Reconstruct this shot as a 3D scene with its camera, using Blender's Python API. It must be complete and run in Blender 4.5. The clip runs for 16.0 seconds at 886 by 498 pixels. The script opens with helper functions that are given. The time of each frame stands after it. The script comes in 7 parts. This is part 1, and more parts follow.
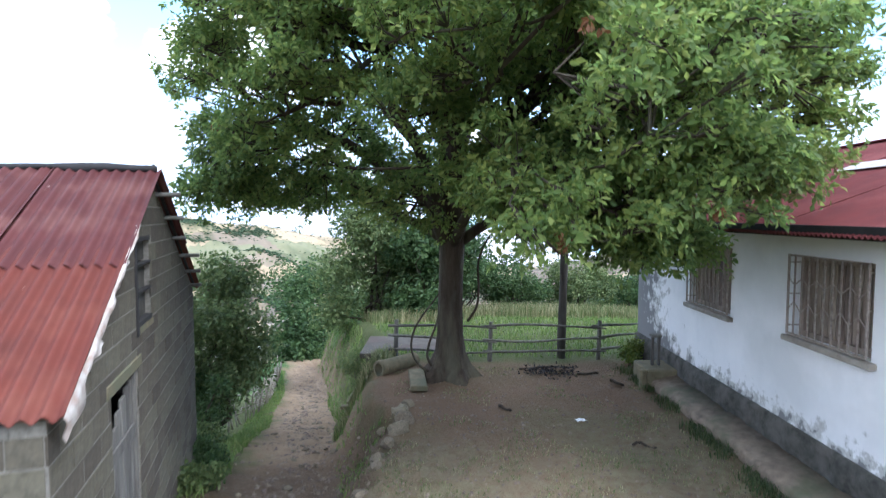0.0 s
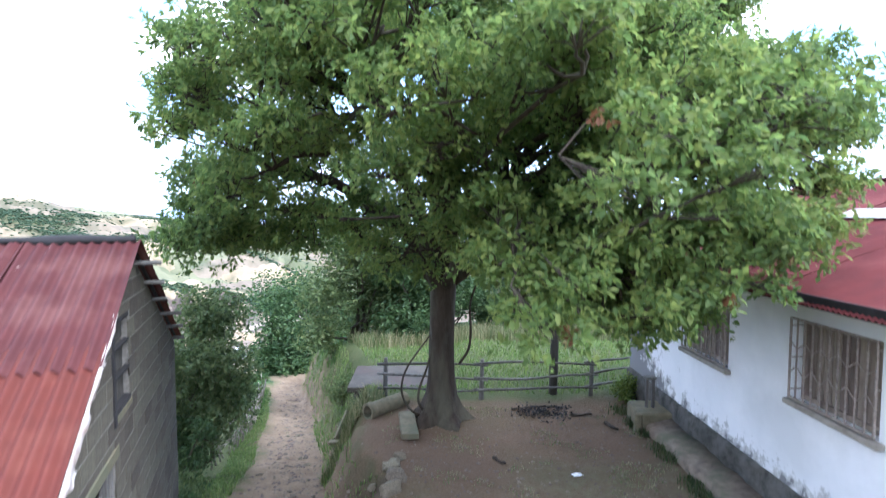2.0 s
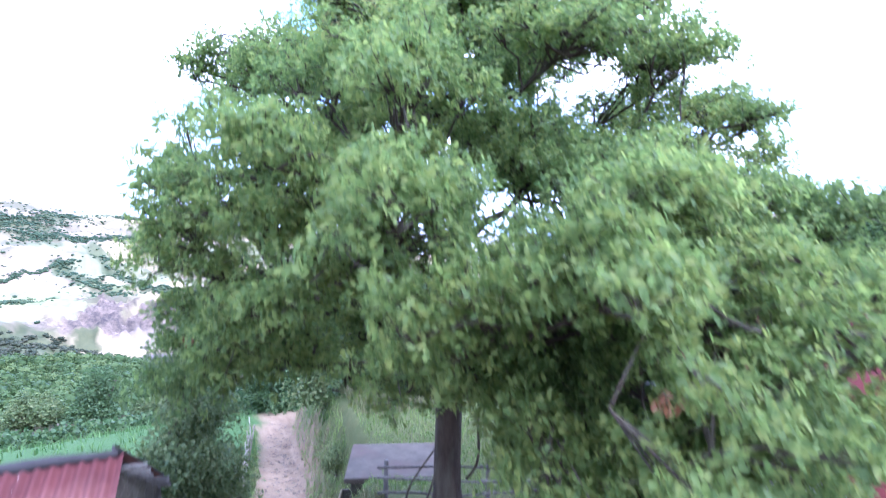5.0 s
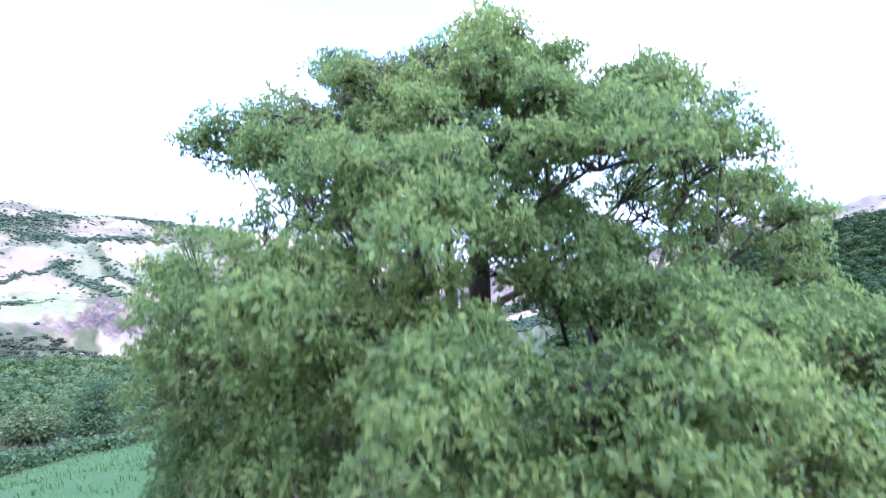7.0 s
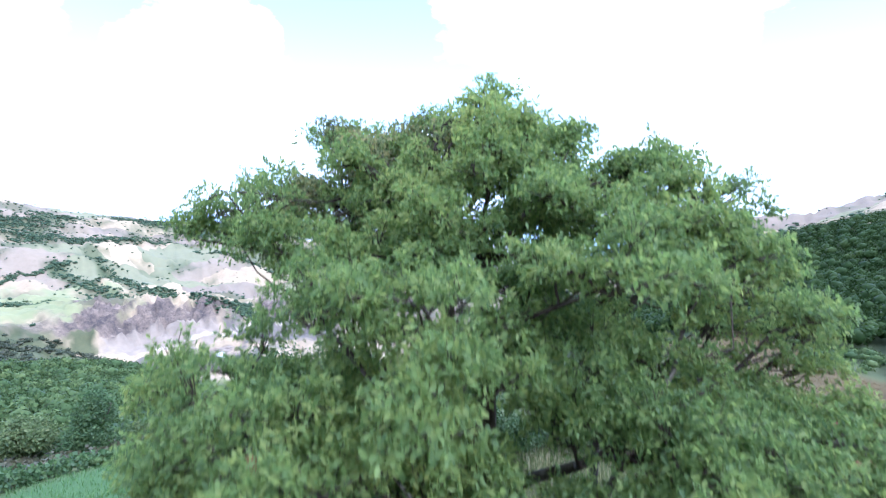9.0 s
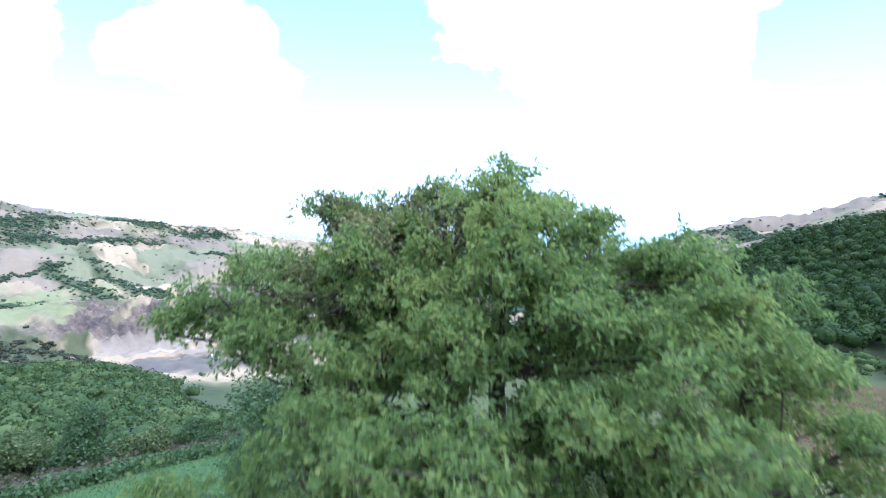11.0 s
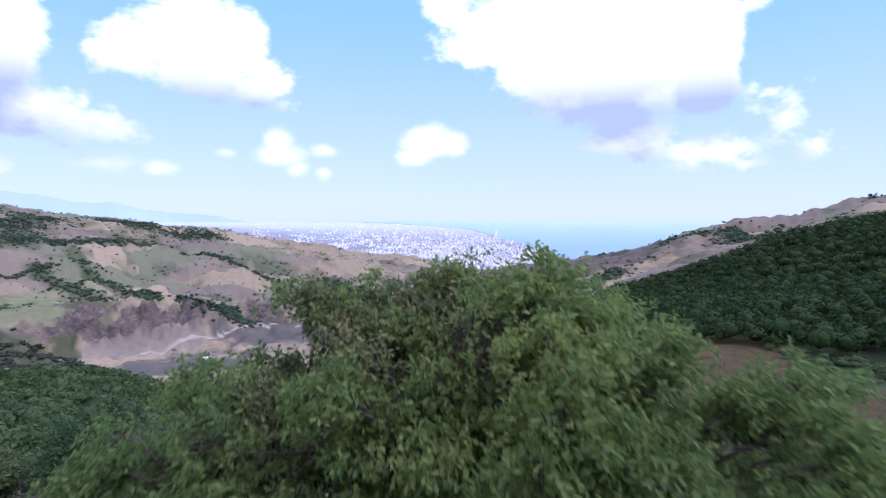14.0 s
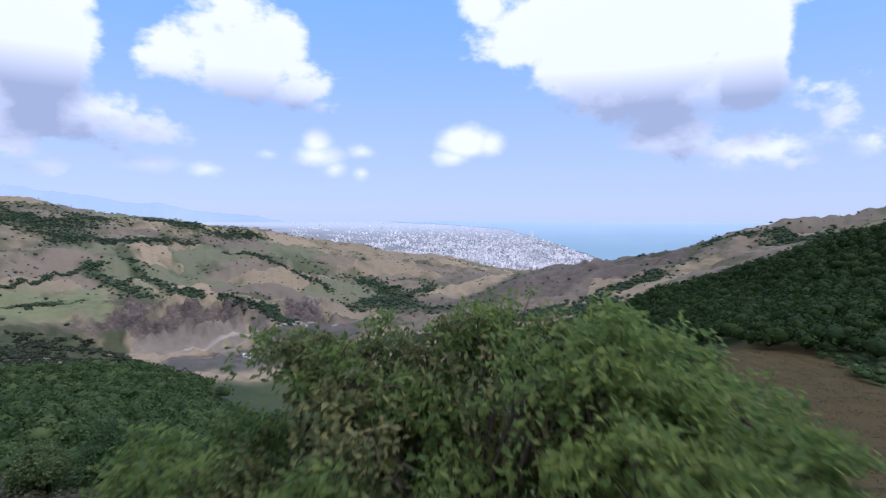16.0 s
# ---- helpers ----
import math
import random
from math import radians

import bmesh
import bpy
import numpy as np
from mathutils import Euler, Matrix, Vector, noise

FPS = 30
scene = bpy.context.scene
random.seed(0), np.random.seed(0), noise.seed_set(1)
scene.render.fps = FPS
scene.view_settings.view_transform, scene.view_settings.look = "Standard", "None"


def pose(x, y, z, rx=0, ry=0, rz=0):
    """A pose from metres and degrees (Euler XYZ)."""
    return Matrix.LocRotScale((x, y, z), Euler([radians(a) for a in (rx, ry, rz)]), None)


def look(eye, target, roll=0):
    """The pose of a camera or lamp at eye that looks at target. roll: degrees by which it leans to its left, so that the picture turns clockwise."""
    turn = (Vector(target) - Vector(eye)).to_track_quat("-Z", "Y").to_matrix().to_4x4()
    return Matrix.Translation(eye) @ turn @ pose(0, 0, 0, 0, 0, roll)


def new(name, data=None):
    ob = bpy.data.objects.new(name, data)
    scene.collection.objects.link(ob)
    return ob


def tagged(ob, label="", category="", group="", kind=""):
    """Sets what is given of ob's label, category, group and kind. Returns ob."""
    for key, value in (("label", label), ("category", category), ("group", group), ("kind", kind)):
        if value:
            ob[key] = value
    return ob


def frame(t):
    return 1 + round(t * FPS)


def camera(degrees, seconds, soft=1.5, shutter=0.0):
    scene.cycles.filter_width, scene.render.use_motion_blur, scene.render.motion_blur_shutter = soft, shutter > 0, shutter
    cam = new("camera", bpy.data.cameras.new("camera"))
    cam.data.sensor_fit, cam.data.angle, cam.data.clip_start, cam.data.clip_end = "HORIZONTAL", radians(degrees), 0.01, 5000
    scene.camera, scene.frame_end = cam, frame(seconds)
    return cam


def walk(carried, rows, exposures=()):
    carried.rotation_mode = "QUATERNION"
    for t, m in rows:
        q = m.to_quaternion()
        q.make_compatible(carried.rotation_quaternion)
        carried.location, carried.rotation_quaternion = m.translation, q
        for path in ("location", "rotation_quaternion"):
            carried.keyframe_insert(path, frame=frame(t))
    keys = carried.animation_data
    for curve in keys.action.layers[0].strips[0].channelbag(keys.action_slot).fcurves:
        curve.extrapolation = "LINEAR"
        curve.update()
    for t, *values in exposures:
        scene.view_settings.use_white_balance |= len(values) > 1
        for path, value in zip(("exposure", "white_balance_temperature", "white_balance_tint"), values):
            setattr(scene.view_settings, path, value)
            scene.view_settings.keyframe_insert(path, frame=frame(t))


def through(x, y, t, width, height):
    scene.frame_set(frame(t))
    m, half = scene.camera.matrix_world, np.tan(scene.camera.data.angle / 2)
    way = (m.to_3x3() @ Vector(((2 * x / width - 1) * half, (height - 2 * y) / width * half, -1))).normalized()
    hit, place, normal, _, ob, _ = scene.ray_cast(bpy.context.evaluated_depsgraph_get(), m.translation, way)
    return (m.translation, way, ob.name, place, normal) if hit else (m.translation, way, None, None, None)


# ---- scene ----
cam = camera(78.1, 16.0, soft=1.2, shutter=1.7)
# seconds, eye x, y, z, heading to the left of +y; the gimbal keeps a constant tilt
PATH = [
    (0, 0.004, -0.001, 3.254, 2.09),
    (0.5, -0.032, 0.102, 3.408, 1.64),
    (1, -0.067, 0.170, 3.597, 1.21),
    (1.5, -0.096, 0.233, 3.799, 0.84),
    (2, -0.138, 0.305, 4.021, 0.43),
    (2.5, -0.183, 0.390, 4.294, 0.01),
    (3, -0.224, 0.484, 4.598, -0.32),
    (3.5, -0.268, 0.583, 4.904, -0.60),
    (4, -0.316, 0.698, 5.221, -0.81),
    (6.5, -0.753, 1.571, 7.129, -1.02),
    (7, -0.781, 1.668, 7.480, -1.00),
    (7.5, -0.798, 1.763, 7.843, -1.00),
    (8, -0.806, 1.859, 8.204, -0.97),
    (8.5, -0.833, 1.950, 8.558, -1.11),
    (9, -0.866, 2.049, 8.919, -1.27),
    (11.5, -1.113, 3.334, 10.716, -1.99),
    (12, -1.169, 3.689, 10.979, -2.42),
    (12.5, -1.221, 4.112, 11.211, -2.79),
    (13, -1.258, 4.561, 11.407, -3.05),
    (13.5, -1.272, 5.002, 11.584, -2.93),
    (14, -1.259, 5.451, 11.736, -2.45),
    (14.5, -1.239, 5.882, 11.869, -1.61),
    (15, -1.198, 6.345, 11.955, -0.60),
    (15.5, -1.153, 6.859, 12.018, 0.43),
    (16, -1.102, 7.408, 12.060, 1.29),
]
TILT = 86.4
walk(cam, [(t, pose(x, y, z, TILT, 0, yaw)) for t, x, y, z, yaw in PATH],
     exposures=[(0.0, 1.36, 5400, 11), (2.0, 1.72, 5250, 14), (4.0, 2.16, 4800, 26), (6.5, 1.88, 4750, 33), (7.5, 1.74, 4750, 29), (9.0, 1.52, 4850, 20), (11.5, 1.1, 4950, 15), (12.0, 0.94, 5000, 17),
                (13.0, 0.5, 4950, 29), (13.5, 0.22, 4980, 34), (14.0, 0.08, 5080, 33), (16.0, -0.34, 5350, 20)])

# ---------------------------------------------------------------- light
SUN_EL, SUN_AZ = 52.0, 118.0       # degrees above the horizon; clockwise from +y
world = bpy.data.worlds.new("sky")
scene.world = world
world.use_nodes = True


def add(nt, kind, **values):
    node = nt.nodes.new(kind)
    for key, value in values.items():
        if key in node.inputs:
            node.inputs[key].default_value = value
    return node


def link(nt, a, b):
    nt.links.new(a, b)


def maths(nt, op, a, b=None, clamp=False):
    n = nt.nodes.new("ShaderNodeMath")
    n.operation, n.use_clamp = op, clamp
    for i, v in enumerate((a, b)):
        if v is None:
            continue
        if isinstance(v, (int, float)):
            n.inputs[i].default_value = v
        else:
            nt.links.new(v, n.inputs[i])
    return n.outputs[0]


def build_sky():
    nt = world.node_tree
    nt.nodes.clear()
    sky = nt.nodes.new("ShaderNodeTexSky")
    sky.sky_type, sky.sun_disc = "NISHITA", False
    sky.sun_elevation, sky.sun_rotation = radians(SUN_EL), radians(SUN_AZ)
    sky.altitude, sky.air_density, sky.dust_density, sky.ozone_density = 400, 1.0, 0.3, 2.5
    tc = nt.nodes.new("ShaderNodeTexCoord")
    sep = nt.nodes.new("ShaderNodeSeparateXYZ")
    link(nt, tc.outputs["Generated"], sep.inputs[0])
    az = maths(nt, "MULTIPLY", maths(nt, "ARCTAN2", sep.outputs[0], sep.outputs[1]), 57.2958)
    el = maths(nt, "MULTIPLY", maths(nt, "ARCSINE", sep.outputs[2]), 57.2958)

    def cloud_noise(scale, detail, seed):
        m = nt.nodes.new("ShaderNodeMapping")
        m.inputs["Location"].default_value = (seed, seed * 0.7, 0)
        m.inputs["Scale"].default_value = (1, 1, 1.6)
        link(nt, tc.outputs["Generated"], m.inputs[0])
        n = add(nt, "ShaderNodeTexNoise", Scale=scale, Detail=detail, Roughness=0.6)
        link(nt, m.outputs[0], n.inputs["Vector"])
        return n.outputs["Fac"]

    def puffs(scale, seed):
        """Rounded billows: bright where a cell's middle is near."""
        m = nt.nodes.new("ShaderNodeMapping")
        m.inputs["Location"].default_value = (seed, seed * 1.3, 0)
        link(nt, tc.outputs["Generated"], m.inputs[0])
        n = add(nt, "ShaderNodeTexVoronoi", Scale=scale, Smoothness=0.35)
        n.feature = "SMOOTH_F1"
        n.normalize = True
        link(nt, m.outputs[0], n.inputs["Vector"])
        return maths(nt, "SUBTRACT", 0.45, n.outputs["Distance"])

    # unevenness of the outlines, in degrees
    rag = maths(nt, "MULTIPLY", maths(nt, "SUBTRACT", cloud_noise(13, 6, 3.1), 0.5), 5.2)
    rag = maths(nt, "ADD", rag, maths(nt, "MULTIPLY", puffs(34, 2.0), 1.3))
    rag = maths(nt, "ADD", rag, maths(nt, "MULTIPLY", puffs(85, 5.0), 0.55))

    def heap(lift, clouds):
        body = None
        for a, e, w, h in clouds:
            da = maths(nt, "DIVIDE", maths(nt, "SUBTRACT", az, a), w)
            de = maths(nt, "DIVIDE", maths(nt, "SUBTRACT", el, e - lift), h)
            d = maths(nt, "SQRT", maths(nt, "ADD", maths(nt, "MULTIPLY", da, da), maths(nt, "MULTIPLY", de, de)))
            one = maths(nt, "MULTIPLY", maths(nt, "SUBTRACT", 1.0, d), h)
            if body is None:
                body = one
                continue
            join = nt.nodes.new("ShaderNodeMath")
            join.operation = "SMOOTH_MAX"
            join.inputs[2].default_value = 1.6 if h > 1.2 else 0.3
            link(nt, body, join.inputs[0])
            link(nt, one, join.inputs[1])
            body = join.outputs[0]
        return body

    body = maths(nt, "MAXIMUM", heap(0.0, CLOUDS_EAST), heap(0.0, CLOUDS_WEST))
    above = maths(nt, "MAXIMUM", heap(3.0, CLOUDS_EAST), heap(2.2, CLOUDS_WEST))
    little = maths(nt, "ADD", heap(0.0, CLOUDS_SMALL), maths(nt, "ADD", maths(nt, "MULTIPLY", rag, 0.3), 0.75))
    body = maths(nt, "MAXIMUM", maths(nt, "ADD", body, rag), little)
    # away from the named clouds the sky goes on with broken cumulus
    far = maths(nt, "MULTIPLY", maths(nt, "SUBTRACT", maths(nt, "ABSOLUTE", az), 48), 0.1, clamp=True)
    high = maths(nt, "MULTIPLY", maths(nt, "SUBTRACT", el, 27), 0.12, clamp=True)
    rest = maths(nt, "MULTIPLY", maths(nt, "MAXIMUM", far, high), maths(nt, "SUBTRACT", cloud_noise(3.2, 5, 8.0), 0.36))
    rest = maths(nt, "MULTIPLY", rest, 30.0)
    body = maths(nt, "MAXIMUM", body, maths(nt, "SUBTRACT", rest, 1.5))
    cover = nt.nodes.new("ShaderNodeMapRange")
    cover.interpolation_type = "SMOOTHSTEP"
    cover.inputs["From Min"].default_value, cover.inputs["From Max"].default_value = -0.25, 1.1
    link(nt, maths(nt, "SUBTRACT", body, 0.55), cover.inputs["Value"])
    # cloud undersides are greyer than their tops
    thick = maths(nt, "MULTIPLY", maths(nt, "ADD", above, maths(nt, "ADD", maths(nt, "MULTIPLY", rag, 0.8), 0.6)), 0.30, clamp=True)
    base = maths(nt, "ADD", maths(nt, "MULTIPLY", maths(nt, "SUBTRACT", 14.0, el), 0.28, clamp=True), 0.06, clamp=True)
    depth = maths(nt, "SUBTRACT", 1.0, maths(nt, "MULTIPLY", thick, base), clamp=True)
    ramp = nt.nodes.new("ShaderNodeMix")
    ramp.data_type = "RGBA"
    link(nt, depth, ramp.inputs["Factor"])
    ramp.inputs["A"].default_value, ramp.inputs["B"].default_value = (4.2, 4.7, 5.8, 1), (10.0, 9.9, 10.0, 1)
    mix = nt.nodes.new("ShaderNodeMix")
    mix.data_type = "RGBA"
    link(nt, cover.outputs[0], mix.inputs["Factor"])
    # clear air between the clouds: deep blue above, milky towards the horizon
    up = nt.nodes.new("ShaderNodeMapRange")
    up.interpolation_type = "SMOOTHSTEP"
    up.inputs["From Min"].default_value, up.inputs["From Max"].default_value = -2.0, 24.0
    link(nt, el, up.inputs["Value"])
    haze = nt.nodes.new("ShaderNodeMix")
    haze.data_type = "RGBA"
    link(nt, up.outputs[0], haze.inputs["Factor"])
    haze.inputs["A"].default_value, haze.inputs["B"].default_value = (6.0, 6.7, 7.9, 1), (2.85, 5.25, 8.3, 1)
    air = nt.nodes.new("ShaderNodeMix")
    air.data_type = "RGBA"
    air.inputs["Factor"].default_value = 0.85
    link(nt, sky.outputs[0], air.inputs["A"])
    link(nt, haze.outputs["Result"], air.inputs["B"])
    link(nt, air.outputs["Result"], mix.inputs["A"])
    link(nt, ramp.outputs["Result"], mix.inputs["B"])
    bg = nt.nodes.new("ShaderNodeBackground")
    bg.inputs["Strength"].default_value = 0.13
    link(nt, mix.outputs["Result"], bg.inputs["Color"])
    out = nt.nodes.new("ShaderNodeOutputWorld")
    link(nt, bg.outputs[0], out.inputs[0])


# each cloud heap: azimuth, elevation, half width, half height in degrees
CLOUDS_EAST = [(18, 18.4, 13.7, 6.2), (8.8, 17.7, 7.5, 3.9), (11.1, 13.9, 5.1, 2.8), (19.1, 12.4, 9.9, 3.7), (27.7, 14.9, 3.6, 6.2), (21.3, 7.8, 5, 2.5), (27.9, 5.9, 4.9, 2.1), (31, 4.6, 2.5, 0.8), (3.1, 20.4, 3.5, 2.3), (33, 10.9, 2.3, 1.2), (34.1, 8.1, 2.1, 1.8), (36.6, 6.4, 1.8, 1.4)]
CLOUDS_WEST = [(-37.5, 15, 5.3, 5.6), (-35, 8.7, 7.3, 2.7), (-30.4, 7.6, 3.6, 1.6), (-37.7, 10.7, 3.4, 3.9), (-37.9, 4.2, 2.7, 0.9), (-39, 6, 2.2, 2.3), (-21, 14.7, 5.8, 4.2), (-22, 18.5, 4.1, 2.8), (-16.3, 12.7, 4.1, 2.1), (-27.4, 14.3, 3.8, 2.5), (-17.9, 16.7, 3.3, 2.8), (-13.3, 10.9, 2, 0.7)]
CLOUDS_SMALL = [(-14.2, 7.4, 1.2, 1.1), (-14.1, 5.8, 2, 0.9), (-12.4, 4.6, 0.8, 0.5), (1.1, 7.5, 2.7, 1.7), (3.5, 7.3, 1.4, 1.1), (-0.3, 5.9, 1.5, 0.7), (-9.7, 4.2, 0.6, 0.5), (-9.6, 6.4, 0.7, 0.4), (-24.6, 4.3, 1.1, 0.5), (-29.3, 4.7, 1.7, 0.5), (-19.1, 6, 0.6, 0.3)]
build_sky()

sun_data = bpy.data.lights.new("sun", "SUN")
sun_data.energy, sun_data.angle, sun_data.color = 1.9, radians(22.0), (1.0, 0.96, 0.89)
sun = new("sun", sun_data)
a, e = radians(SUN_AZ), radians(SUN_EL)
sun.matrix_world = look((60 * math.sin(a) * math.cos(e), 60 * math.cos(a) * math.cos(e), 60 * math.sin(e)), (0, 0, 0))


# ---------------------------------------------------------------- helpers
def link_mesh(name, verts, faces, material, parent=None, label="", smooth=False):
    """Links one mesh object from points and faces (an array of equal faces, or a list)."""
    me = bpy.data.meshes.new(name)
    verts = np.asarray(verts, np.float32)
    if isinstance(faces, np.ndarray):
        n, k = faces.shape
        me.vertices.add(len(verts))
        me.vertices.foreach_set("co", verts.ravel())
        me.loops.add(n * k)
        me.loops.foreach_set("vertex_index", faces.astype(np.int32).ravel())
        me.polygons.add(n)
        me.polygons.foreach_set("loop_start", np.arange(n, dtype=np.int32) * k)
        me.polygons.foreach_set("loop_total", np.full(n, k, np.int32))
        me.update(calc_edges=True)
    else:
        me.from_pydata([tuple(v) for v in verts.tolist()], [], [tuple(f) for f in faces])
    if smooth:
        me.polygons.foreach_set("use_smooth", np.ones(len(me.polygons), bool))
    for m in material if isinstance(material, (list, tuple)) else [material]:
        me.materials.append(m)
    ob = new(name, me)
    if parent is not None:
        ob.parent = parent
        ob.matrix_parent_inverse = parent.matrix_world.inverted()
    if label:
        ob["label"] = label
    return ob


def part(name, bm, material, parent=None, label="", smooth=False):
    me = bpy.data.meshes.new(name)
    bm.to_mesh(me)
    bm.free()
    if smooth:
        me.polygons.foreach_set("use_smooth", np.ones(len(me.polygons), bool))
    me.materials.append(material)
    ob = new(name, me)
    if parent is not None:
        ob.parent = parent
    if label:
        ob["label"] = label
    return ob


def thing(name, m, label, category, group="", kind=""):
    ob = new(name)
    ob.empty_display_size = 0.2
    ob.matrix_world = m
    bpy.context.view_layer.update()
    return tagged(ob, label, category, group, kind)


def box(bm, lo, hi, bevel=0.0, m=None):
    """A bevelled box between two corners, added to bm."""
    lo, hi = Vector(lo), Vector(hi)
    got = bmesh.ops.create_cube(bm, size=1.0)["verts"]
    for v in got:
        v.co = Vector((lo[i] + (v.co[i] + 0.5) * (hi[i] - lo[i]) for i in range(3)))
    if bevel:
        edges = list({ed for v in got for ed in v.link_edges})
        made = bmesh.ops.bevel(bm, geom=edges, offset=bevel, segments=1, affect="EDGES")
        got = list({v for f in made["faces"] for v in f.verts} | {v for v in got if v.is_valid})
    if m is not None:
        for v in got:
            v.co = m @ v.co
    return got


def boxed(name, lo, hi, material, parent=None, bevel=0.008, label=""):
    bm = bmesh.new()
    box(bm, lo, hi, bevel)
    return part(name, bm, material, parent, label)


def tube(points, radii, sides=6, cap=True):
    """A tapered tube along points: arrays of vertices and of four-cornered faces."""
    pts = np.asarray(points, float)
    rad = np.broadcast_to(np.asarray(radii, float), (len(pts),))
    tan = np.gradient(pts, axis=0)
    tan /= np.linalg.norm(tan, axis=1)[:, None] + 1e-9
    axes = np.eye(3)
    ref = axes[np.argmin(np.abs(tan).max(0))]
    u = np.cross(tan, ref[None])
    u /= np.linalg.norm(u, axis=1)[:, None] + 1e-9
    v = np.cross(tan, u)
    ang = np.linspace(0, 2 * np.pi, sides, endpoint=False)
    ring = u[:, None] * np.cos(ang)[None, :, None] + v[:, None] * np.sin(ang)[None, :, None]
    verts = (pts[:, None] + ring * rad[:, None, None]).reshape(-1, 3)
    i, j = np.meshgrid(np.arange(len(pts) - 1), np.arange(sides), indexing="ij")
    k = (j + 1) % sides
    faces = np.stack([i * sides + j, i * sides + k, (i + 1) * sides + k, (i + 1) * sides + j], -1).reshape(-1, 4)
    if cap:
        n = len(verts)
        verts = np.concatenate([verts, pts[:1], pts[-1:]])
        last = (len(pts) - 1) * sides
        a0, b0 = np.arange(0, sides, 2), np.arange(0, sides, 2)
        caps = [np.stack([np.full(len(a0), n), (a0 + 2) % sides, a0 + 1, a0], -1),
                np.stack([np.full(len(b0), n + 1), last + b0, last + b0 + 1, last + (b0 + 2) % sides], -1)]
        faces = np.concatenate([faces] + caps)
    return verts, faces


def merged(pieces):
    """Joins (vertices, faces) pairs with equal face sizes."""
    verts, faces, n = [], [], 0
    for v, f in pieces:
        verts.append(v)
        faces.append(f + n)
        n += len(v)
    return np.concatenate(verts), np.concatenate(faces)


def fnoise(x, y, scale, seed=0.0, octaves=4):
    """Smooth layered noise over arrays, about -1 to 1."""
    out, amp, total = 0.0, 1.0, 0.0
    rng = np.random.RandomState(int(seed * 17) + 5)
    for o in range(octaves):
        for _ in range(3):
            a = rng.uniform(0, 2 * np.pi)
            f = (2.0 ** o) / scale * rng.uniform(0.75, 1.3)
            p = rng.uniform(0, 6.28, 2)
            wob = 1.3 * np.sin((x * np.sin(a) - y * np.cos(a)) * f * 4.1 + p[1])
            out = out + amp * np.sin((x * np.cos(a) + y * np.sin(a)) * f * 6.283 + p[0] + wob)
        total += amp * 2.0
        amp *= 0.52
    return out / total


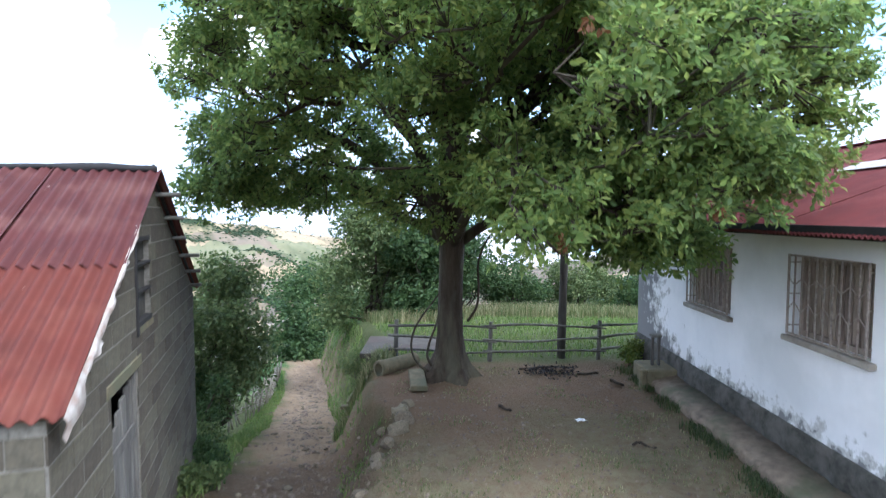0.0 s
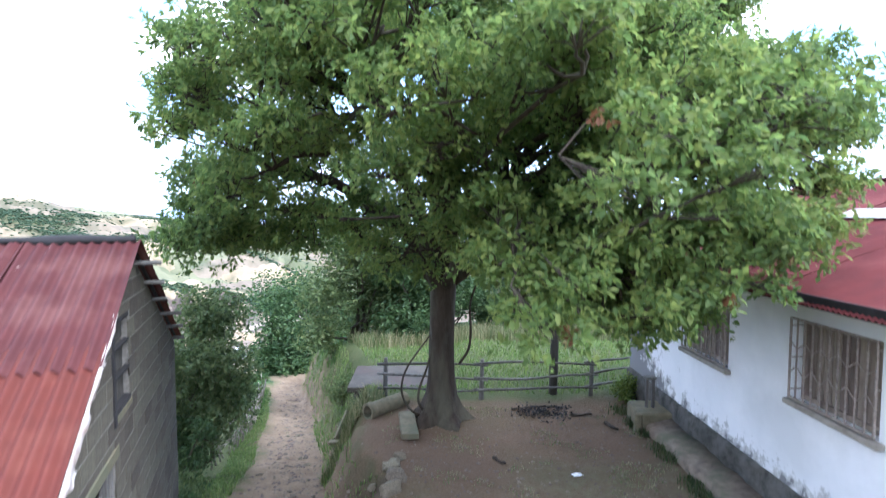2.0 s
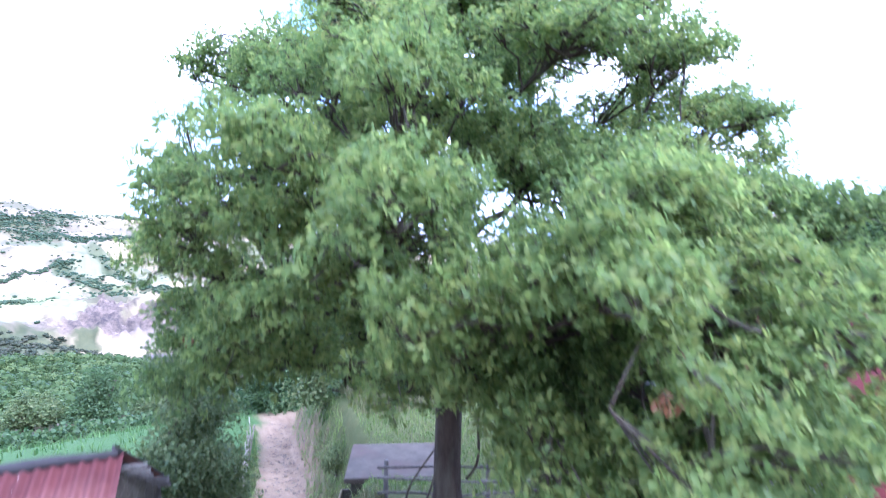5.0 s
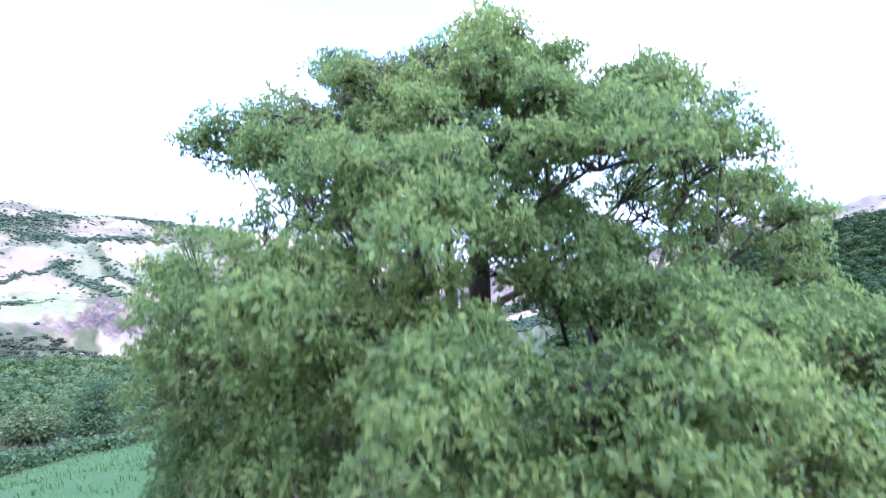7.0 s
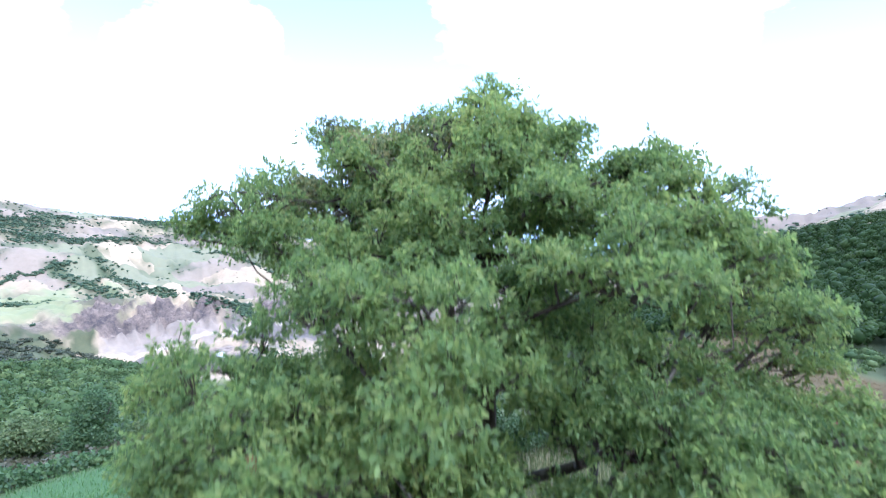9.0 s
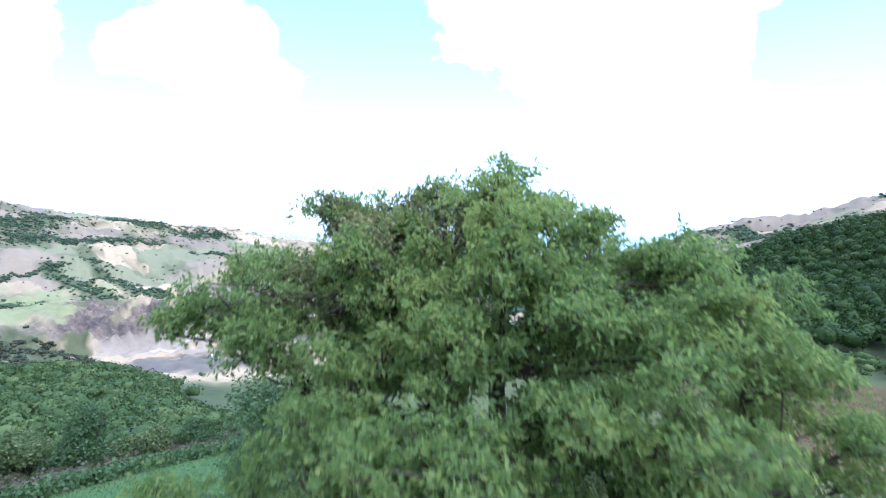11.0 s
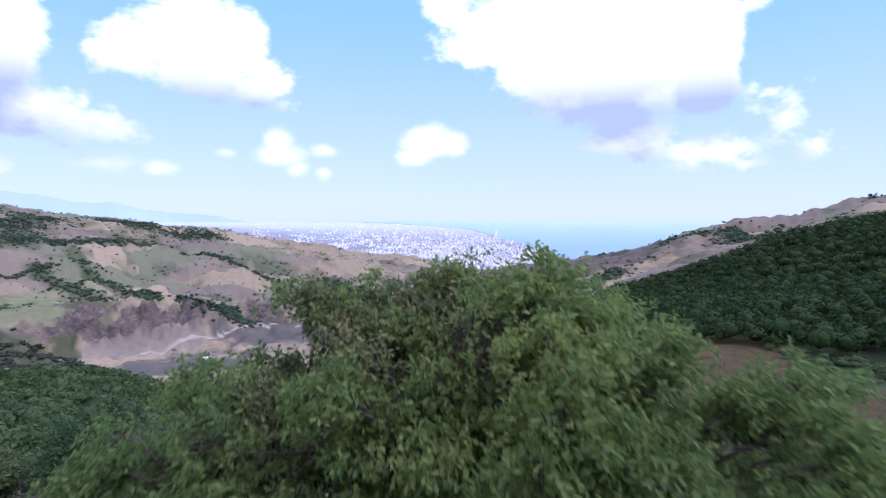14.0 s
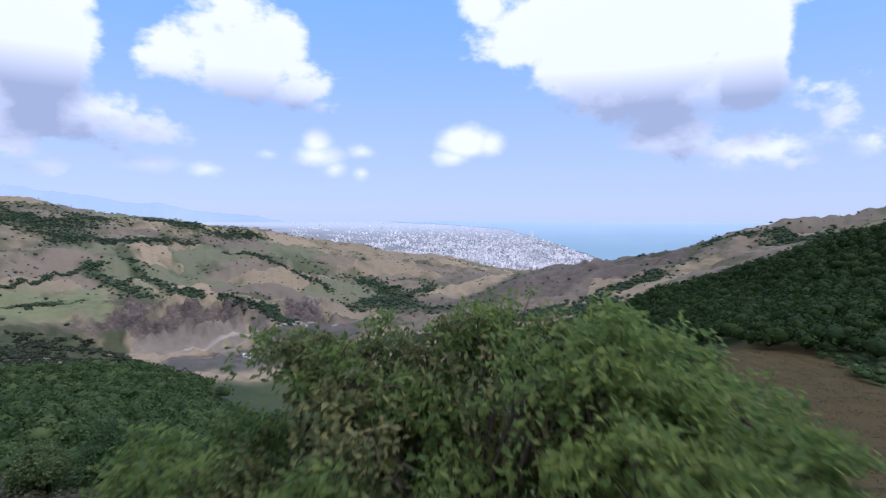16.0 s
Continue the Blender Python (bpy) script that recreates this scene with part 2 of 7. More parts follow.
# ---------------------------------------------------------------- materials
def material(name, c1, c2, scale=4.0, rough=0.8, bump=0.2, detail=6.0, c3=None, scale3=0.6, metal=0.0, island=0.0, obj=0.0,
             bump_dist=0.02, spec=0.3, stretch=(1, 1, 1), flake=None):
    """Two colours by fine noise, a third by broad noise, with relief; island/obj: variation from piece to piece."""
    m = bpy.data.materials.new(name)
    m.use_nodes = True
    nt = m.node_tree
    b = nt.nodes["Principled BSDF"]
    b.inputs["Roughness"].default_value, b.inputs["Metallic"].default_value = rough, metal
    b.inputs["Specular IOR Level"].default_value = spec
    tc = nt.nodes.new("ShaderNodeTexCoord")
    mp = nt.nodes.new("ShaderNodeMapping")
    mp.inputs["Scale"].default_value = stretch
    link(nt, tc.outputs["Object"], mp.inputs[0])
    n1 = add(nt, "ShaderNodeTexNoise", Scale=scale, Detail=detail, Roughness=0.65)
    link(nt, mp.outputs[0], n1.inputs["Vector"])
    r1 = nt.nodes.new("ShaderNodeMapRange")
    r1.inputs["From Min"].default_value, r1.inputs["From Max"].default_value = 0.32, 0.68
    link(nt, n1.outputs["Fac"], r1.inputs["Value"])
    mix = nt.nodes.new("ShaderNodeMix")
    mix.data_type = "RGBA"
    mix.inputs["A"].default_value, mix.inputs["B"].default_value = (*c1, 1), (*c2, 1)
    link(nt, r1.outputs[0], mix.inputs["Factor"])
    col = mix.outputs["Result"]
    if c3 is not None:
        n2 = add(nt, "ShaderNodeTexNoise", Scale=scale3, Detail=5.0, Roughness=0.6)
        link(nt, mp.outputs[0], n2.inputs["Vector"])
        r2 = nt.nodes.new("ShaderNodeMapRange")
        r2.inputs["From Min"].default_value, r2.inputs["From Max"].default_value = 0.48, 0.66
        link(nt, n2.outputs["Fac"], r2.inputs["Value"])
        m2 = nt.nodes.new("ShaderNodeMix")
        m2.data_type = "RGBA"
        link(nt, r2.outputs[0], m2.inputs["Factor"])
        link(nt, col, m2.inputs["A"])
        m2.inputs["B"].default_value = (*c3, 1)
        col = m2.outputs["Result"]
    if flake is not None:
        n3 = add(nt, "ShaderNodeTexNoise", Scale=2.3, Detail=7.0, Roughness=0.7)
        mp3 = nt.nodes.new("ShaderNodeMapping")
        mp3.inputs["Scale"].default_value = (0.8, 2.2, 0.8)
        link(nt, tc.outputs["Object"], mp3.inputs[0])
        link(nt, mp3.outputs[0], n3.inputs["Vector"])
        r3 = nt.nodes.new("ShaderNodeMapRange")
        r3.inputs["From Min"].default_value, r3.inputs["From Max"].default_value = 0.655, 0.69
        link(nt, n3.outputs["Fac"], r3.inputs["Value"])
        m3 = nt.nodes.new("ShaderNodeMix")
        m3.data_type = "RGBA"
        link(nt, r3.outputs[0], m3.inputs["Factor"])
        link(nt, col, m3.inputs["A"])
        m3.inputs["B"].default_value = (*flake, 1)
        col = m3.outputs["Result"]
    if island or obj:
        hsv = nt.nodes.new("ShaderNodeHueSaturation")
        if island:
            src = nt.nodes.new("ShaderNodeNewGeometry").outputs["Random Per Island"]
            amount = island
        else:
            src = nt.nodes.new("ShaderNodeObjectInfo").outputs["Random"]
            amount = obj
        link(nt, maths(nt, "ADD", maths(nt, "MULTIPLY", src, amount), 1.0 - amount / 2), hsv.inputs["Value"])
        link(nt, maths(nt, "ADD", maths(nt, "MULTIPLY", src, amount * 0.06), 0.5 - amount * 0.03), hsv.inputs["Hue"])
        link(nt, col, hsv.inputs["Color"])
        col = hsv.outputs[0]
    link(nt, col, b.inputs["Base Color"])
    if bump:
        bp = add(nt, "ShaderNodeBump", Strength=bump, Distance=bump_dist)
        link(nt, n1.outputs["Fac"], bp.inputs["Height"])
        link(nt, bp.outputs[0], b.inputs["Normal"])
    return m


def leaf_material(name, c1, c2, c3, through=0.35, scale=0.5, each=0.55, patch=0.55, gloss=0.35):
    """Leaves: colour differs from leaf to leaf and from bough to bough; some light passes through."""
    m = bpy.data.materials.new(name)
    m.use_nodes = True
    nt = m.node_tree
    nt.nodes.clear()
    geo = nt.nodes.new("ShaderNodeNewGeometry")
    tc = nt.nodes.new("ShaderNodeTexCoord")
    n = add(nt, "ShaderNodeTexNoise", Scale=scale, Detail=3.0)
    link(nt, tc.outputs["Object"], n.inputs["Vector"])
    ramp = nt.nodes.new("ShaderNodeValToRGB")
    ramp.color_ramp.elements[0].position, ramp.color_ramp.elements[1].position = 0.25, 0.95
    ramp.color_ramp.elements[0].color, ramp.color_ramp.elements[1].color = (*c1, 1), (*c3, 1)
    mid = ramp.color_ramp.elements.new(0.6)
    mid.color = (*c2, 1)
    fac = maths(nt, "ADD", maths(nt, "MULTIPLY", geo.outputs["Random Per Island"], each), maths(nt, "MULTIPLY", n.outputs["Fac"], patch))
    link(nt, fac, ramp.inputs[0])
    d = add(nt, "ShaderNodeBsdfPrincipled", Roughness=0.55)
    d.inputs["Specular IOR Level"].default_value = gloss
    t = nt.nodes.new("ShaderNodeBsdfTranslucent")
    link(nt, ramp.outputs[0], d.inputs["Base Color"])
    link(nt, ramp.outputs[0], t.inputs["Color"])
    mix = add(nt, "ShaderNodeMixShader")
    mix.inputs[0].default_value = through
    link(nt, d.outputs[0], mix.inputs[1])
    link(nt, t.outputs[0], mix.inputs[2])
    out = nt.nodes.new("ShaderNodeOutputMaterial")
    link(nt, mix.outputs[0], out.inputs[0])
    return m


OAK = leaf_material("oak_leaf", (0.088, 0.148, 0.05), (0.185, 0.264, 0.072), (0.315, 0.345, 0.09), through=0.66, scale=0.42, each=0.45, patch=0.7)
OAK_DRY = leaf_material("drying_oak_leaf", (0.085, 0.115, 0.045), (0.15, 0.175, 0.06), (0.30, 0.25, 0.09), through=0.5, scale=0.6, each=0.6, patch=0.55)
DEADLEAF = leaf_material("dead_leaf", (0.12, 0.045, 0.016), (0.17, 0.075, 0.03), (0.24, 0.15, 0.075))
SCRUB = leaf_material("scrub_leaf", (0.062, 0.098, 0.034), (0.118, 0.162, 0.055), (0.20, 0.225, 0.085), through=0.45)
FOREST = leaf_material("forest_leaf", (0.016, 0.032, 0.009), (0.028, 0.05, 0.013), (0.058, 0.08, 0.02), scale=0.06, through=0.15, each=0.35, patch=0.7, gloss=0.06)
VALLEY = leaf_material("valley_leaf", (0.029, 0.053, 0.018), (0.052, 0.085, 0.028), (0.105, 0.14, 0.046), scale=0.05, through=0.2, each=0.45, patch=0.8, gloss=0.08)
# scrub below the quarry, with cloud shade put into a darker leaf colour
SHADED_SCRUB = leaf_material("shaded_scrub_leaf", (0.026, 0.034, 0.02), (0.045, 0.055, 0.032), (0.085, 0.085, 0.055), scale=0.03, through=0.15, each=0.5, patch=0.7, gloss=0.06)
HILLSCRUB = leaf_material("hill_scrub_leaf", (0.036, 0.06, 0.036), (0.058, 0.09, 0.05), (0.105, 0.13, 0.062), scale=0.01, through=0.2, each=0.5, patch=0.6, gloss=0.06)
GRASS = leaf_material("grass_blade", (0.035, 0.06, 0.018), (0.065, 0.095, 0.03), (0.18, 0.155, 0.08), scale=0.8)
MEADOW = leaf_material("meadow_blade", (0.095, 0.16, 0.038), (0.15, 0.225, 0.055), (0.26, 0.29, 0.10), scale=0.8)
FIELDGRASS = leaf_material("field_blade", (0.05, 0.115, 0.028), (0.08, 0.155, 0.04), (0.13, 0.20, 0.06), scale=0.25)
STUBBLE = leaf_material("stubble_blade", (0.07, 0.054, 0.024), (0.105, 0.078, 0.036), (0.17, 0.125, 0.062), scale=0.1, gloss=0.06)
STRAW = leaf_material("straw_blade", (0.08, 0.115, 0.035), (0.15, 0.17, 0.065), (0.36, 0.31, 0.18), scale=0.7, each=0.6, patch=0.6)
BARK = material("oak_bark", (0.064, 0.047, 0.032), (0.027, 0.02, 0.0135), scale=9, bump=0.9, rough=0.95, stretch=(1, 1, 0.25), bump_dist=0.04,
                c3=(0.092, 0.084, 0.058), scale3=2.0)
WOOD = material("weathered_wood", (0.17, 0.13, 0.095), (0.09, 0.068, 0.05), scale=14, bump=0.5, rough=0.9, stretch=(1, 1, 0.2), obj=0.4)
WATTLE = material("bleached_rods", (0.34, 0.31, 0.25), (0.14, 0.125, 0.10), scale=14, bump=0.4, rough=0.9, obj=0.4)
# darker concrete for sunken and set-back parts
SUNK = material("dark_concrete", (0.09, 0.082, 0.068), (0.045, 0.04, 0.033), scale=7, bump=0.5, rough=0.95)
DARKPOLE = material("tarred_timber", (0.075, 0.068, 0.06), (0.04, 0.036, 0.032), scale=12, bump=0.4, rough=0.9, stretch=(1, 1, 0.15))
POST = material("grey_timber", (0.16, 0.15, 0.135), (0.08, 0.073, 0.065), scale=12, bump=0.5, rough=0.9, stretch=(1, 1, 0.2), obj=0.4)
BLOCK = material("concrete_block", (0.116, 0.10, 0.074), (0.07, 0.061, 0.046), scale=16, bump=0.7, rough=0.95, c3=(0.13, 0.118, 0.075), scale3=1.3, obj=0.5)
MORTAR = material("mortar", (0.235, 0.215, 0.185), (0.13, 0.12, 0.10), scale=25, bump=0.4, rough=0.95)
RUST = material("faded_red_corrugated_sheet", (0.088, 0.026, 0.023), (0.064, 0.02, 0.019), scale=3.0, bump=0.05, rough=0.75,
                c3=(0.12, 0.05, 0.042), scale3=1.6, obj=0.15, spec=0.2, flake=(0.42, 0.33, 0.30))
RUST_LOW = material("orange_red_corrugated_sheet", (0.115, 0.028, 0.018), (0.085, 0.024, 0.017), scale=3.0, bump=0.05, rough=0.75,
                    c3=(0.14, 0.046, 0.03), scale3=1.6, obj=0.15, spec=0.2, flake=(0.34, 0.24, 0.20))
PEEL = material("bare_metal_edge", (0.48, 0.46, 0.43), (0.26, 0.18, 0.14), scale=8, bump=0.2, rough=0.5)
REDROOF = material("dark_red_roof_sheet", (0.12, 0.026, 0.025), (0.088, 0.022, 0.022), scale=2.0, bump=0.03, rough=0.8, c3=(0.15, 0.042, 0.04), scale3=0.9, spec=0.15)
PLASTER = material("white_limewash", (0.86, 0.85, 0.85), (0.79, 0.785, 0.79), scale=2.2, bump=0.12, rough=0.9, c3=(0.70, 0.70, 0.70), scale3=0.5)


def peeling_plaster():
    """Limewash that has flaked off in patches, most of all along its foot; greyer towards the far corner."""
    m = material("peeling_limewash", (0.86, 0.85, 0.85), (0.79, 0.785, 0.79), scale=1.6, bump=0.12, rough=0.9, c3=(0.69, 0.69, 0.69), scale3=0.45)
    nt = m.node_tree
    b = nt.nodes["Principled BSDF"]
    white = b.inputs["Base Color"].links[0].from_socket
    tc = nt.nodes.new("ShaderNodeTexCoord")
    sep = nt.nodes.new("ShaderNodeSeparateXYZ")
    link(nt, tc.outputs["Object"], sep.inputs[0])
    n = add(nt, "ShaderNodeTexNoise", Scale=3.8, Detail=10.0, Roughness=0.68)
    link(nt, tc.outputs["Object"], n.inputs["Vector"])
    foot = maths(nt, "MULTIPLY", maths(nt, "SUBTRACT", 0.82, sep.outputs[2]), 0.5)
    foot = maths(nt, "MAXIMUM", foot, -0.13)
    corner = maths(nt, "MULTIPLY", maths(nt, "SUBTRACT", sep.outputs[0], 10.25), 0.19, clamp=True)
    greyed = maths(nt, "ADD", maths(nt, "ADD", maths(nt, "SUBTRACT", n.outputs["Fac"], 0.5), foot), corner)
    for lo, hi, c in ((0.03, 0.09, (0.50, 0.49, 0.47)), (0.135, 0.155, (0.21, 0.205, 0.205))):
        r = nt.nodes.new("ShaderNodeMapRange")
        r.inputs["From Min"].default_value, r.inputs["From Max"].default_value = lo, hi
        link(nt, greyed, r.inputs["Value"])
        mx = nt.nodes.new("ShaderNodeMix")
        mx.data_type = "RGBA"
        link(nt, r.outputs[0], mx.inputs["Factor"])
        link(nt, white, mx.inputs["A"])
        mx.inputs["B"].default_value = (*c, 1)
        white = mx.outputs["Result"]
    link(nt, white, b.inputs["Base Color"])
    return m


PEELING = peeling_plaster()
PLINTH = material("mossy_plinth", (0.11, 0.104, 0.09), (0.03, 0.028, 0.023), scale=5, bump=0.6, rough=0.95, c3=(0.12, 0.11, 0.095), scale3=2.6)
CONCRETE = material("old_concrete", (0.19, 0.163, 0.103), (0.115, 0.098, 0.06), scale=7, bump=0.4, rough=0.95, c3=(0.12, 0.12, 0.075), scale3=1.5)
DECK = material("stained_deck", (0.105, 0.092, 0.074), (0.055, 0.047, 0.038), scale=2.2, bump=0.4, rough=0.95, c3=(0.085, 0.062, 0.052), scale3=0.9)
APRON = material("dirty_concrete", (0.25, 0.195, 0.145), (0.12, 0.092, 0.066), scale=6, bump=0.5, rough=0.95, c3=(0.10, 0.105, 0.06), scale3=1.4)
IRON = material("painted_iron", (0.36, 0.31, 0.265), (0.20, 0.155, 0.13), scale=18, bump=0.2, rough=0.6)
BOARD = material("shutter_boards", (0.31, 0.25, 0.20), (0.15, 0.115, 0.092), scale=10, bump=0.3, rough=0.85, stretch=(1, 1, 0.15), obj=0.5)
SILL = material("pale_stone_sill", (0.36, 0.32, 0.27), (0.22, 0.19, 0.155), scale=8, bump=0.4, rough=0.9)
FASCIA = material("dark_fascia", (0.035, 0.032, 0.032), (0.02, 0.018, 0.018), scale=6, bump=0.1, rough=0.8)
STONE = material("field_stone", (0.225, 0.187, 0.132), (0.105, 0.085, 0.058), scale=9, bump=0.5, rough=0.95, obj=0.35)
PEBBLE = material("path_stones", (0.22, 0.17, 0.13), (0.10, 0.077, 0.06), scale=15, bump=0.3, rough=0.95, island=0.5)


# ---------------------------------------------------------------- ground
def smooth(a, b, x):
    t = np.clip((x - a) / (b - a), 0, 1)
    return t * t * (3 - 2 * t)


AZ = np.array([-180, -100, -60, -40, -30, -20, -10, 0, 7, 14, 20, 27, 33, 40, 60, 100, 180])
# how high the land lies at growing distance, for each bearing of AZ
LAND = {
    57: (-2, -4, -10, -14, -14, -14, -13, -12, -12, -13, -14, -14, -15, -15, -10, 0, 2),
    110: (2, 0, -22, -30, -32, -32, -31, -30, -30, -29, -29, -28, -28, -28, -16, 6, 6),
    250: (22, 10, -50, -66, -78, -84, -84, -80, -76, -62, -50, -42, -42, -44, -20, 30, 28),
    450: (50, 30, -70, -94, -104, -142, -140, -128, -118, -104, -78, -56, -44, -34, 0, 60, 60),
    620: (70, 50, -90, -140, -150, -165, -160, -150, -140, -110, -74, -46, -18, 3, 40, 90, 90),
    900: (110, 90, -110, -146, -182, -184, -176, -160, -128, -100, -76, -50, -24, 20, 60, 130, 130),
    990: (114, 94, -100, -128, -130, -138, -172, -166, -128, -98, -75, -48, -20, 26, 66, 132, 132),
    1250: (140, 120, -60, -104, -122, -152, -188, -190, -120, -82, -62, -26, 4, 42, 84, 150, 150),
    2300: (150, 150, 110, 70, 4, -44, -116, -170, -226, -240, -240, -200, -150, -60, 60, 160, 160),
    3000: (150, 150, 60, 20, -60, -140, -215, -255, -300, -280, -260, -250, -220, -160, 40, 160, 160),
}
RINGS = np.array([26.0] + list(LAND))


# the sunken path's middle, and the upper edge of its right-hand bank
PATH_Y, PATH_X = [2, 7, 9.75, 12, 13.7, 17, 22, 28, 33], [-1.6, -2.25, -2.95, -3.5, -3.85, -4.9, -6.2, -8.2, -9.6]
EDGE_Y, EDGE_X = [0, 5, 6, 8.5, 9.5, 12.4, 16, 21, 28], [-1.6, -1.5, -1.25, -1.15, -1.75, -2.15, -2.4, -3.7, -6.0]


def bank_side(x, y, edge):
    """1 down by the path, 0 up on the terrace."""
    t = np.clip((x - edge + np.interp(y, [8, 12, 16, 22], [0.75, 0.8, 1.1, 1.9])) / (np.interp(y, [8, 12, 16, 22], [0.75, 0.8, 1.1, 1.9]) + 0.25), 0, 1)
    return 1 - t * t * (3 - 2 * t)


def yard_height(x, y):
    """The terrace by the house, the sunken path, the banks and the meadow."""
    edge = np.interp(y, EDGE_Y, EDGE_X) + 0.12 * fnoise(x, y, 1.3, 2.0)
    low = np.interp(y, [1, 4, 7, 9.5, 11.3, 13.3, 16, 18, 24, 28, 33], [0.0, -0.15, -0.55, -1.15, -1.55, -2.05, -2.65, -3.1, -4.3, -5.2, -5.9])
    z = low * bank_side(x, y, edge)
    far = np.interp(y, [12, 16, 22, 27], [0, -0.1, -0.35, -1.2])
    z = np.where(x > edge - 0.8, z + far * smooth(-0.8, 0.3, x - edge), z) - 0.24 * smooth(12.7, 13.6, y) * (1 - smooth(-0.3, 1.0, x)) * smooth(-0.5, 0.3, x - edge)
    z = z - 0.25 * smooth(-4.2, -6.0, x) * smooth(8, 12, y)
    track = np.interp(y, PATH_Y, PATH_X)
    worn = 1 - smooth(0.5, 1.3, np.abs(x - track))
    z += 0.035 * fnoise(x, y, 2.3, 1.0) + 0.018 * fnoise(x, y, 0.55, 3.0, 3) + worn * (0.05 * fnoise(x, y, 0.9, 8.0, 4) - 0.07)
    # the hole that the trough stands in
    return np.where((x > -3.02) & (x < -2.5) & (y > 13.45) & (y < 15.95), np.minimum(z, -2.0), z)


def land_height(x, y):
    r = np.hypot(x, y)
    az = np.degrees(np.arctan2(x, y))
    rows = [np.full_like(r, 0.0) + np.interp(az, AZ, [-1, -1, -2.2, -2.6, -2.6, -2.4, -1.6, -1.2, -1.1, -1.1, -1.2, -1.3, -1.4, -1.4, -1, -1, -1])]
    rows += [np.interp(az, AZ, LAND[k]) for k in LAND]
    rows = np.array(rows)
    lr, lk = np.log(np.maximum(r, 1)), np.log(RINGS)
    k = np.clip(np.searchsorted(lk, lr) - 1, 0, len(lk) - 2)
    t = np.clip((lr - lk[k]) / (lk[k + 1] - lk[k]), 0, 1)
    pick = lambda i: np.take_along_axis(rows, np.clip(i, 0, len(lk) - 1)[None], 0)[0]
    p0, p1, p2, p3 = pick(k - 1), pick(k), pick(k + 1), pick(k + 2)
    m1, m2 = 0.35 * (p2 - p0), 0.35 * (p3 - p1)
    z = (2 * t**3 - 3 * t**2 + 1) * p1 + (t**3 - 2 * t**2 + t) * m1 + (3 * t**2 - 2 * t**3) * p2 + (t**3 - t**2) * m2
    # the coastal plain climbs to eye level, as the earth's far rim does
    plain = np.interp(r, [3000, 4000, 4950], [0, 0.6, 1.0])
    z = np.where(r > 3000, z * (1 - plain) + plain * (12 - r * np.tan(radians(0.72))), z)
    gullies = fnoise(x, y, 420, 4.0, 5) * np.interp(r, [60, 200, 700, 1500, 2600, 3100], [0, 2.5, 9, 20, 16, 0])
    ribs = np.abs(fnoise(x, y, 210, 7.0, 4)) * np.interp(r, [300, 900, 2300, 3000], [0, 14, 24, 0])
    # quarry: cut benches in the foot of the far hill
    q = smooth(-36, -31, az) * (1 - smooth(-21, -18, az)) * smooth(918, 935, r) * (1 - smooth(1000, 1050, r))
    q = np.maximum(q, smooth(-18.5, -17, az) * (1 - smooth(-13.5, -12, az)) * smooth(985, 1005, r) * (1 - smooth(1220, 1300, r)))
    crags = np.abs(fnoise(x, y, 55, 9.0, 5)) * 15 + np.abs(fnoise(x, y, 23, 19.0, 4)) * 11 - 3 + 5 * fnoise(x, y, 16, 3.0, 3)
    # a hollow behind the second face, and the trench below the haul road
    pit = 26 * smooth(-18.5, -17, az) * (1 - smooth(-14, -12.5, az)) * smooth(960, 985, r) * (1 - smooth(1040, 1090, r))
    trench = 9 * smooth(-27, -25, az) * (1 - smooth(-20, -18, az)) * smooth(832, 850, r) * (1 - smooth(884, 896, r))
    ribs = ribs * (1 - 0.75 * smooth(14, 27, az))
    folds = np.abs(fnoise(x, y, 95, 17.0, 4)) * np.interp(r, [640, 900, 1900, 2400, 2700], [0, 12, 14, 8, 0]) * (1 - q)
    return z + gullies - ribs * 0.6 - folds + q * (crags - 6) - pit - trench


def height(x, y):
    r = np.hypot(x, y)
    low = bank_side(x, y, np.interp(y, EDGE_Y, EDGE_X))
    w = smooth(17, 27, r) * (1 - low) + smooth(26, 42, r) * low
    return yard_height(x, y) * (1 - w) + land_height(x, y) * w


def ground_at(x, y):
    return float(height(np.array([float(x)]), np.array([float(y)]))[0])


# lines of scrub on the far hills: bearings and distances, half width, trees
STRIPS_WEST = (((-46, 1950), (-40, 1890), (-36, 1790), 120, 520), ((-36, 1820), (-33, 2030), 70, 150), ((-37, 1680), (-31, 1645), (-25.5, 1840), 38, 330),
               ((-29, 2300), (-26, 1960), (-20, 1980), 60, 420), ((-44, 1200), (-40, 1243), (-36.6, 1350), (-33, 1420), 9, 150), ((-42, 1100), (-34.9, 1046), 8, 70),
               ((-34.2, 1400), (-32, 1230), (-30, 1105), 26, 80), ((-31.5, 1500), (-27, 1130), 20, 60), ((-23.4, 1685), (-19.4, 1592), (-16, 1460), (-12.8, 1350), 11, 130))
STRIPS_EAST = (((-26.5, 1150), (-21.9, 985), (-16.9, 965), 20, 230), ((-10, 1640), (-6.3, 1350), (-3, 1040), 55, 330), ((-10.2, 1240), (-6, 1300), 40, 120), ((-2.2, 1500), (-6, 1320), 20, 70),
               ((7, 830), (12, 790), (15, 720), 28, 170), ((4, 900), (9, 800), 20, 60), ((-9, 800), (-3, 770), (3, 745), 26, 150), ((2, 690), (8, 670), (13, 650), 30, 150),
               ((14, 860), (20, 930), 30, 110), ((30, 1080), (35, 1000), (42, 930), 45, 240), ((24, 1150), (30, 1120), 25, 40))


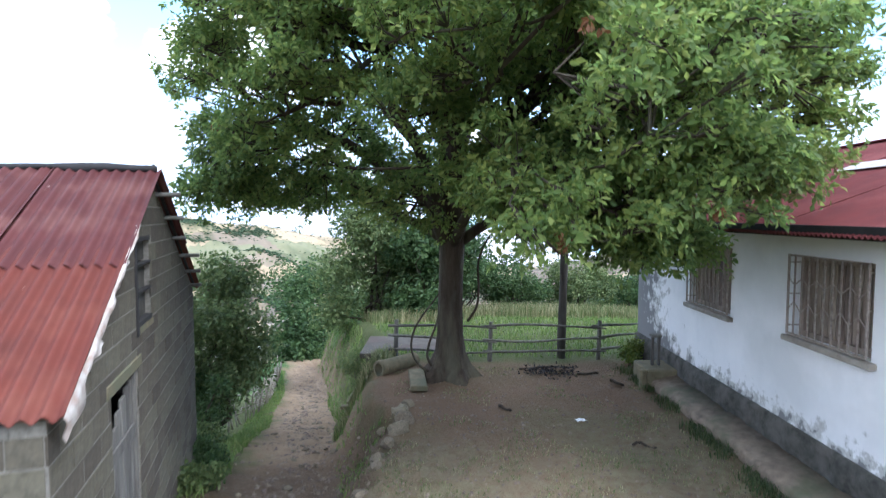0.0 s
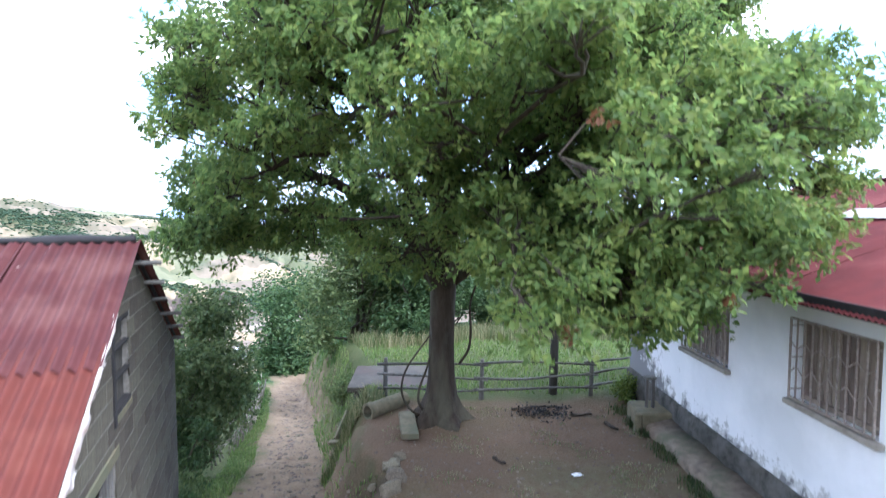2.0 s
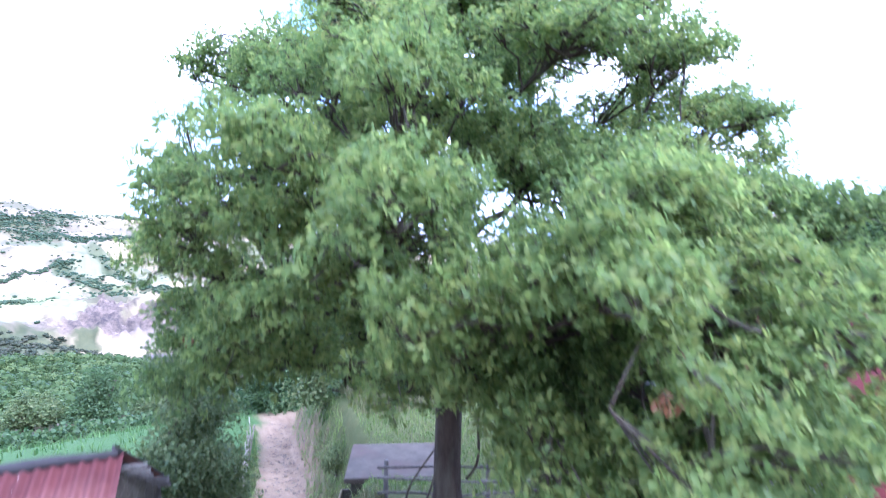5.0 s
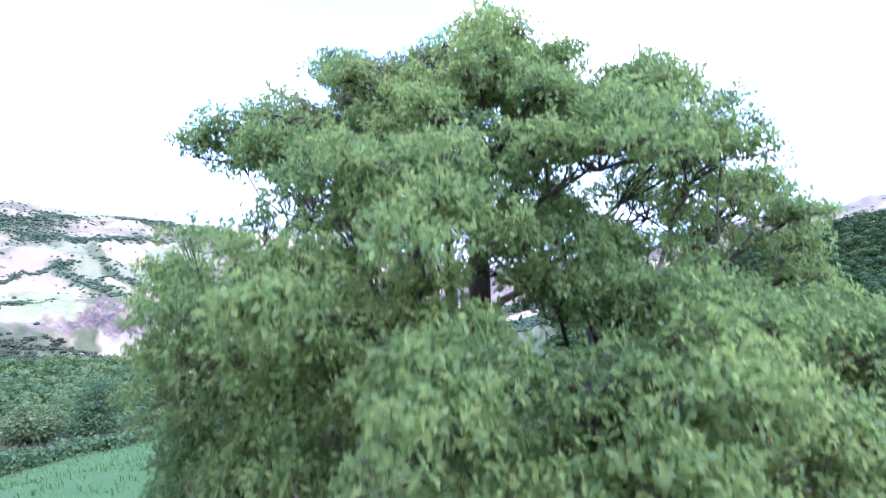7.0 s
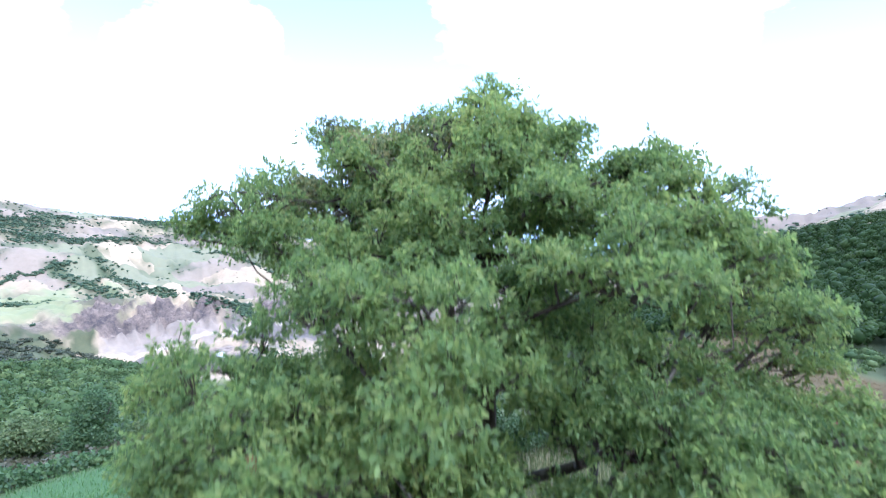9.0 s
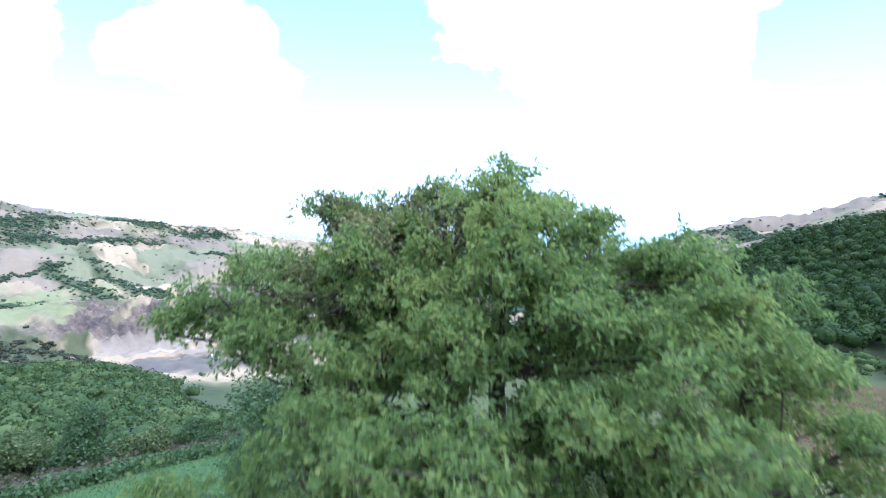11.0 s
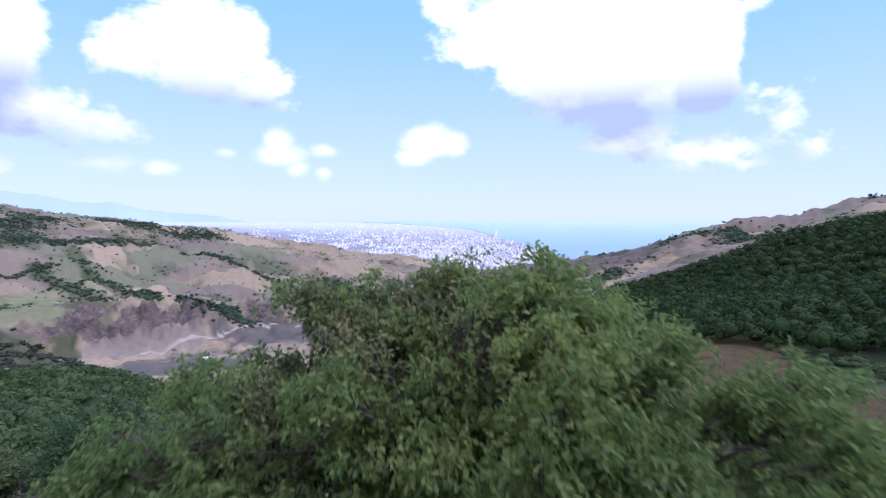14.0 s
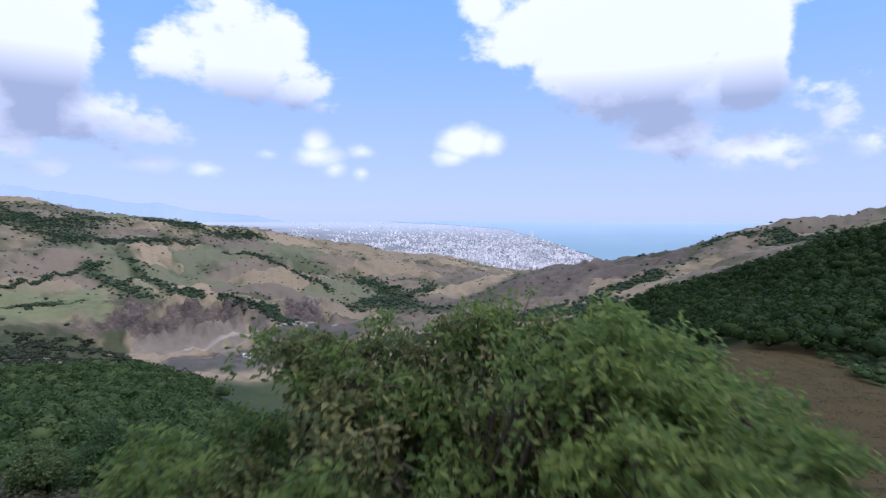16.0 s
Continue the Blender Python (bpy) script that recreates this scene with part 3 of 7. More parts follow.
def strip_cover(x, y):
    """How thickly the scrub lines cover the soil at each place."""
    cover = np.zeros_like(x)
    for *line, wide, many in (*STRIPS_WEST, *STRIPS_EAST):
        if wide < 15:
            continue
        ends = [(r * math.sin(radians(a)), r * math.cos(radians(a))) for a, r in line]
        for (ax, ay), (bx, by) in zip(ends, ends[1:]):
            dx, dy = bx - ax, by - ay
            t = np.clip(((x - ax) * dx + (y - ay) * dy) / (dx * dx + dy * dy), 0, 1)
            cover = np.maximum(cover, 1 - smooth(0.25, 1.15, np.hypot(x - ax - t * dx, y - ay - t * dy) / wide))
    return cover


def build_ground():
    az = np.radians(np.concatenate([np.arange(-180, -50, 3.0), np.arange(-50, 46, 0.27), np.arange(46, 180, 3.0)]))
    rad = np.concatenate([[0.001, 0.4, 1, 1.7, 2.4], np.exp(np.arange(np.log(3.0), np.log(4960), 0.0205)), np.arange(842, 1120, 5.0)])
    rad = np.unique(rad)
    R, A = np.meshgrid(rad, az, indexing="ij")
    x, y = R * np.sin(A), R * np.cos(A)
    z = height(x, y)
    nr, na = R.shape
    i, j = np.meshgrid(np.arange(nr - 1), np.arange(na), indexing="ij")
    k = (j + 1) % na
    faces = np.stack([i * na + j, (i + 1) * na + j, (i + 1) * na + k, i * na + k], -1).reshape(-1, 4)[:, ::-1]
    verts = np.stack([x, y, z], -1).reshape(-1, 3)
    verts = np.concatenate([verts, [[0, 0, float(z[0].mean())]]])
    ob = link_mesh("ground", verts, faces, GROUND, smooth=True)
    tagged(ob, "bare trodden yard, meadow and dry hills under scrub", "ground", kind="structure")
    xf, yf, rf, af = x.ravel(), y.ravel(), R.ravel(), np.degrees(A).ravel()
    n1, n2 = fnoise(xf, yf, 3.0, 11.0), fnoise(xf, yf, 0.8, 12.0)
    edge = np.interp(yf, EDGE_Y, EDGE_X)
    mid = np.interp(yf, PATH_Y, PATH_X)
    yard = smooth(-0.1, 0.25, xf - edge + 0.2 * n2) * (1 - smooth(11.6, 12.3, yf + 0.3 * n1)) * (1 - smooth(15, 18, rf))
    yard = np.maximum(yard, 1 - smooth(3, 5.5, rf))
    path = (1 - smooth(0.65, 1.5, np.abs(xf - mid) + 0.4 * n2 + 0.35 * n1)) * (1 - smooth(31, 34, yf)) * smooth(-2, 3, yf)
    bank = smooth(-0.4, 0.3, xf - mid + 0.35 * n1) * (1 - smooth(0.0, 0.3, xf - edge)) * (1 - smooth(8.0, 10.0, yf + 0.8 * n1)) * smooth(3, 4, yf) * np.clip(0.7 + 0.5 * n2, 0, 1)
    dirt = np.clip(np.maximum(np.maximum(yard * np.clip(0.95 + 0.25 * n1, 0, 1), path), bank), 0, 1)
    near = 1 - smooth(-8, 4, rf - np.interp(af, [-52, -40, -23, -4], [58, 62, 78, 88]))
    lush = near * smooth(20, 27, rf) * (1 - smooth(-8, 6, af + 10 * n1))
    # on the far hills: scrub in the gullies, fields in strips, bare rock in the quarry
    big, fine = fnoise(xf, yf, 520, 13.0, 5), fnoise(xf, yf, 120, 14.0, 4)
    scrub = smooth(0.1, 0.55, big + 0.6 * fine) * smooth(120, 300, rf)
    bare_edge = np.interp(af, [24, 28, 31, 36, 40], [262, 272, 280, 225, 205])
    bare = smooth(85, 110, rf + 10 * fine) * (1 - smooth(bare_edge, bare_edge + 22, rf + 14 * fine)) * smooth(23, 26, af + 2 * fine + 0.03 * (rf - 180))
    wood = (1 - bare) * smooth(190, 230, rf + 25 * fine) * (1 - smooth(560, 640, rf)) * np.maximum(1 - smooth(-22, -14, af), smooth(9, 15, af - 8 * smooth(300, 200, rf)))
    rag = fnoise(xf, yf, 70, 15.0, 5)
    rock = smooth(-36, -33, af + 2 * fine) * (1 - smooth(-21.5, -19, af + 3 * rag)) * smooth(936, 946, rf + 14 * rag) * (1 - smooth(985, 1005, rf + 55 * rag))
    rock = np.maximum(rock, smooth(-18.2, -17.2, af + rag) * (1 - smooth(-14.5, -13, af + rag)) * smooth(985, 1000, rf + 20 * rag) * (1 - smooth(1200, 1290, rf + 90 * rag)))
    rock = np.maximum(rock, smooth(-26, -25, af + rag) * (1 - smooth(-20.5, -19.5, af + rag)) * smooth(836, 845, rf + 10 * rag) * (1 - smooth(880, 890, rf)))
    quarry_floor = smooth(-31.5, -30.2, af + 1.5 * rag) * (1 - smooth(-22, -20.5, af + 2 * rag)) * smooth(884, 896, rf + 30 * rag) * (1 - smooth(944, 954, rf + 14 * rag))
    spoil = smooth(-30.5, -28.5, af + 2 * rag) * (1 - smooth(-18, -14, af + 3 * rag)) * smooth(690, 720, rf + 25 * rag) * (1 - smooth(832, 850, rf + 20 * rag))
    spoil = np.maximum(spoil, smooth(-21, -19, af + 2 * rag) * (1 - smooth(-11, -8, af + 2 * rag)) * smooth(850, 880, rf + 30 * rag) * (1 - smooth(985, 1010, rf + 20 * rag)))
    thick = (1 - smooth(-33, -30.5, af + 3 * rag)) * smooth(760, 800, rf + 30 * rag) * (1 - smooth(930, 965, rf + 40 * rag))
    green = 0.75 * (1 - smooth(-33, -30, af + 5 * fine)) * smooth(955, 985, rf + 25 * rag) * (1 - smooth(1190, 1260, rf + 90 * fine))
    masks = {"dirt": dirt, "umber": (1 - smooth(-0.1, 0.3, xf - edge + 0.2 * n2)) * (1 - smooth(8.0, 10.5, yf + n1)) * smooth(2, 3, yf), "turf": smooth(9.0, 5.8, yf - 0.4 * xf + 0.8 * n1) * (1 - smooth(10, 14, rf)), "path": path * (0.35 + 0.65 * smooth(8.5, 11.5, yf + n1)) * np.clip(0.75 + 0.6 * n2, 0, 1), "lush": lush, "field": green, "scrub": np.maximum.reduce([scrub * 0.6, wood, 0.9 * thick, np.clip(0.9 * strip_cover(xf, yf) + 0.5 * rag, 0, 0.9) * (strip_cover(xf, yf) > 0.02)]), "rock": rock, "quarry_floor": quarry_floor, "spoil": spoil, "bare": bare,
             "dry": smooth(540, 680, rf + 40 * fine) * (1 - wood),
             "road": 1 - smooth(1.4, 3.6, np.abs(rf - np.interp(af, [-31, -29.5, -28, -25, -20.4, -9.8], [800, 850, 900, 914, 918, 1004])) + 900 * ((af < -31) | (af > -9))),
             "town_soil": smooth(2950, 3100, rf), "far_haze": smooth(3500, 4600, rf),
             "cloud_shade": smooth(-9, -4, af + 3 * fine) * (1 - smooth(23, 28, af + 4 * big)) * smooth(960, 1020, rf + 60 * fine) * (1 - smooth(1330, 1420, rf))}
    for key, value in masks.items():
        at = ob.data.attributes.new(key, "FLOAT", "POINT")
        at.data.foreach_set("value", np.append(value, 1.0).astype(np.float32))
    return ob


def ground_material():
    m = bpy.data.materials.new("ground")
    m.use_nodes = True
    nt = m.node_tree
    b = nt.nodes["Principled BSDF"]
    b.inputs["Roughness"].default_value, b.inputs["Specular IOR Level"].default_value = 0.95, 0.15
    tc = nt.nodes.new("ShaderNodeTexCoord")

    def noise_of(scale, detail=6.0, rough=0.65):
        n = add(nt, "ShaderNodeTexNoise", Scale=scale, Detail=detail, Roughness=rough)
        link(nt, tc.outputs["Object"], n.inputs["Vector"])
        r = nt.nodes.new("ShaderNodeMapRange")
        r.inputs["From Min"].default_value, r.inputs["From Max"].default_value = 0.3, 0.7
        link(nt, n.outputs["Fac"], r.inputs["Value"])
        return r.outputs[0]

    def blend(f, a, b2):
        mx = nt.nodes.new("ShaderNodeMix")
        mx.data_type = "RGBA"
        link(nt, f, mx.inputs["Factor"])
        for slot, v in (("A", a), ("B", b2)):
            if isinstance(v, tuple):
                mx.inputs[slot].default_value = (*v, 1)
            else:
                link(nt, v, mx.inputs[slot])
        return mx.outputs["Result"]

    def mask(name):
        at = nt.nodes.new("ShaderNodeAttribute")
        at.attribute_name = name
        return at.outputs["Fac"]

    fine, mid, broad, vast = noise_of(18), noise_of(2.2), noise_of(0.35), noise_of(0.02, 8)
    grass = blend(mid, (0.055, 0.075, 0.024), (0.105, 0.105, 0.045))
    grass = blend(broad, grass, (0.07, 0.085, 0.03))
    dirt = blend(fine, (0.172, 0.115, 0.068), (0.078, 0.051, 0.031))
    dirt = blend(noise_of(75, 4, 0.75), dirt, (0.144, 0.097, 0.058))
    dirt = blend(maths(nt, "MULTIPLY", maths(nt, "POWER", noise_of(38, 8, 0.8), 3.0), 0.7), dirt, (0.27, 0.21, 0.15))
    dirt = blend(maths(nt, "MULTIPLY", mid, 0.45), dirt, (0.152, 0.099, 0.06))
    dirt = blend(maths(nt, "MULTIPLY", broad, 0.5), dirt, (0.13, 0.08, 0.054))
    dirt = blend(maths(nt, "MULTIPLY", mask("turf"), noise_of(6, 6)), dirt, (0.20, 0.18, 0.11))
    straw = blend(vast, (0.34, 0.262, 0.165), (0.235, 0.186, 0.13))
    straw = blend(noise_of(0.006, 6), straw, (0.205, 0.175, 0.145))
    cells = add(nt, "ShaderNodeTexVoronoi", Scale=0.0052, Randomness=1.0)
    warp = nt.nodes.new("ShaderNodeVectorMath")
    warp.operation = "MULTIPLY_ADD"
    wn = add(nt, "ShaderNodeTexNoise", Scale=0.006, Detail=4.0)
    link(nt, tc.outputs["Object"], wn.inputs["Vector"])
    link(nt, wn.outputs["Color"], warp.inputs[0])
    warp.inputs[1].default_value = (150, 150, 0)
    link(nt, tc.outputs["Object"], warp.inputs[2])
    link(nt, warp.outputs[0], cells.inputs["Vector"])
    one = nt.nodes.new("ShaderNodeSeparateColor")
    link(nt, cells.outputs["Color"], one.inputs[0])
    fields = nt.nodes.new("ShaderNodeValToRGB")
    fields.color_ramp.interpolation = "CONSTANT"
    for pos, c in ((0.0, (0.31, 0.235, 0.142)), (0.22, (0.165, 0.13, 0.096)), (0.42, (0.38, 0.29, 0.175)), (0.62, (0.21, 0.165, 0.115)), (0.78, (0.275, 0.21, 0.13)), (0.9, (0.145, 0.16, 0.08))):
        el_ = fields.color_ramp.elements.new(pos) if pos > 0 else fields.color_ramp.elements[0]
        el_.color = (*c, 1)
    fields.color_ramp.elements[len(fields.color_ramp.elements) - 1].color = (0.16, 0.165, 0.085, 1)
    link(nt, one.outputs[0], fields.inputs[0])
    half = nt.nodes.new("ShaderNodeMix")
    half.data_type = "RGBA"
    half.inputs["Factor"].default_value = 0.75
    link(nt, straw, half.inputs["A"])
    link(nt, fields.outputs[0], half.inputs["B"])
    straw = half.outputs["Result"]
    straw = blend(maths(nt, "MULTIPLY", maths(nt, "POWER", noise_of(0.09, 9, 0.7), 2.0), 0.5), straw, (0.14, 0.12, 0.08))
    brush = blend(noise_of(0.05, 8), (0.035, 0.052, 0.024), (0.068, 0.08, 0.036))
    geo = nt.nodes.new("ShaderNodeNewGeometry")
    sz = nt.nodes.new("ShaderNodeSeparateXYZ")
    link(nt, geo.outputs["True Normal"], sz.inputs[0])
    level = nt.nodes.new("ShaderNodeMapRange")
    level.inputs["From Min"].default_value, level.inputs["From Max"].default_value = 0.86, 0.97
    link(nt, sz.outputs[2], level.inputs["Value"])
    cut = blend(noise_of(0.05, 9, 0.7), (0.23, 0.175, 0.13), (0.04, 0.036, 0.038))
    cut = blend(maths(nt, "POWER", noise_of(0.22, 9, 0.75), 2.2), cut, (0.03, 0.028, 0.031))
    cut = blend(level.outputs[0], cut, blend(noise_of(0.02, 5), (0.24, 0.195, 0.15), (0.13, 0.112, 0.09)))
    # cloud shade over the mid-right hill, painted as darker brown ground
    cloud_shade = blend(noise_of(0.03, 8), (0.10, 0.082, 0.07), (0.16, 0.13, 0.10))
    col = blend(mask("dry"), grass, straw)
    col = blend(mask("bare"), col, blend(noise_of(0.06, 7), blend(noise_of(0.5, 9, 0.75), (0.115, 0.08, 0.032), (0.045, 0.036, 0.014)), (0.068, 0.052, 0.02)))
    col = blend(mask("cloud_shade"), col, cloud_shade)
    col = blend(mask("scrub"), col, brush)
    col = blend(mask("lush"), col, blend(fine, blend(broad, (0.045, 0.10, 0.025), (0.065, 0.125, 0.036)), (0.045, 0.08, 0.028)))
    col = blend(mask("field"), col, blend(noise_of(0.012, 6), (0.20, 0.215, 0.105), (0.135, 0.17, 0.075)))
    col = blend(mask("spoil"), col, blend(noise_of(0.03, 8), (0.14, 0.122, 0.10), (0.085, 0.077, 0.066)))
    col = blend(mask("quarry_floor"), col, blend(noise_of(0.04, 7), (0.28, 0.23, 0.175), (0.19, 0.158, 0.125)))
    col = blend(mask("rock"), col, cut)
    col = blend(mask("road"), col, (0.40, 0.34, 0.27))
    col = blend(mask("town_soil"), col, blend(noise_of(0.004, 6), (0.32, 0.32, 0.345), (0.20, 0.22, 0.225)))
    # soil pales to blue-grey with distance: haze put into the colour
    col = blend(mask("far_haze"), col, (0.52, 0.55, 0.61))
    col = blend(mask("dirt"), col, dirt)
    # near end of the path and its bank coloured darker brown
    col = blend(maths(nt, "MULTIPLY", mask("umber"), 0.85), col, blend(fine, (0.10, 0.068, 0.047), (0.05, 0.034, 0.024)))
    # path soil, paler on the far stretch: sunlight there put into the colour
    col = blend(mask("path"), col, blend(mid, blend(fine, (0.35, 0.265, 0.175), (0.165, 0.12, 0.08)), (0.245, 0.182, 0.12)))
    link(nt, col, b.inputs["Base Color"])
    bp = add(nt, "ShaderNodeBump", Strength=0.75, Distance=0.035)
    link(nt, maths(nt, "ADD", fine, mid), bp.inputs["Height"])
    link(nt, bp.outputs[0], b.inputs["Normal"])
    return m


GROUND = ground_material()
ground = build_ground()


# ---------------------------------------------------------------- leaves
def leaf_cloud(centres, normals, count, size, spread, rng, droop=0.25, width=0.5, flat=0.35, out=0.55, ruffle=0.8):
    """Leaves round each centre: a fan of folded blades. Arrays of vertices and quads."""
    n = len(centres)
    c = np.repeat(centres, count, 0)
    nn = np.repeat(normals, count, 0)
    d = rng.normal(size=(n * count, 3))
    d = d - flat * (d * nn).sum(1)[:, None] * nn + out * nn
    d[:, 2] -= droop
    d /= np.linalg.norm(d, axis=1)[:, None]
    up = nn + ruffle * rng.normal(size=d.shape)
    side = np.cross(d, up)
    side /= np.linalg.norm(side, axis=1)[:, None] + 1e-9
    top = np.cross(side, d)
    s = (size * rng.uniform(0.65, 1.25, n * count))[:, None]
    base = c + d * s * 0.15 + spread * rng.normal(size=d.shape) * 0.35
    w = s * width * 0.5
    v = np.stack([base, base + d * s * 0.6 + side * w + top * s * 0.05, base + d * s - top * s * 0.12, base + d * s * 0.6 - side * w + top * s * 0.05], 1).reshape(-1, 3)
    k = np.arange(n * count)[:, None] * 4
    f = np.concatenate([k + [0, 1, 2], k + [0, 2, 3]])
    return v, f


def bend(a, b, rng, sag=0.0, wild=0.12, n=5):
    """Points of a crooked branch from a to b."""
    a, b = np.asarray(a, float), np.asarray(b, float)
    t = np.linspace(0, 1, n)[:, None]
    p = a + (b - a) * t
    length = np.linalg.norm(b - a)
    off = wild * length * (1.3 * rng.normal(size=3) * np.sin(np.pi * t) + 0.8 * rng.normal(size=3) * np.sin(2 * np.pi * t) + 0.35 * rng.normal(size=3) * np.sin(3 * np.pi * t))
    off[:, 2] += sag * length * np.sin(np.pi * t[:, 0])
    return p + off


# ---------------------------------------------------------------- the oak
TRUNK = np.array([-0.27, 10.85, -0.1])


# leaf masses of the crown: centre and reach
CROWN_TOP = [(-1.2, 13.6, 9.2, 1.3), (0.4, 11.8, 9.8, 1.3), (2, 11, 9.4, 0.8), (-2.8, 13.6, 10, 0.8), (1, 10.2, 9.4, 0.8), (-0.2, 14, 9.8, 1.3), (-2, 12.8, 10, 0.8), (-0.2, 10.2, 9.6, 0.6), (2.8, 11, 9.4, 0.8),
             (1.8, 12.8, 9, 1.3), (-2, 14, 10, 0.8), (1, 9.2, 9, 0.6), (-3.4, 13.6, 9.2, 0.6), (1, 13, 10.2, 0.8), (-2, 12, 9.8, 0.6), (0.2, 10.6, 10.2, 0.6), (-1.2, 13, 10, 0.8), (2.8, 10, 9.2, 0.8),
             (-4.2, 12.8, 9.2, 0.6), (-2.1, 11.2, 9.7, 0.6), (0.1, 11.4, 10.6, 0.5), (0.2, 11.9, 10.7, 0.45)]
CROWN_RIM = [(1.4, 13.6, 7.2, 1.3), (2.2, 9.6, 8.4, 1.3), (-3.2, 12.4, 8.6, 1.3), (-2, 10.2, 8, 1.3), (-0.8, 8.2, 7.6, 1.3), (3.8, 11, 8.4, 1.3), (1.2, 8.2, 8, 1.1), (-1.2, 11.4, 8.8, 1.3), (5.2, 11.8, 7.8, 0.8),
             (-0.4, 9.8, 8.2, 0.8), (-0.4, 13.4, 7.8, 1.3), (-3.4, 11, 8.4, 0.8), (-4.6, 11.6, 8.8, 0.6), (-2.4, 14, 8.8, 0.8), (-0.8, 6.8, 7.2, 0.8), (3.4, 9.6, 8.2, 0.8), (-2, 8.8, 7.8, 0.8), (-2.2, 13.2, 7.6, 1.1),
             (-4.2, 12.6, 8.4, 0.8), (3.6, 12.8, 7.4, 1.3), (-0.8, 9.6, 8.8, 0.6), (-1.2, 14.4, 8.2, 0.8), (0.4, 9.4, 7.8, 0.6), (1, 14.4, 8.6, 0.8), (5, 11.2, 7.6, 0.6), (4.5, 9.9, 7.3, 0.7), (4.6, 11.4, 7.9, 0.8),
             (-5, 11.6, 8.5, 0.55)]
SKIRT_FRONT = [(-1, 7.2, 6, 1.3), (0.8, 9, 6.6, 1.3), (2.8, 8, 5.8, 1.3), (0.8, 6.8, 5.4, 1.3), (-3.2, 9, 6.4, 1.3), (-0.8, 5.8, 5.8, 1.1), (4.4, 8, 5.4, 0.8), (0.8, 5.2, 5.4, 0.8),
               (-2.6, 7.6, 6.6, 0.8), (4.2, 9.2, 5.8, 0.8), (-4.4, 9.2, 5.4, 0.8), (1.8, 6.6, 6, 0.8), (-2.4, 7, 5.6, 0.6), (-2, 6.4, 6.4, 0.6), (1.4, 5.6, 6, 0.6), (-4.4, 10.4, 6, 1.1), (3.8, 10, 5.6, 1.3),
               (-1.8, 8.6, 6.6, 0.8), (-3.7, 7.9, 5.3, 0.6), (5.5, 10.9, 6.9, 0.5), (5.3, 10.6, 6.4, 0.4)]
SKIRT_SIDE = [(2, 6.2, 4.4, 1.3), (-2, 11.8, 4.7, 0.95), (-2.6, 8.6, 5.2, 1.3), (-4.4, 10.2, 4.7, 0.95), (3.4, 6.2, 5, 1.1), (-0.4, 8.8, 5, 1.3), (-2.4, 7.4, 4.6, 0.8), (-0.2, 7.2, 4.2, 0.8), (-4.4, 11.4, 4.5, 0.95),
              (4.2, 8.2, 5, 1.3), (-2.4, 10, 4.5, 0.95), (-3.2, 7.8, 4.2, 0.6), (2.8, 5.2, 4.8, 0.8), (-0.2, 6.2, 4.6, 0.6), (-2.4, 12.8, 4.3, 0.95), (-0.4, 5.4, 5, 0.6), (1, 5, 5.2, 0.8),
              (-2.3, 6.6, 4.9, 0.55)]
SKIRT_LOW = [(0.8, 9.6, 3.9, 0.95), (1.8, 5.4, 4, 1.3), (-3.6, 8.8, 4, 0.8), (1.2, 6.6, 3.4, 0.8), (-0.6, 11, 4.1, 0.95), (3, 6.3, 3.75, 0.65), (2.2, 8, 3.8, 1.3), (-2.2, 8, 4, 0.6), (-0.8, 9.2, 3.4, 0.8),
             (1.6, 11, 3.7, 0.95), (0.6, 8, 3.6, 1.1), (1.3, 6.9, 2.9, 0.5), (3, 7.5, 2.7, 0.3)]
HANGING = [(0.95, 5.5, 3.25, .85), (1.9, 5.9, 3.2, .95), (2.8, 5.8, 3.5, .75), (1.4, 6.6, 3.1, .65), (2.2, 7.2, 3.15, .58), (2.15, 6.5, 2.8, .4), (0.7, 7, 3.4, .55), (3.4, 6.4, 3.6, .55), (3.95, 6.6, 3.7, .5),
           (0.6, 9, 3.7, .6), (0.9, 9.8, 3.5, .6), (1.5, 9.4, 3.4, .6), (-4, 8.9, 3.9, .75), (-4.4, 9.8, 3.6, .7), (-3.5, 9.4, 3.6, .75), (-2.7, 9.9, 3.65, .65), (-3.4, 11.6, 3.6, .75),
           (-2.1, 11.6, 3.75, .7), (-4.3, 11.3, 3.6, .75), (-1.3, 12.4, 3.8, .6), (-2.6, 13, 3.8, .75), (-1.6, 9.8, 4, .6)]
OUTER = [(4.7, 7.2, 4.9, .42), (4.45, 7, 4.25, .38), (-3.85, 8, 5.6, .6), (-4.05, 8.8, 4.4, .6), (-3.55, 7.7, 6.3, .55), (4.4, 8.3, 6, .75), (4.9, 9.2, 5.9, .7), (4.5, 7.6, 5.7, .6), (3.8, 6.9, 4.3, .7), (4.2, 7.4, 4.9, .7), (-2.9, 7.3, 5.9, .7), (-0.7, 6.6, 4.4, .6),
         (0.9, 12.1, 10.3, .6), (1.5, 11.2, 9.9, .7), (1.3, 8.4, 6.1, .9), (1.9, 7.7, 6, .85), (0.7, 8.6, 6.3, .85), (2.6, 8.2, 6, .85), (1.4, 9.9, 6.7, 1), (2.4, 9.9, 6.6, .95), (0.5, 10.2, 6.9, .9), (-2.2, 10.6, 7.2, .8), (-0.8, 13.3, 10.6, .5), (-2.9, 13.3, 10.3, .6)]


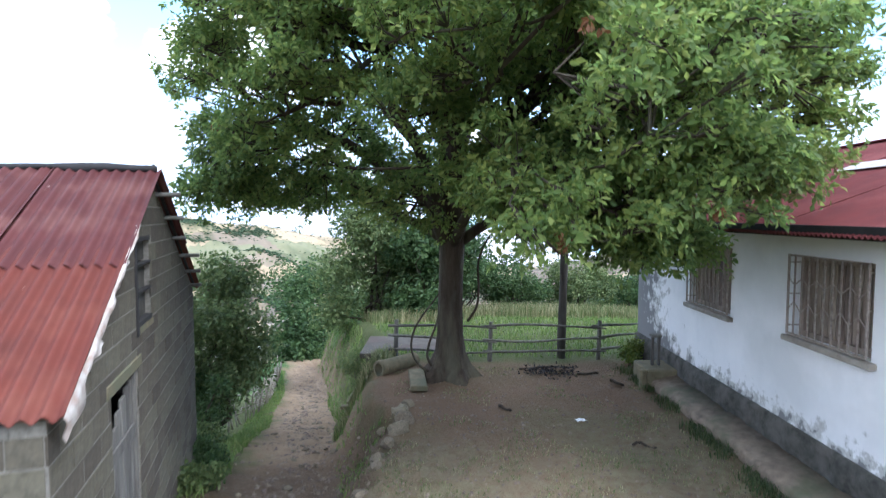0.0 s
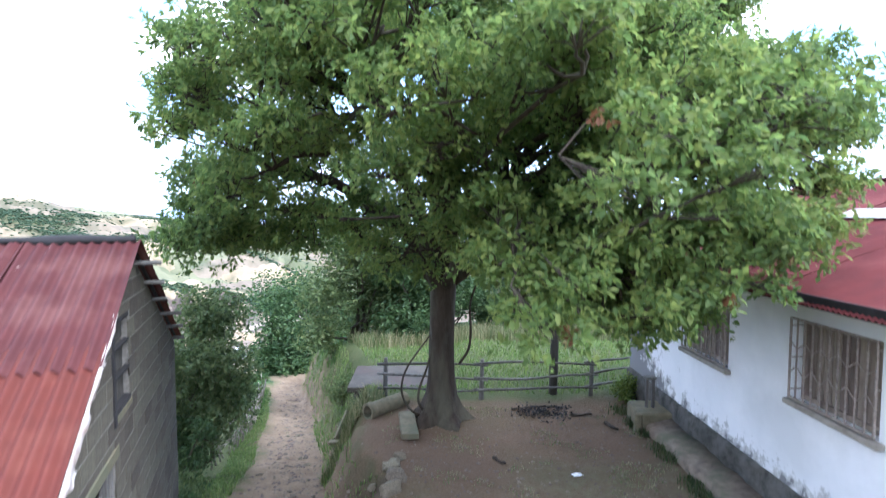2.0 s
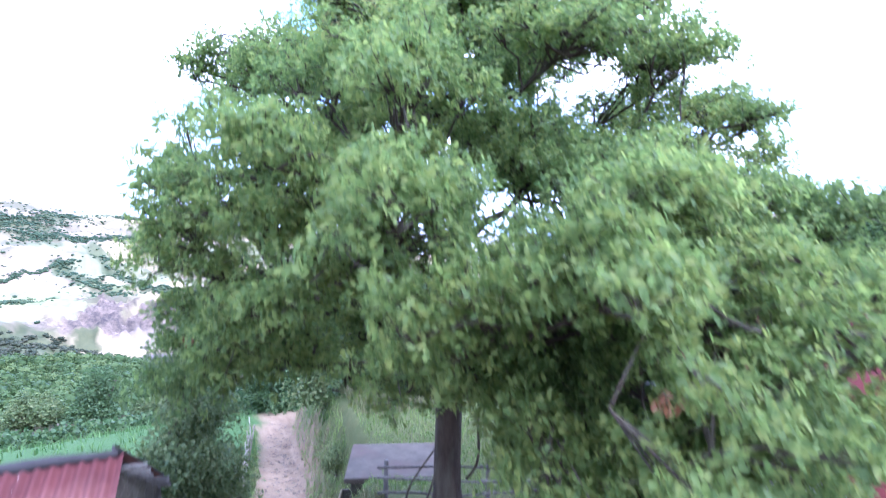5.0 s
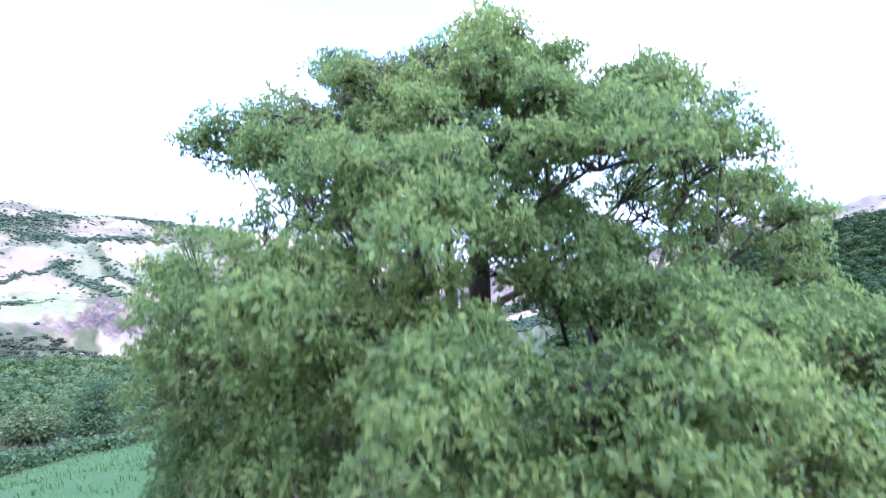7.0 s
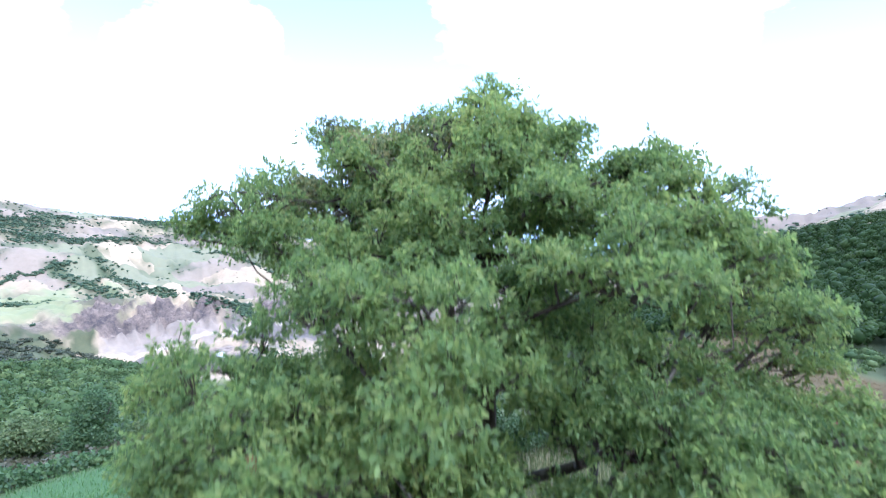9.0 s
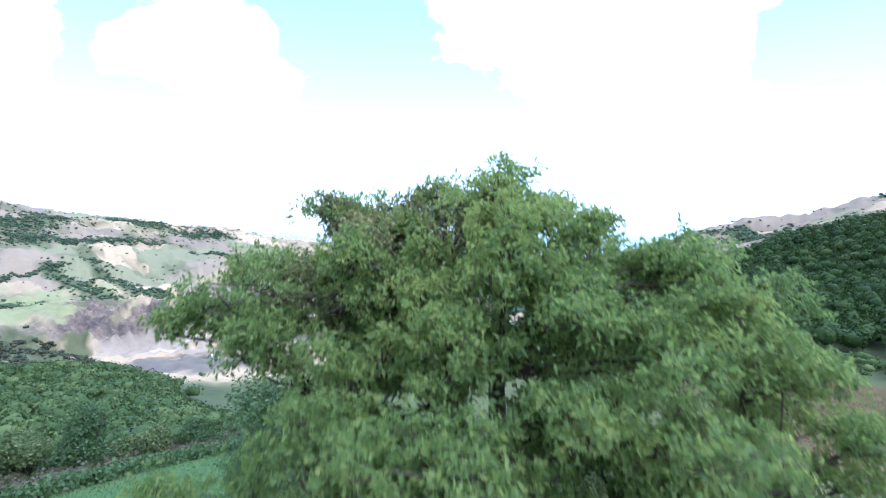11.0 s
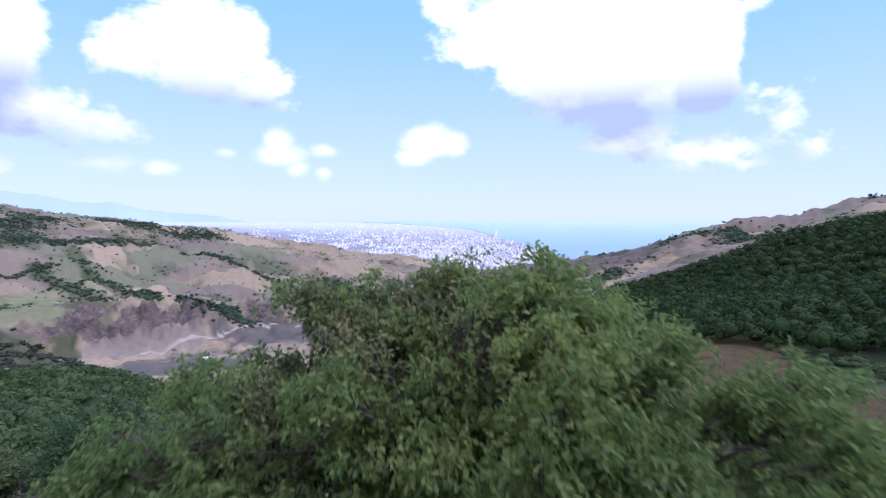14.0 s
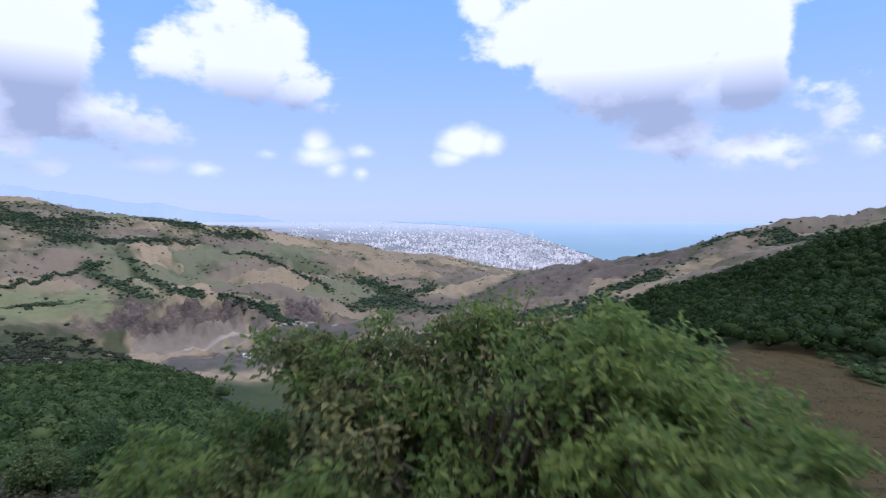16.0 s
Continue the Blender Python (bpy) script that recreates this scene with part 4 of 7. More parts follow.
def crown_lobes():
    """Centres and radii of the leaf masses: a wide low skirt, and above it a looser cap; the outermost sprays reach past each radius."""
    return [(x, y, z, max(0.2, reach - 0.17)) for x, y, z, reach in CROWN_TOP + CROWN_RIM + SKIRT_FRONT + SKIRT_SIDE + SKIRT_LOW + HANGING + OUTER]


def build_oak():
    rng = np.random.RandomState(7)
    tree = thing("oak_tree", pose(*TRUNK), "large leafy oak with dark trunk and spreading crown", "tree")
    lobes = crown_lobes()
    # trunk with a flared foot
    ang = np.linspace(0, 2 * np.pi, 18, endpoint=False)
    levels = np.array([-0.15, 0.05, 0.25, 0.5, 0.9, 1.5, 2.2, 2.8, 3.3])
    radius = np.array([0.72, 0.53, 0.39, 0.305, 0.26, 0.245, 0.24, 0.26, 0.31])
    ring = [[(TRUNK[0] + 0.02 * h + r * (1 + 0.42 * max(0, 0.6 - h) * np.sin(5 * a + 1) + 0.03 * np.sin(7 * a + 3 * h)) * np.cos(a),
              TRUNK[1] + r * (1 + 0.42 * max(0, 0.6 - h) * np.sin(5 * a + 1) + 0.03 * np.cos(6 * a + 2 * h)) * np.sin(a), h) for a in ang]
            for h, r in zip(levels, radius)]
    v = np.array(ring).reshape(-1, 3)
    i, j = np.meshgrid(np.arange(len(levels) - 1), np.arange(18), indexing="ij")
    f = np.stack([i * 18 + j, i * 18 + (j + 1) % 18, (i + 1) * 18 + (j + 1) % 18, (i + 1) * 18 + j], -1).reshape(-1, 4)
    link_mesh("trunk", v, f, BARK, tree, "dark furrowed bark", smooth=True)
    fork = TRUNK + [0.05, 0, 3.0]
    # main limbs
    hubs = []
    for k, (dx, dy, dz, r) in enumerate(((-2.6, -0.6, 1.9, .19), (-1.7, 1.6, 3.0, .15), (0.15, -0.2, 5.2, .27), (1.9, -1.2, 2.6, .16), (1.5, 1.6, 3.4, .14),
                                         (-0.9, -2.4, 2.8, .15), (0.9, -3.0, 1.6, .13), (2.8, 0.3, 1.8, .13), (-0.6, 0.6, 5.6, .16), (-2.9, 1.0, 1.2, .12))):
        tip = fork + [dx, dy, dz]
        p = bend(fork + [0.1 * dx / 3, 0.1 * dy / 3, -0.25], tip, rng, sag=0.08, wild=0.05, n=7)
        vl, fl = tube(p, np.linspace(r * 0.85, r * 0.42, 7), 8)
        link_mesh("limb", vl, fl, BARK, tree, "crooked dark limb", smooth=True)
        hubs += [(q, r * 0.55) for q in p[2:]]
    hub_p = np.array([h[0] for h in hubs])
    twigs, cen, nor, browned = [], [], [], []
    for (x, y, z, r) in lobes:
        c = np.array([x, y, z])
        h = hub_p[np.argmin(np.linalg.norm(hub_p - c, axis=1) + 0.5 * np.maximum(0, hub_p[:, 2] - c[2]))]
        p = bend(h, c, rng, sag=0.05, wild=0.06, n=6)
        twigs.append(tube(p, np.linspace(0.03 if z < 4.5 else 0.05, 0.016, 6), 6))
        # each mass is a heap of small rounded sprays with gaps between them
        m = int((6 if z < 5 and y > 8.5 else 11 if z > 5.5 else 8.5) * r * r) + (6 if z < 4 else 2)
        d = rng.normal(size=(m, 3))
        d /= np.linalg.norm(d, axis=1)[:, None]
        low = -0.75 if z < 4.5 else -0.35
        d[:, 2] = np.where(d[:, 2] < low, -0.6 * d[:, 2], d[:, 2])
        tips = c + d * (r * rng.uniform(0.5, 1.04, m))[:, None] * [1.05, 1.05, 1.0]
        span = np.linalg.norm(c - h)
        if span > 1.3 and (z > 6.8 or y < 7.5):
            along = p[2:5] + 0.16 * rng.normal(size=(3, 3)) + [0, 0, 0.1]
            tips = np.concatenate([tips, along])
        for q in tips:
            a = p[rng.randint(3, 6)]
            w = bend(a, q, rng, sag=0.06, wild=0.07, n=5)
            twigs.append(tube(w, np.linspace(0.022, 0.009, 5), 4, cap=False))
            sr = rng.uniform(0.26, 0.46)
            n = int(150 * sr * sr) + 6
            e = rng.normal(size=(n, 3))
            e[:, 2] = np.where(e[:, 2] < -0.45, -0.7 * e[:, 2], e[:, 2])
            e /= np.linalg.norm(e, axis=1)[:, None]
            cc = q + e * (sr * rng.uniform(0.4, 1.15, n))[:, None] * [1.08, 1.08, 0.95]
            for k in range(0, n, 4):
                twigs.append(tube(np.stack([w[-2], (w[-1] + cc[k]) / 2 + 0.03 * rng.normal(size=3), cc[k]]), [0.009, 0.006, 0.004], 4, cap=False))
            cen.append(cc)
            browned.append(bool(q[1] > 11.6 and q[2] > 8.6 and -3.4 < q[0] < 0.1 and rng.uniform() < 0.75))
            o = e + 0.5 * (q - c) / r + [0, 0, 0.45]
            nor.append(o / np.linalg.norm(o, axis=1)[:, None])
    vt, ft = merged(twigs)
    tagged(link_mesh("branch", vt, ft, BARK, tree, "thin dark branches"), kind="stuff")
    for name, dry, mat, text in (("crown", False, OAK, "dense green lobed leaves"), ("dry_top", True, OAK_DRY, "olive-brown leaves drying at the top")):
        pick = [k for k in range(len(cen)) if browned[k] == dry]
        vv, ff = leaf_cloud(np.concatenate([cen[k] for k in pick]), np.concatenate([nor[k] for k in pick]), 11, 0.10, 0.09, rng, droop=0.35, width=0.46)
        tagged(link_mesh(name, vv, ff, mat, tree, text), kind="stuff")
    for x, y, z in ((-2.36, 6.55, 6.84), (-3.41, 7.5, 4.5), (1.06, 4.5, 4.8), (0.95, 4.9, 3.05), (2.4, 5.2, 3.3)):
        c = np.array([x, y, z]) + 0.04 * rng.normal(size=(4, 3))
        v, f = leaf_cloud(c, np.tile([0, -0.6, -0.8], (4, 1)), 5, 0.075, 0.05, rng, droop=1.6, out=0.2)
        ob = link_mesh("withered_spray", v, f, DEADLEAF, tree, "withered orange-brown leaves")
        ob["kind"] = "stuff"
    return tree


build_oak()


# ---------------------------------------------------------------- corrugated roofs
def corrugated(length, run, pitch, depth, x0=0.0):
    """A corrugated sheet: waves along x, slope along y from 0 to run, in its own plane; about 1 mm of relief from unevenness."""
    nx = max(8, int(length / pitch * 8))
    x = np.linspace(0, length, nx + 1)
    y = np.linspace(0, run, 5)
    X, Y = np.meshgrid(x, y, indexing="ij")
    Z = depth * np.cos((X + x0) / pitch * 2 * np.pi) + 0.006 * np.sin(3 * X + 1) * np.sin(2.2 * Y)
    v = np.stack([X, Y, Z], -1).reshape(-1, 3)
    i, j = np.meshgrid(np.arange(nx), np.arange(4), indexing="ij")
    f = np.stack([i * 5 + j, (i + 1) * 5 + j, (i + 1) * 5 + j + 1, i * 5 + j + 1], -1).reshape(-1, 4)
    under = v - [0, 0, 0.006]
    return np.concatenate([v, under]), np.concatenate([f, f[:, ::-1] + len(v)])


def placed(v, m):
    m = np.array(m)
    return v @ m[:3, :3].T + m[:3, 3]


# ---------------------------------------------------------------- block shed
# local frame: u runs along the gable from its near corner, w runs into the building, z up
SHED = pose(-2.48, 3.10, 0, 0, 0, 109.2)
SHED_W, SHED_EAVE, SHED_RIDGE, SHED_LEN = 6.10, 2.03, 3.70, 6.5


def clip_poly(poly, a, b, c):
    """Keeps the part of a polygon where a*u + b*z <= c."""
    out = []
    for k in range(len(poly)):
        p, q = poly[k], poly[(k + 1) % len(poly)]
        fp, fq = a * p[0] + b * p[1] - c, a * q[0] + b * q[1] - c
        if fp <= 0:
            out.append(p)
        if fp * fq < 0:
            t = fp / (fp - fq)
            out.append((p[0] + t * (q[0] - p[0]), p[1] + t * (q[1] - p[1])))
    return out


def prism(poly, d0, d1):
    """A flat polygon in (u, z) given depth between w = d0 and d1."""
    n = len(poly)
    v = [(p[0], d0, p[1]) for p in poly] + [(p[0], d1, p[1]) for p in poly]
    f = [tuple(range(n)), tuple(range(2 * n - 1, n - 1, -1))] + [(k, n + k, n + (k + 1) % n, (k + 1) % n) for k in range(n)]
    return v, f


def cut_wall(name, outline, holes, d0, d1, mat, parent):
    """A wall with real openings: strips between the openings' edges."""
    us = sorted({min(p[0] for p in outline), max(p[0] for p in outline), *[h[0] for h in holes], *[h[1] for h in holes]})
    zs = sorted({min(p[1] for p in outline), max(p[1] for p in outline), *[h[2] for h in holes], *[h[3] for h in holes]})
    bm = bmesh.new()
    for u0, u1 in zip(us, us[1:]):
        for z0, z1 in zip(zs, zs[1:]):
            if any(h[0] <= u0 and u1 <= h[1] and h[2] <= z0 and z1 <= h[3] for h in holes):
                continue
            poly = [(u0, z0), (u1, z0), (u1, z1), (u0, z1)]
            n = len(outline)
            for k in range(n):
                (au, az_), (bu, bz) = outline[k], outline[(k + 1) % n]
                a2, b2 = bz - az_, -(bu - au)
                poly = clip_poly(poly, a2, b2, a2 * au + b2 * az_) if poly else []
            if len(poly) < 3:
                continue
            v, f = prism(poly, d0, d1)
            vs = [bm.verts.new(p) for p in v]
            for face in f:
                bm.faces.new([vs[q] for q in face])
    bmesh.ops.remove_doubles(bm, verts=bm.verts, dist=0.0005)
    bmesh.ops.recalc_face_normals(bm, faces=bm.faces)
    return part(name, bm, mat, parent)


def build_shed():
    shed = thing("shed", SHED, "grey concrete-block shed with a rusty red corrugated roof", "shed")
    mid = SHED_W / 2
    outline = [(0, -1.3), (SHED_W, -1.3), (SHED_W, SHED_EAVE), (mid, SHED_RIDGE), (0, SHED_EAVE)]
    door = (1.30, 2.24, -0.3, 1.75)
    win = (2.24, 2.93, 2.12, 3.03)
    gable = cut_wall("gable_wall", outline, [door, win], 0.0, 0.19, MORTAR, shed)
    far = cut_wall("back_gable_wall", outline, [], SHED_LEN - 0.19, SHED_LEN, MORTAR, shed)
    front = boxed("front_wall", (0, 0.19, -1.3), (0.19, SHED_LEN - 0.19, SHED_EAVE - 0.02), MORTAR, shed)
    boxed("rear_wall", (SHED_W - 0.19, 0.19, -1.3), (SHED_W, SHED_LEN - 0.19, SHED_EAVE - 0.02), MORTAR, shed)
    # blocks of the gable
    slope = (SHED_RIDGE - SHED_EAVE) / mid
    shared = {}
    rng = random.Random(4)
    for row in range(26):
        z0 = -1.26 + row * 0.2
        for col in range(-1, 16):
            u0 = col * 0.405 + (0.2 if row % 2 else 0)
            poly = [(u0 + 0.008, z0 + 0.008), (u0 + 0.397, z0 + 0.008), (u0 + 0.397, z0 + 0.192), (u0 + 0.008, z0 + 0.192)]
            for a2, b2, c2 in ((-1, 0, 0.004), (1, 0, SHED_W + 0.004), (-slope, 1, SHED_EAVE - 0.03), (slope, 1, SHED_EAVE + slope * SHED_W - 0.03)):
                poly = clip_poly(poly, a2, b2, c2) if poly else []
            for h in (door, win):
                if not poly:
                    break
                lo, hi = min(p[0] for p in poly), max(p[0] for p in poly)
                zl, zh = min(p[1] for p in poly), max(p[1] for p in poly)
                if lo < h[1] and hi > h[0] and zl < h[3] and zh > h[2]:
                    sides = [clip_poly(poly, 1, 0, h[0]), clip_poly(poly, -1, 0, -h[1]), clip_poly(poly, 0, 1, h[2]), clip_poly(poly, 0, -1, -h[3])]
                    poly = max(sides, key=lambda s: (max(p[0] for p in s) - min(p[0] for p in s)) * (max(p[1] for p in s) - min(p[1] for p in s)) if len(s) > 2 else 0)
            if len(poly) < 3 or max(p[0] for p in poly) - min(p[0] for p in poly) < 0.03 or max(p[1] for p in poly) - min(p[1] for p in poly) < 0.03:
                continue
            key = tuple((round(p[0] - u0, 3), round(p[1] - z0, 3)) for p in poly)
            if key not in shared:
                v, f = prism([(p[0], p[1]) for p in key], -0.004, 0.01)
                me = bpy.data.meshes.new("block")
                me.from_pydata(v, [], f)
                me.materials.append(BLOCK)
                shared[key] = me
            ob = new("block", shared[key])
            ob.parent = gable
            ob.location = (u0, rng.uniform(-0.004, 0.003), z0)
    for row in range(16):
        z0 = -1.26 + row * 0.2
        for col in range(16):
            w0 = 0.012 + col * 0.405 + (0.2025 if row % 2 else 0)
            if w0 > SHED_LEN - 0.5:
                continue
            if "front" not in shared:
                bm = bmesh.new()
                box(bm, (-0.005, 0.008, 0.008), (0.01, 0.397, 0.192))
                me = bpy.data.meshes.new("block")
                bm.to_mesh(me)
                bm.free()
                me.materials.append(BLOCK)
                shared["front"] = me
            if row % 2 and col == 0:
                if "half" not in shared:
                    bm = bmesh.new()
                    box(bm, (-0.005, 0.0, 0.008), (0.01, 0.192, 0.192))
                    me = bpy.data.meshes.new("block")
                    bm.to_mesh(me)
                    bm.free()
                    me.materials.append(BLOCK)
                    shared["half"] = me
                hb = new("block", shared["half"])
                hb.parent = front
                hb.location = (0.0, 0.02, z0)
            ob = new("block", shared["front"])
            ob.parent = front
            ob.location = (rng.uniform(-0.004, 0.003), w0, z0)
    # window: dark frame with bars, one sill block; door: boards on a frame
    wo = boxed("window", (win[0], 0.15, win[2]), (win[1], 0.18, win[3]), FASCIA, shed, 0.0, "opening walled up with loose blocks in a dark frame")
    for k in range(3):
        z = win[2] + 0.05 + 0.3 * k
        boxed("block", (win[0] + 0.13, 0.05, z), (win[1] - 0.03, 0.148, min(z + 0.285, win[3] - 0.06)), SUNK, wo, 0.008)
    for nm, lo, hi in (("window_frame", (win[0], -0.02, win[2] - 0.08), (win[0] + 0.07, 0.14, win[3])), ("window_frame", (win[0] + 0.07, -0.012, win[3] - 0.05), (win[1], 0.14, win[3])),
                       ("window_frame", (win[0] + 0.07, -0.012, win[2]), (win[1], 0.14, win[2] + 0.05)), ("window_frame", (win[0] + 0.07, -0.012, win[2] + 0.33), (win[1], 0.04, win[2] + 0.36)), ("window_frame", (win[0] + 0.07, -0.012, win[2] + 0.61), (win[1], 0.04, win[2] + 0.64)), ("sill", (win[0] + 0.08, -0.015, win[2] - 0.07), (win[1] + 0.05, 0.12, win[2] - 0.003))):
        boxed(nm, lo, hi, CONCRETE if nm == "sill" else FASCIA, wo, 0.004)
    boxed("lintel", (door[0] - 0.12, -0.015, door[3] - 0.01), (door[1] + 0.12, 0.1, door[3] + 0.11), CONCRETE, shed, 0.01)
    dr = boxed("door", (door[0] + 0.04, 0.075, door[2] + 0.03), (door[1] - 0.04, 0.1, door[2] + 0.12), POST, shed, 0.004, "warped plank door with a gap at the top")
    for k in range(6):
        u = door[0] + 0.05 + k * 0.152
        boxed("plank", (u, 0.05 - 0.006 * (k % 2), door[2] + 0.03), (u + 0.145, 0.075, door[3] - (0.46, 0.38, 0.27, 0.19, 0.13, 0.10)[k]), POST, dr, 0.005)
    for z in (0.1, 1.1):
        boxed("batten", (door[0] + 0.05, 0.028, z), (door[1] - 0.05, 0.05, z + 0.11), POST, dr, 0.005)
    for u in (door[0], door[1] - 0.045):
        boxed("door_frame", (u, 0.02, door[2]), (u + 0.045, 0.14, door[3]), POST, shed, 0.005)
    # roof
    ang = math.atan2(SHED_RIDGE - SHED_EAVE, mid)
    run = mid / math.cos(ang) + 0.06
    sheet = 1.10
    for side in (0, 1):
        roof = new("roof_slope")
        roof.parent = shed
        for k in range(7):
            for r2 in (0, 1):
                half = run * 0.54
                v, f = corrugated(sheet, half, 0.11, 0.019)
                # waves run across the slope: x along the ridge, y up the slope
                w0 = (-0.13 if r2 else -0.11) + k * 1.02
                if side == 0:
                    along = np.stack([np.zeros(len(v)), v[:, 0], v[:, 2]], -1)
                    d = run - (v[:, 1] + r2 * run * 0.46)
                    u = mid - d * math.cos(ang)
                else:
                    along = np.stack([np.zeros(len(v)), v[:, 0], v[:, 2]], -1)
                    d = run - (v[:, 1] + r2 * run * 0.46)
                    u = mid + d * math.cos(ang)
                z = SHED_RIDGE + 0.045 - d * math.sin(ang) + v[:, 2] + 0.005 * r2 + 0.004 * (k % 2)
                p = np.stack([u, w0 + v[:, 0], z], -1)
                ob = link_mesh("roof_sheet", p, f if side == 0 else f[:, ::-1], RUST if r2 else RUST_LOW, None, smooth=True)
                ob.parent = roof
    # ridge cap, verge board, purlin ends
    cap = np.linspace(-0.08, SHED_LEN + 0.2, 28)
    rg = np.random.RandomState(3)
    v, f = tube([(mid, w, SHED_RIDGE + 0.045 + 0.025 * np.sin(2.2 * w) + 0.012 * rg.normal()) for w in cap], 0.045 + 0.010 * rg.normal(size=28), 8)
    ob = link_mesh("ridge_cap", v, f, FASCIA, None, "dark uneven ridge capping", smooth=True)
    ob.parent = shed
    # crumpled bare-metal flap bent down over the verge, widest at the eave
    n, rows_ = 44, 6
    dd = np.linspace(1.25, run + 0.03, n)
    q = np.linspace(0, 1, rows_)
    D, Q = np.meshgrid(dd, q, indexing="ij")
    wide = np.interp(D, [1.25, 1.8, 2.6, run - 0.35, run], [0.012, 0.035, 0.085, 0.12, 0.17]) * (1 + 0.35 * fnoise(D, D * 0, 0.5, 4.0))
    z = SHED_RIDGE + 0.065 - D * math.sin(ang) - wide * Q ** 1.2
    w = -0.118 - 0.02 * np.sin(np.pi * Q) + 0.035 * Q * fnoise(D, Q, 0.35, 7.0) + 0.012 * np.sin(14 * D + 3 * Q) * Q
    u = mid - D * math.cos(ang) + 0.02 * fnoise(D, Q, 0.3, 9.0)
    v = np.stack([u, w, z], -1).reshape(-1, 3)
    i, j = np.meshgrid(np.arange(n - 1), np.arange(rows_ - 1), indexing="ij")
    f = np.stack([i * rows_ + j, i * rows_ + j + 1, (i + 1) * rows_ + j + 1, (i + 1) * rows_ + j], -1).reshape(-1, 4)
    ob = link_mesh("verge_flashing", np.concatenate([v, v + [0, 0.004, 0]]), np.concatenate([f, f[:, ::-1] + len(v)]), PEEL, None, "crumpled bare-metal verge strip bent down", smooth=True)
    ob.parent = shed
    for side in (-1, 1):
        for k in range(6):
            d = 0.35 + k * 0.57
            u, z = mid + side * d * math.cos(ang), SHED_RIDGE - 0.045 - d * math.sin(ang)
            over = -0.27 + 0.05 * ((k * 7) % 3) if side > 0 else 0.05
            v, f = tube([(u, over, z), (u, 0.9, z), (u, SHED_LEN, z)], 0.027, 8)
            ob = link_mesh("purlin", v, f, POST, None, smooth=True)
            ob.parent = shed
    boxed("verge_board", (0, 0, 0), (1, 0.03, 0.14), FASCIA, shed, 0.004)
    vb = bpy.data.objects["verge_board"]
    vb.matrix_basis = Matrix.Translation((mid, -0.05, SHED_RIDGE + 0.0)) @ Euler((0, ang, 0)).to_matrix().to_4x4() @ Matrix.Diagonal((run - 0.1, 1, 1, 1))
    return shed


build_shed()

# ---------------------------------------------------------------- white house
# local frame: u along the wall from near to far, w into the house, z up
HOUSE = pose(4.42, 0, 0, 0, 0, 91.9) @ Matrix.Diagonal((1, -1, 1, 1))
H0, H1, H_TOP, H_DEEP = 0.6, 12.52, 3.06, 8.0
WIN_A, WIN_B = (5.73, 7.04, 1.73, 2.75), (8.52, 9.92, 1.68, 2.74)


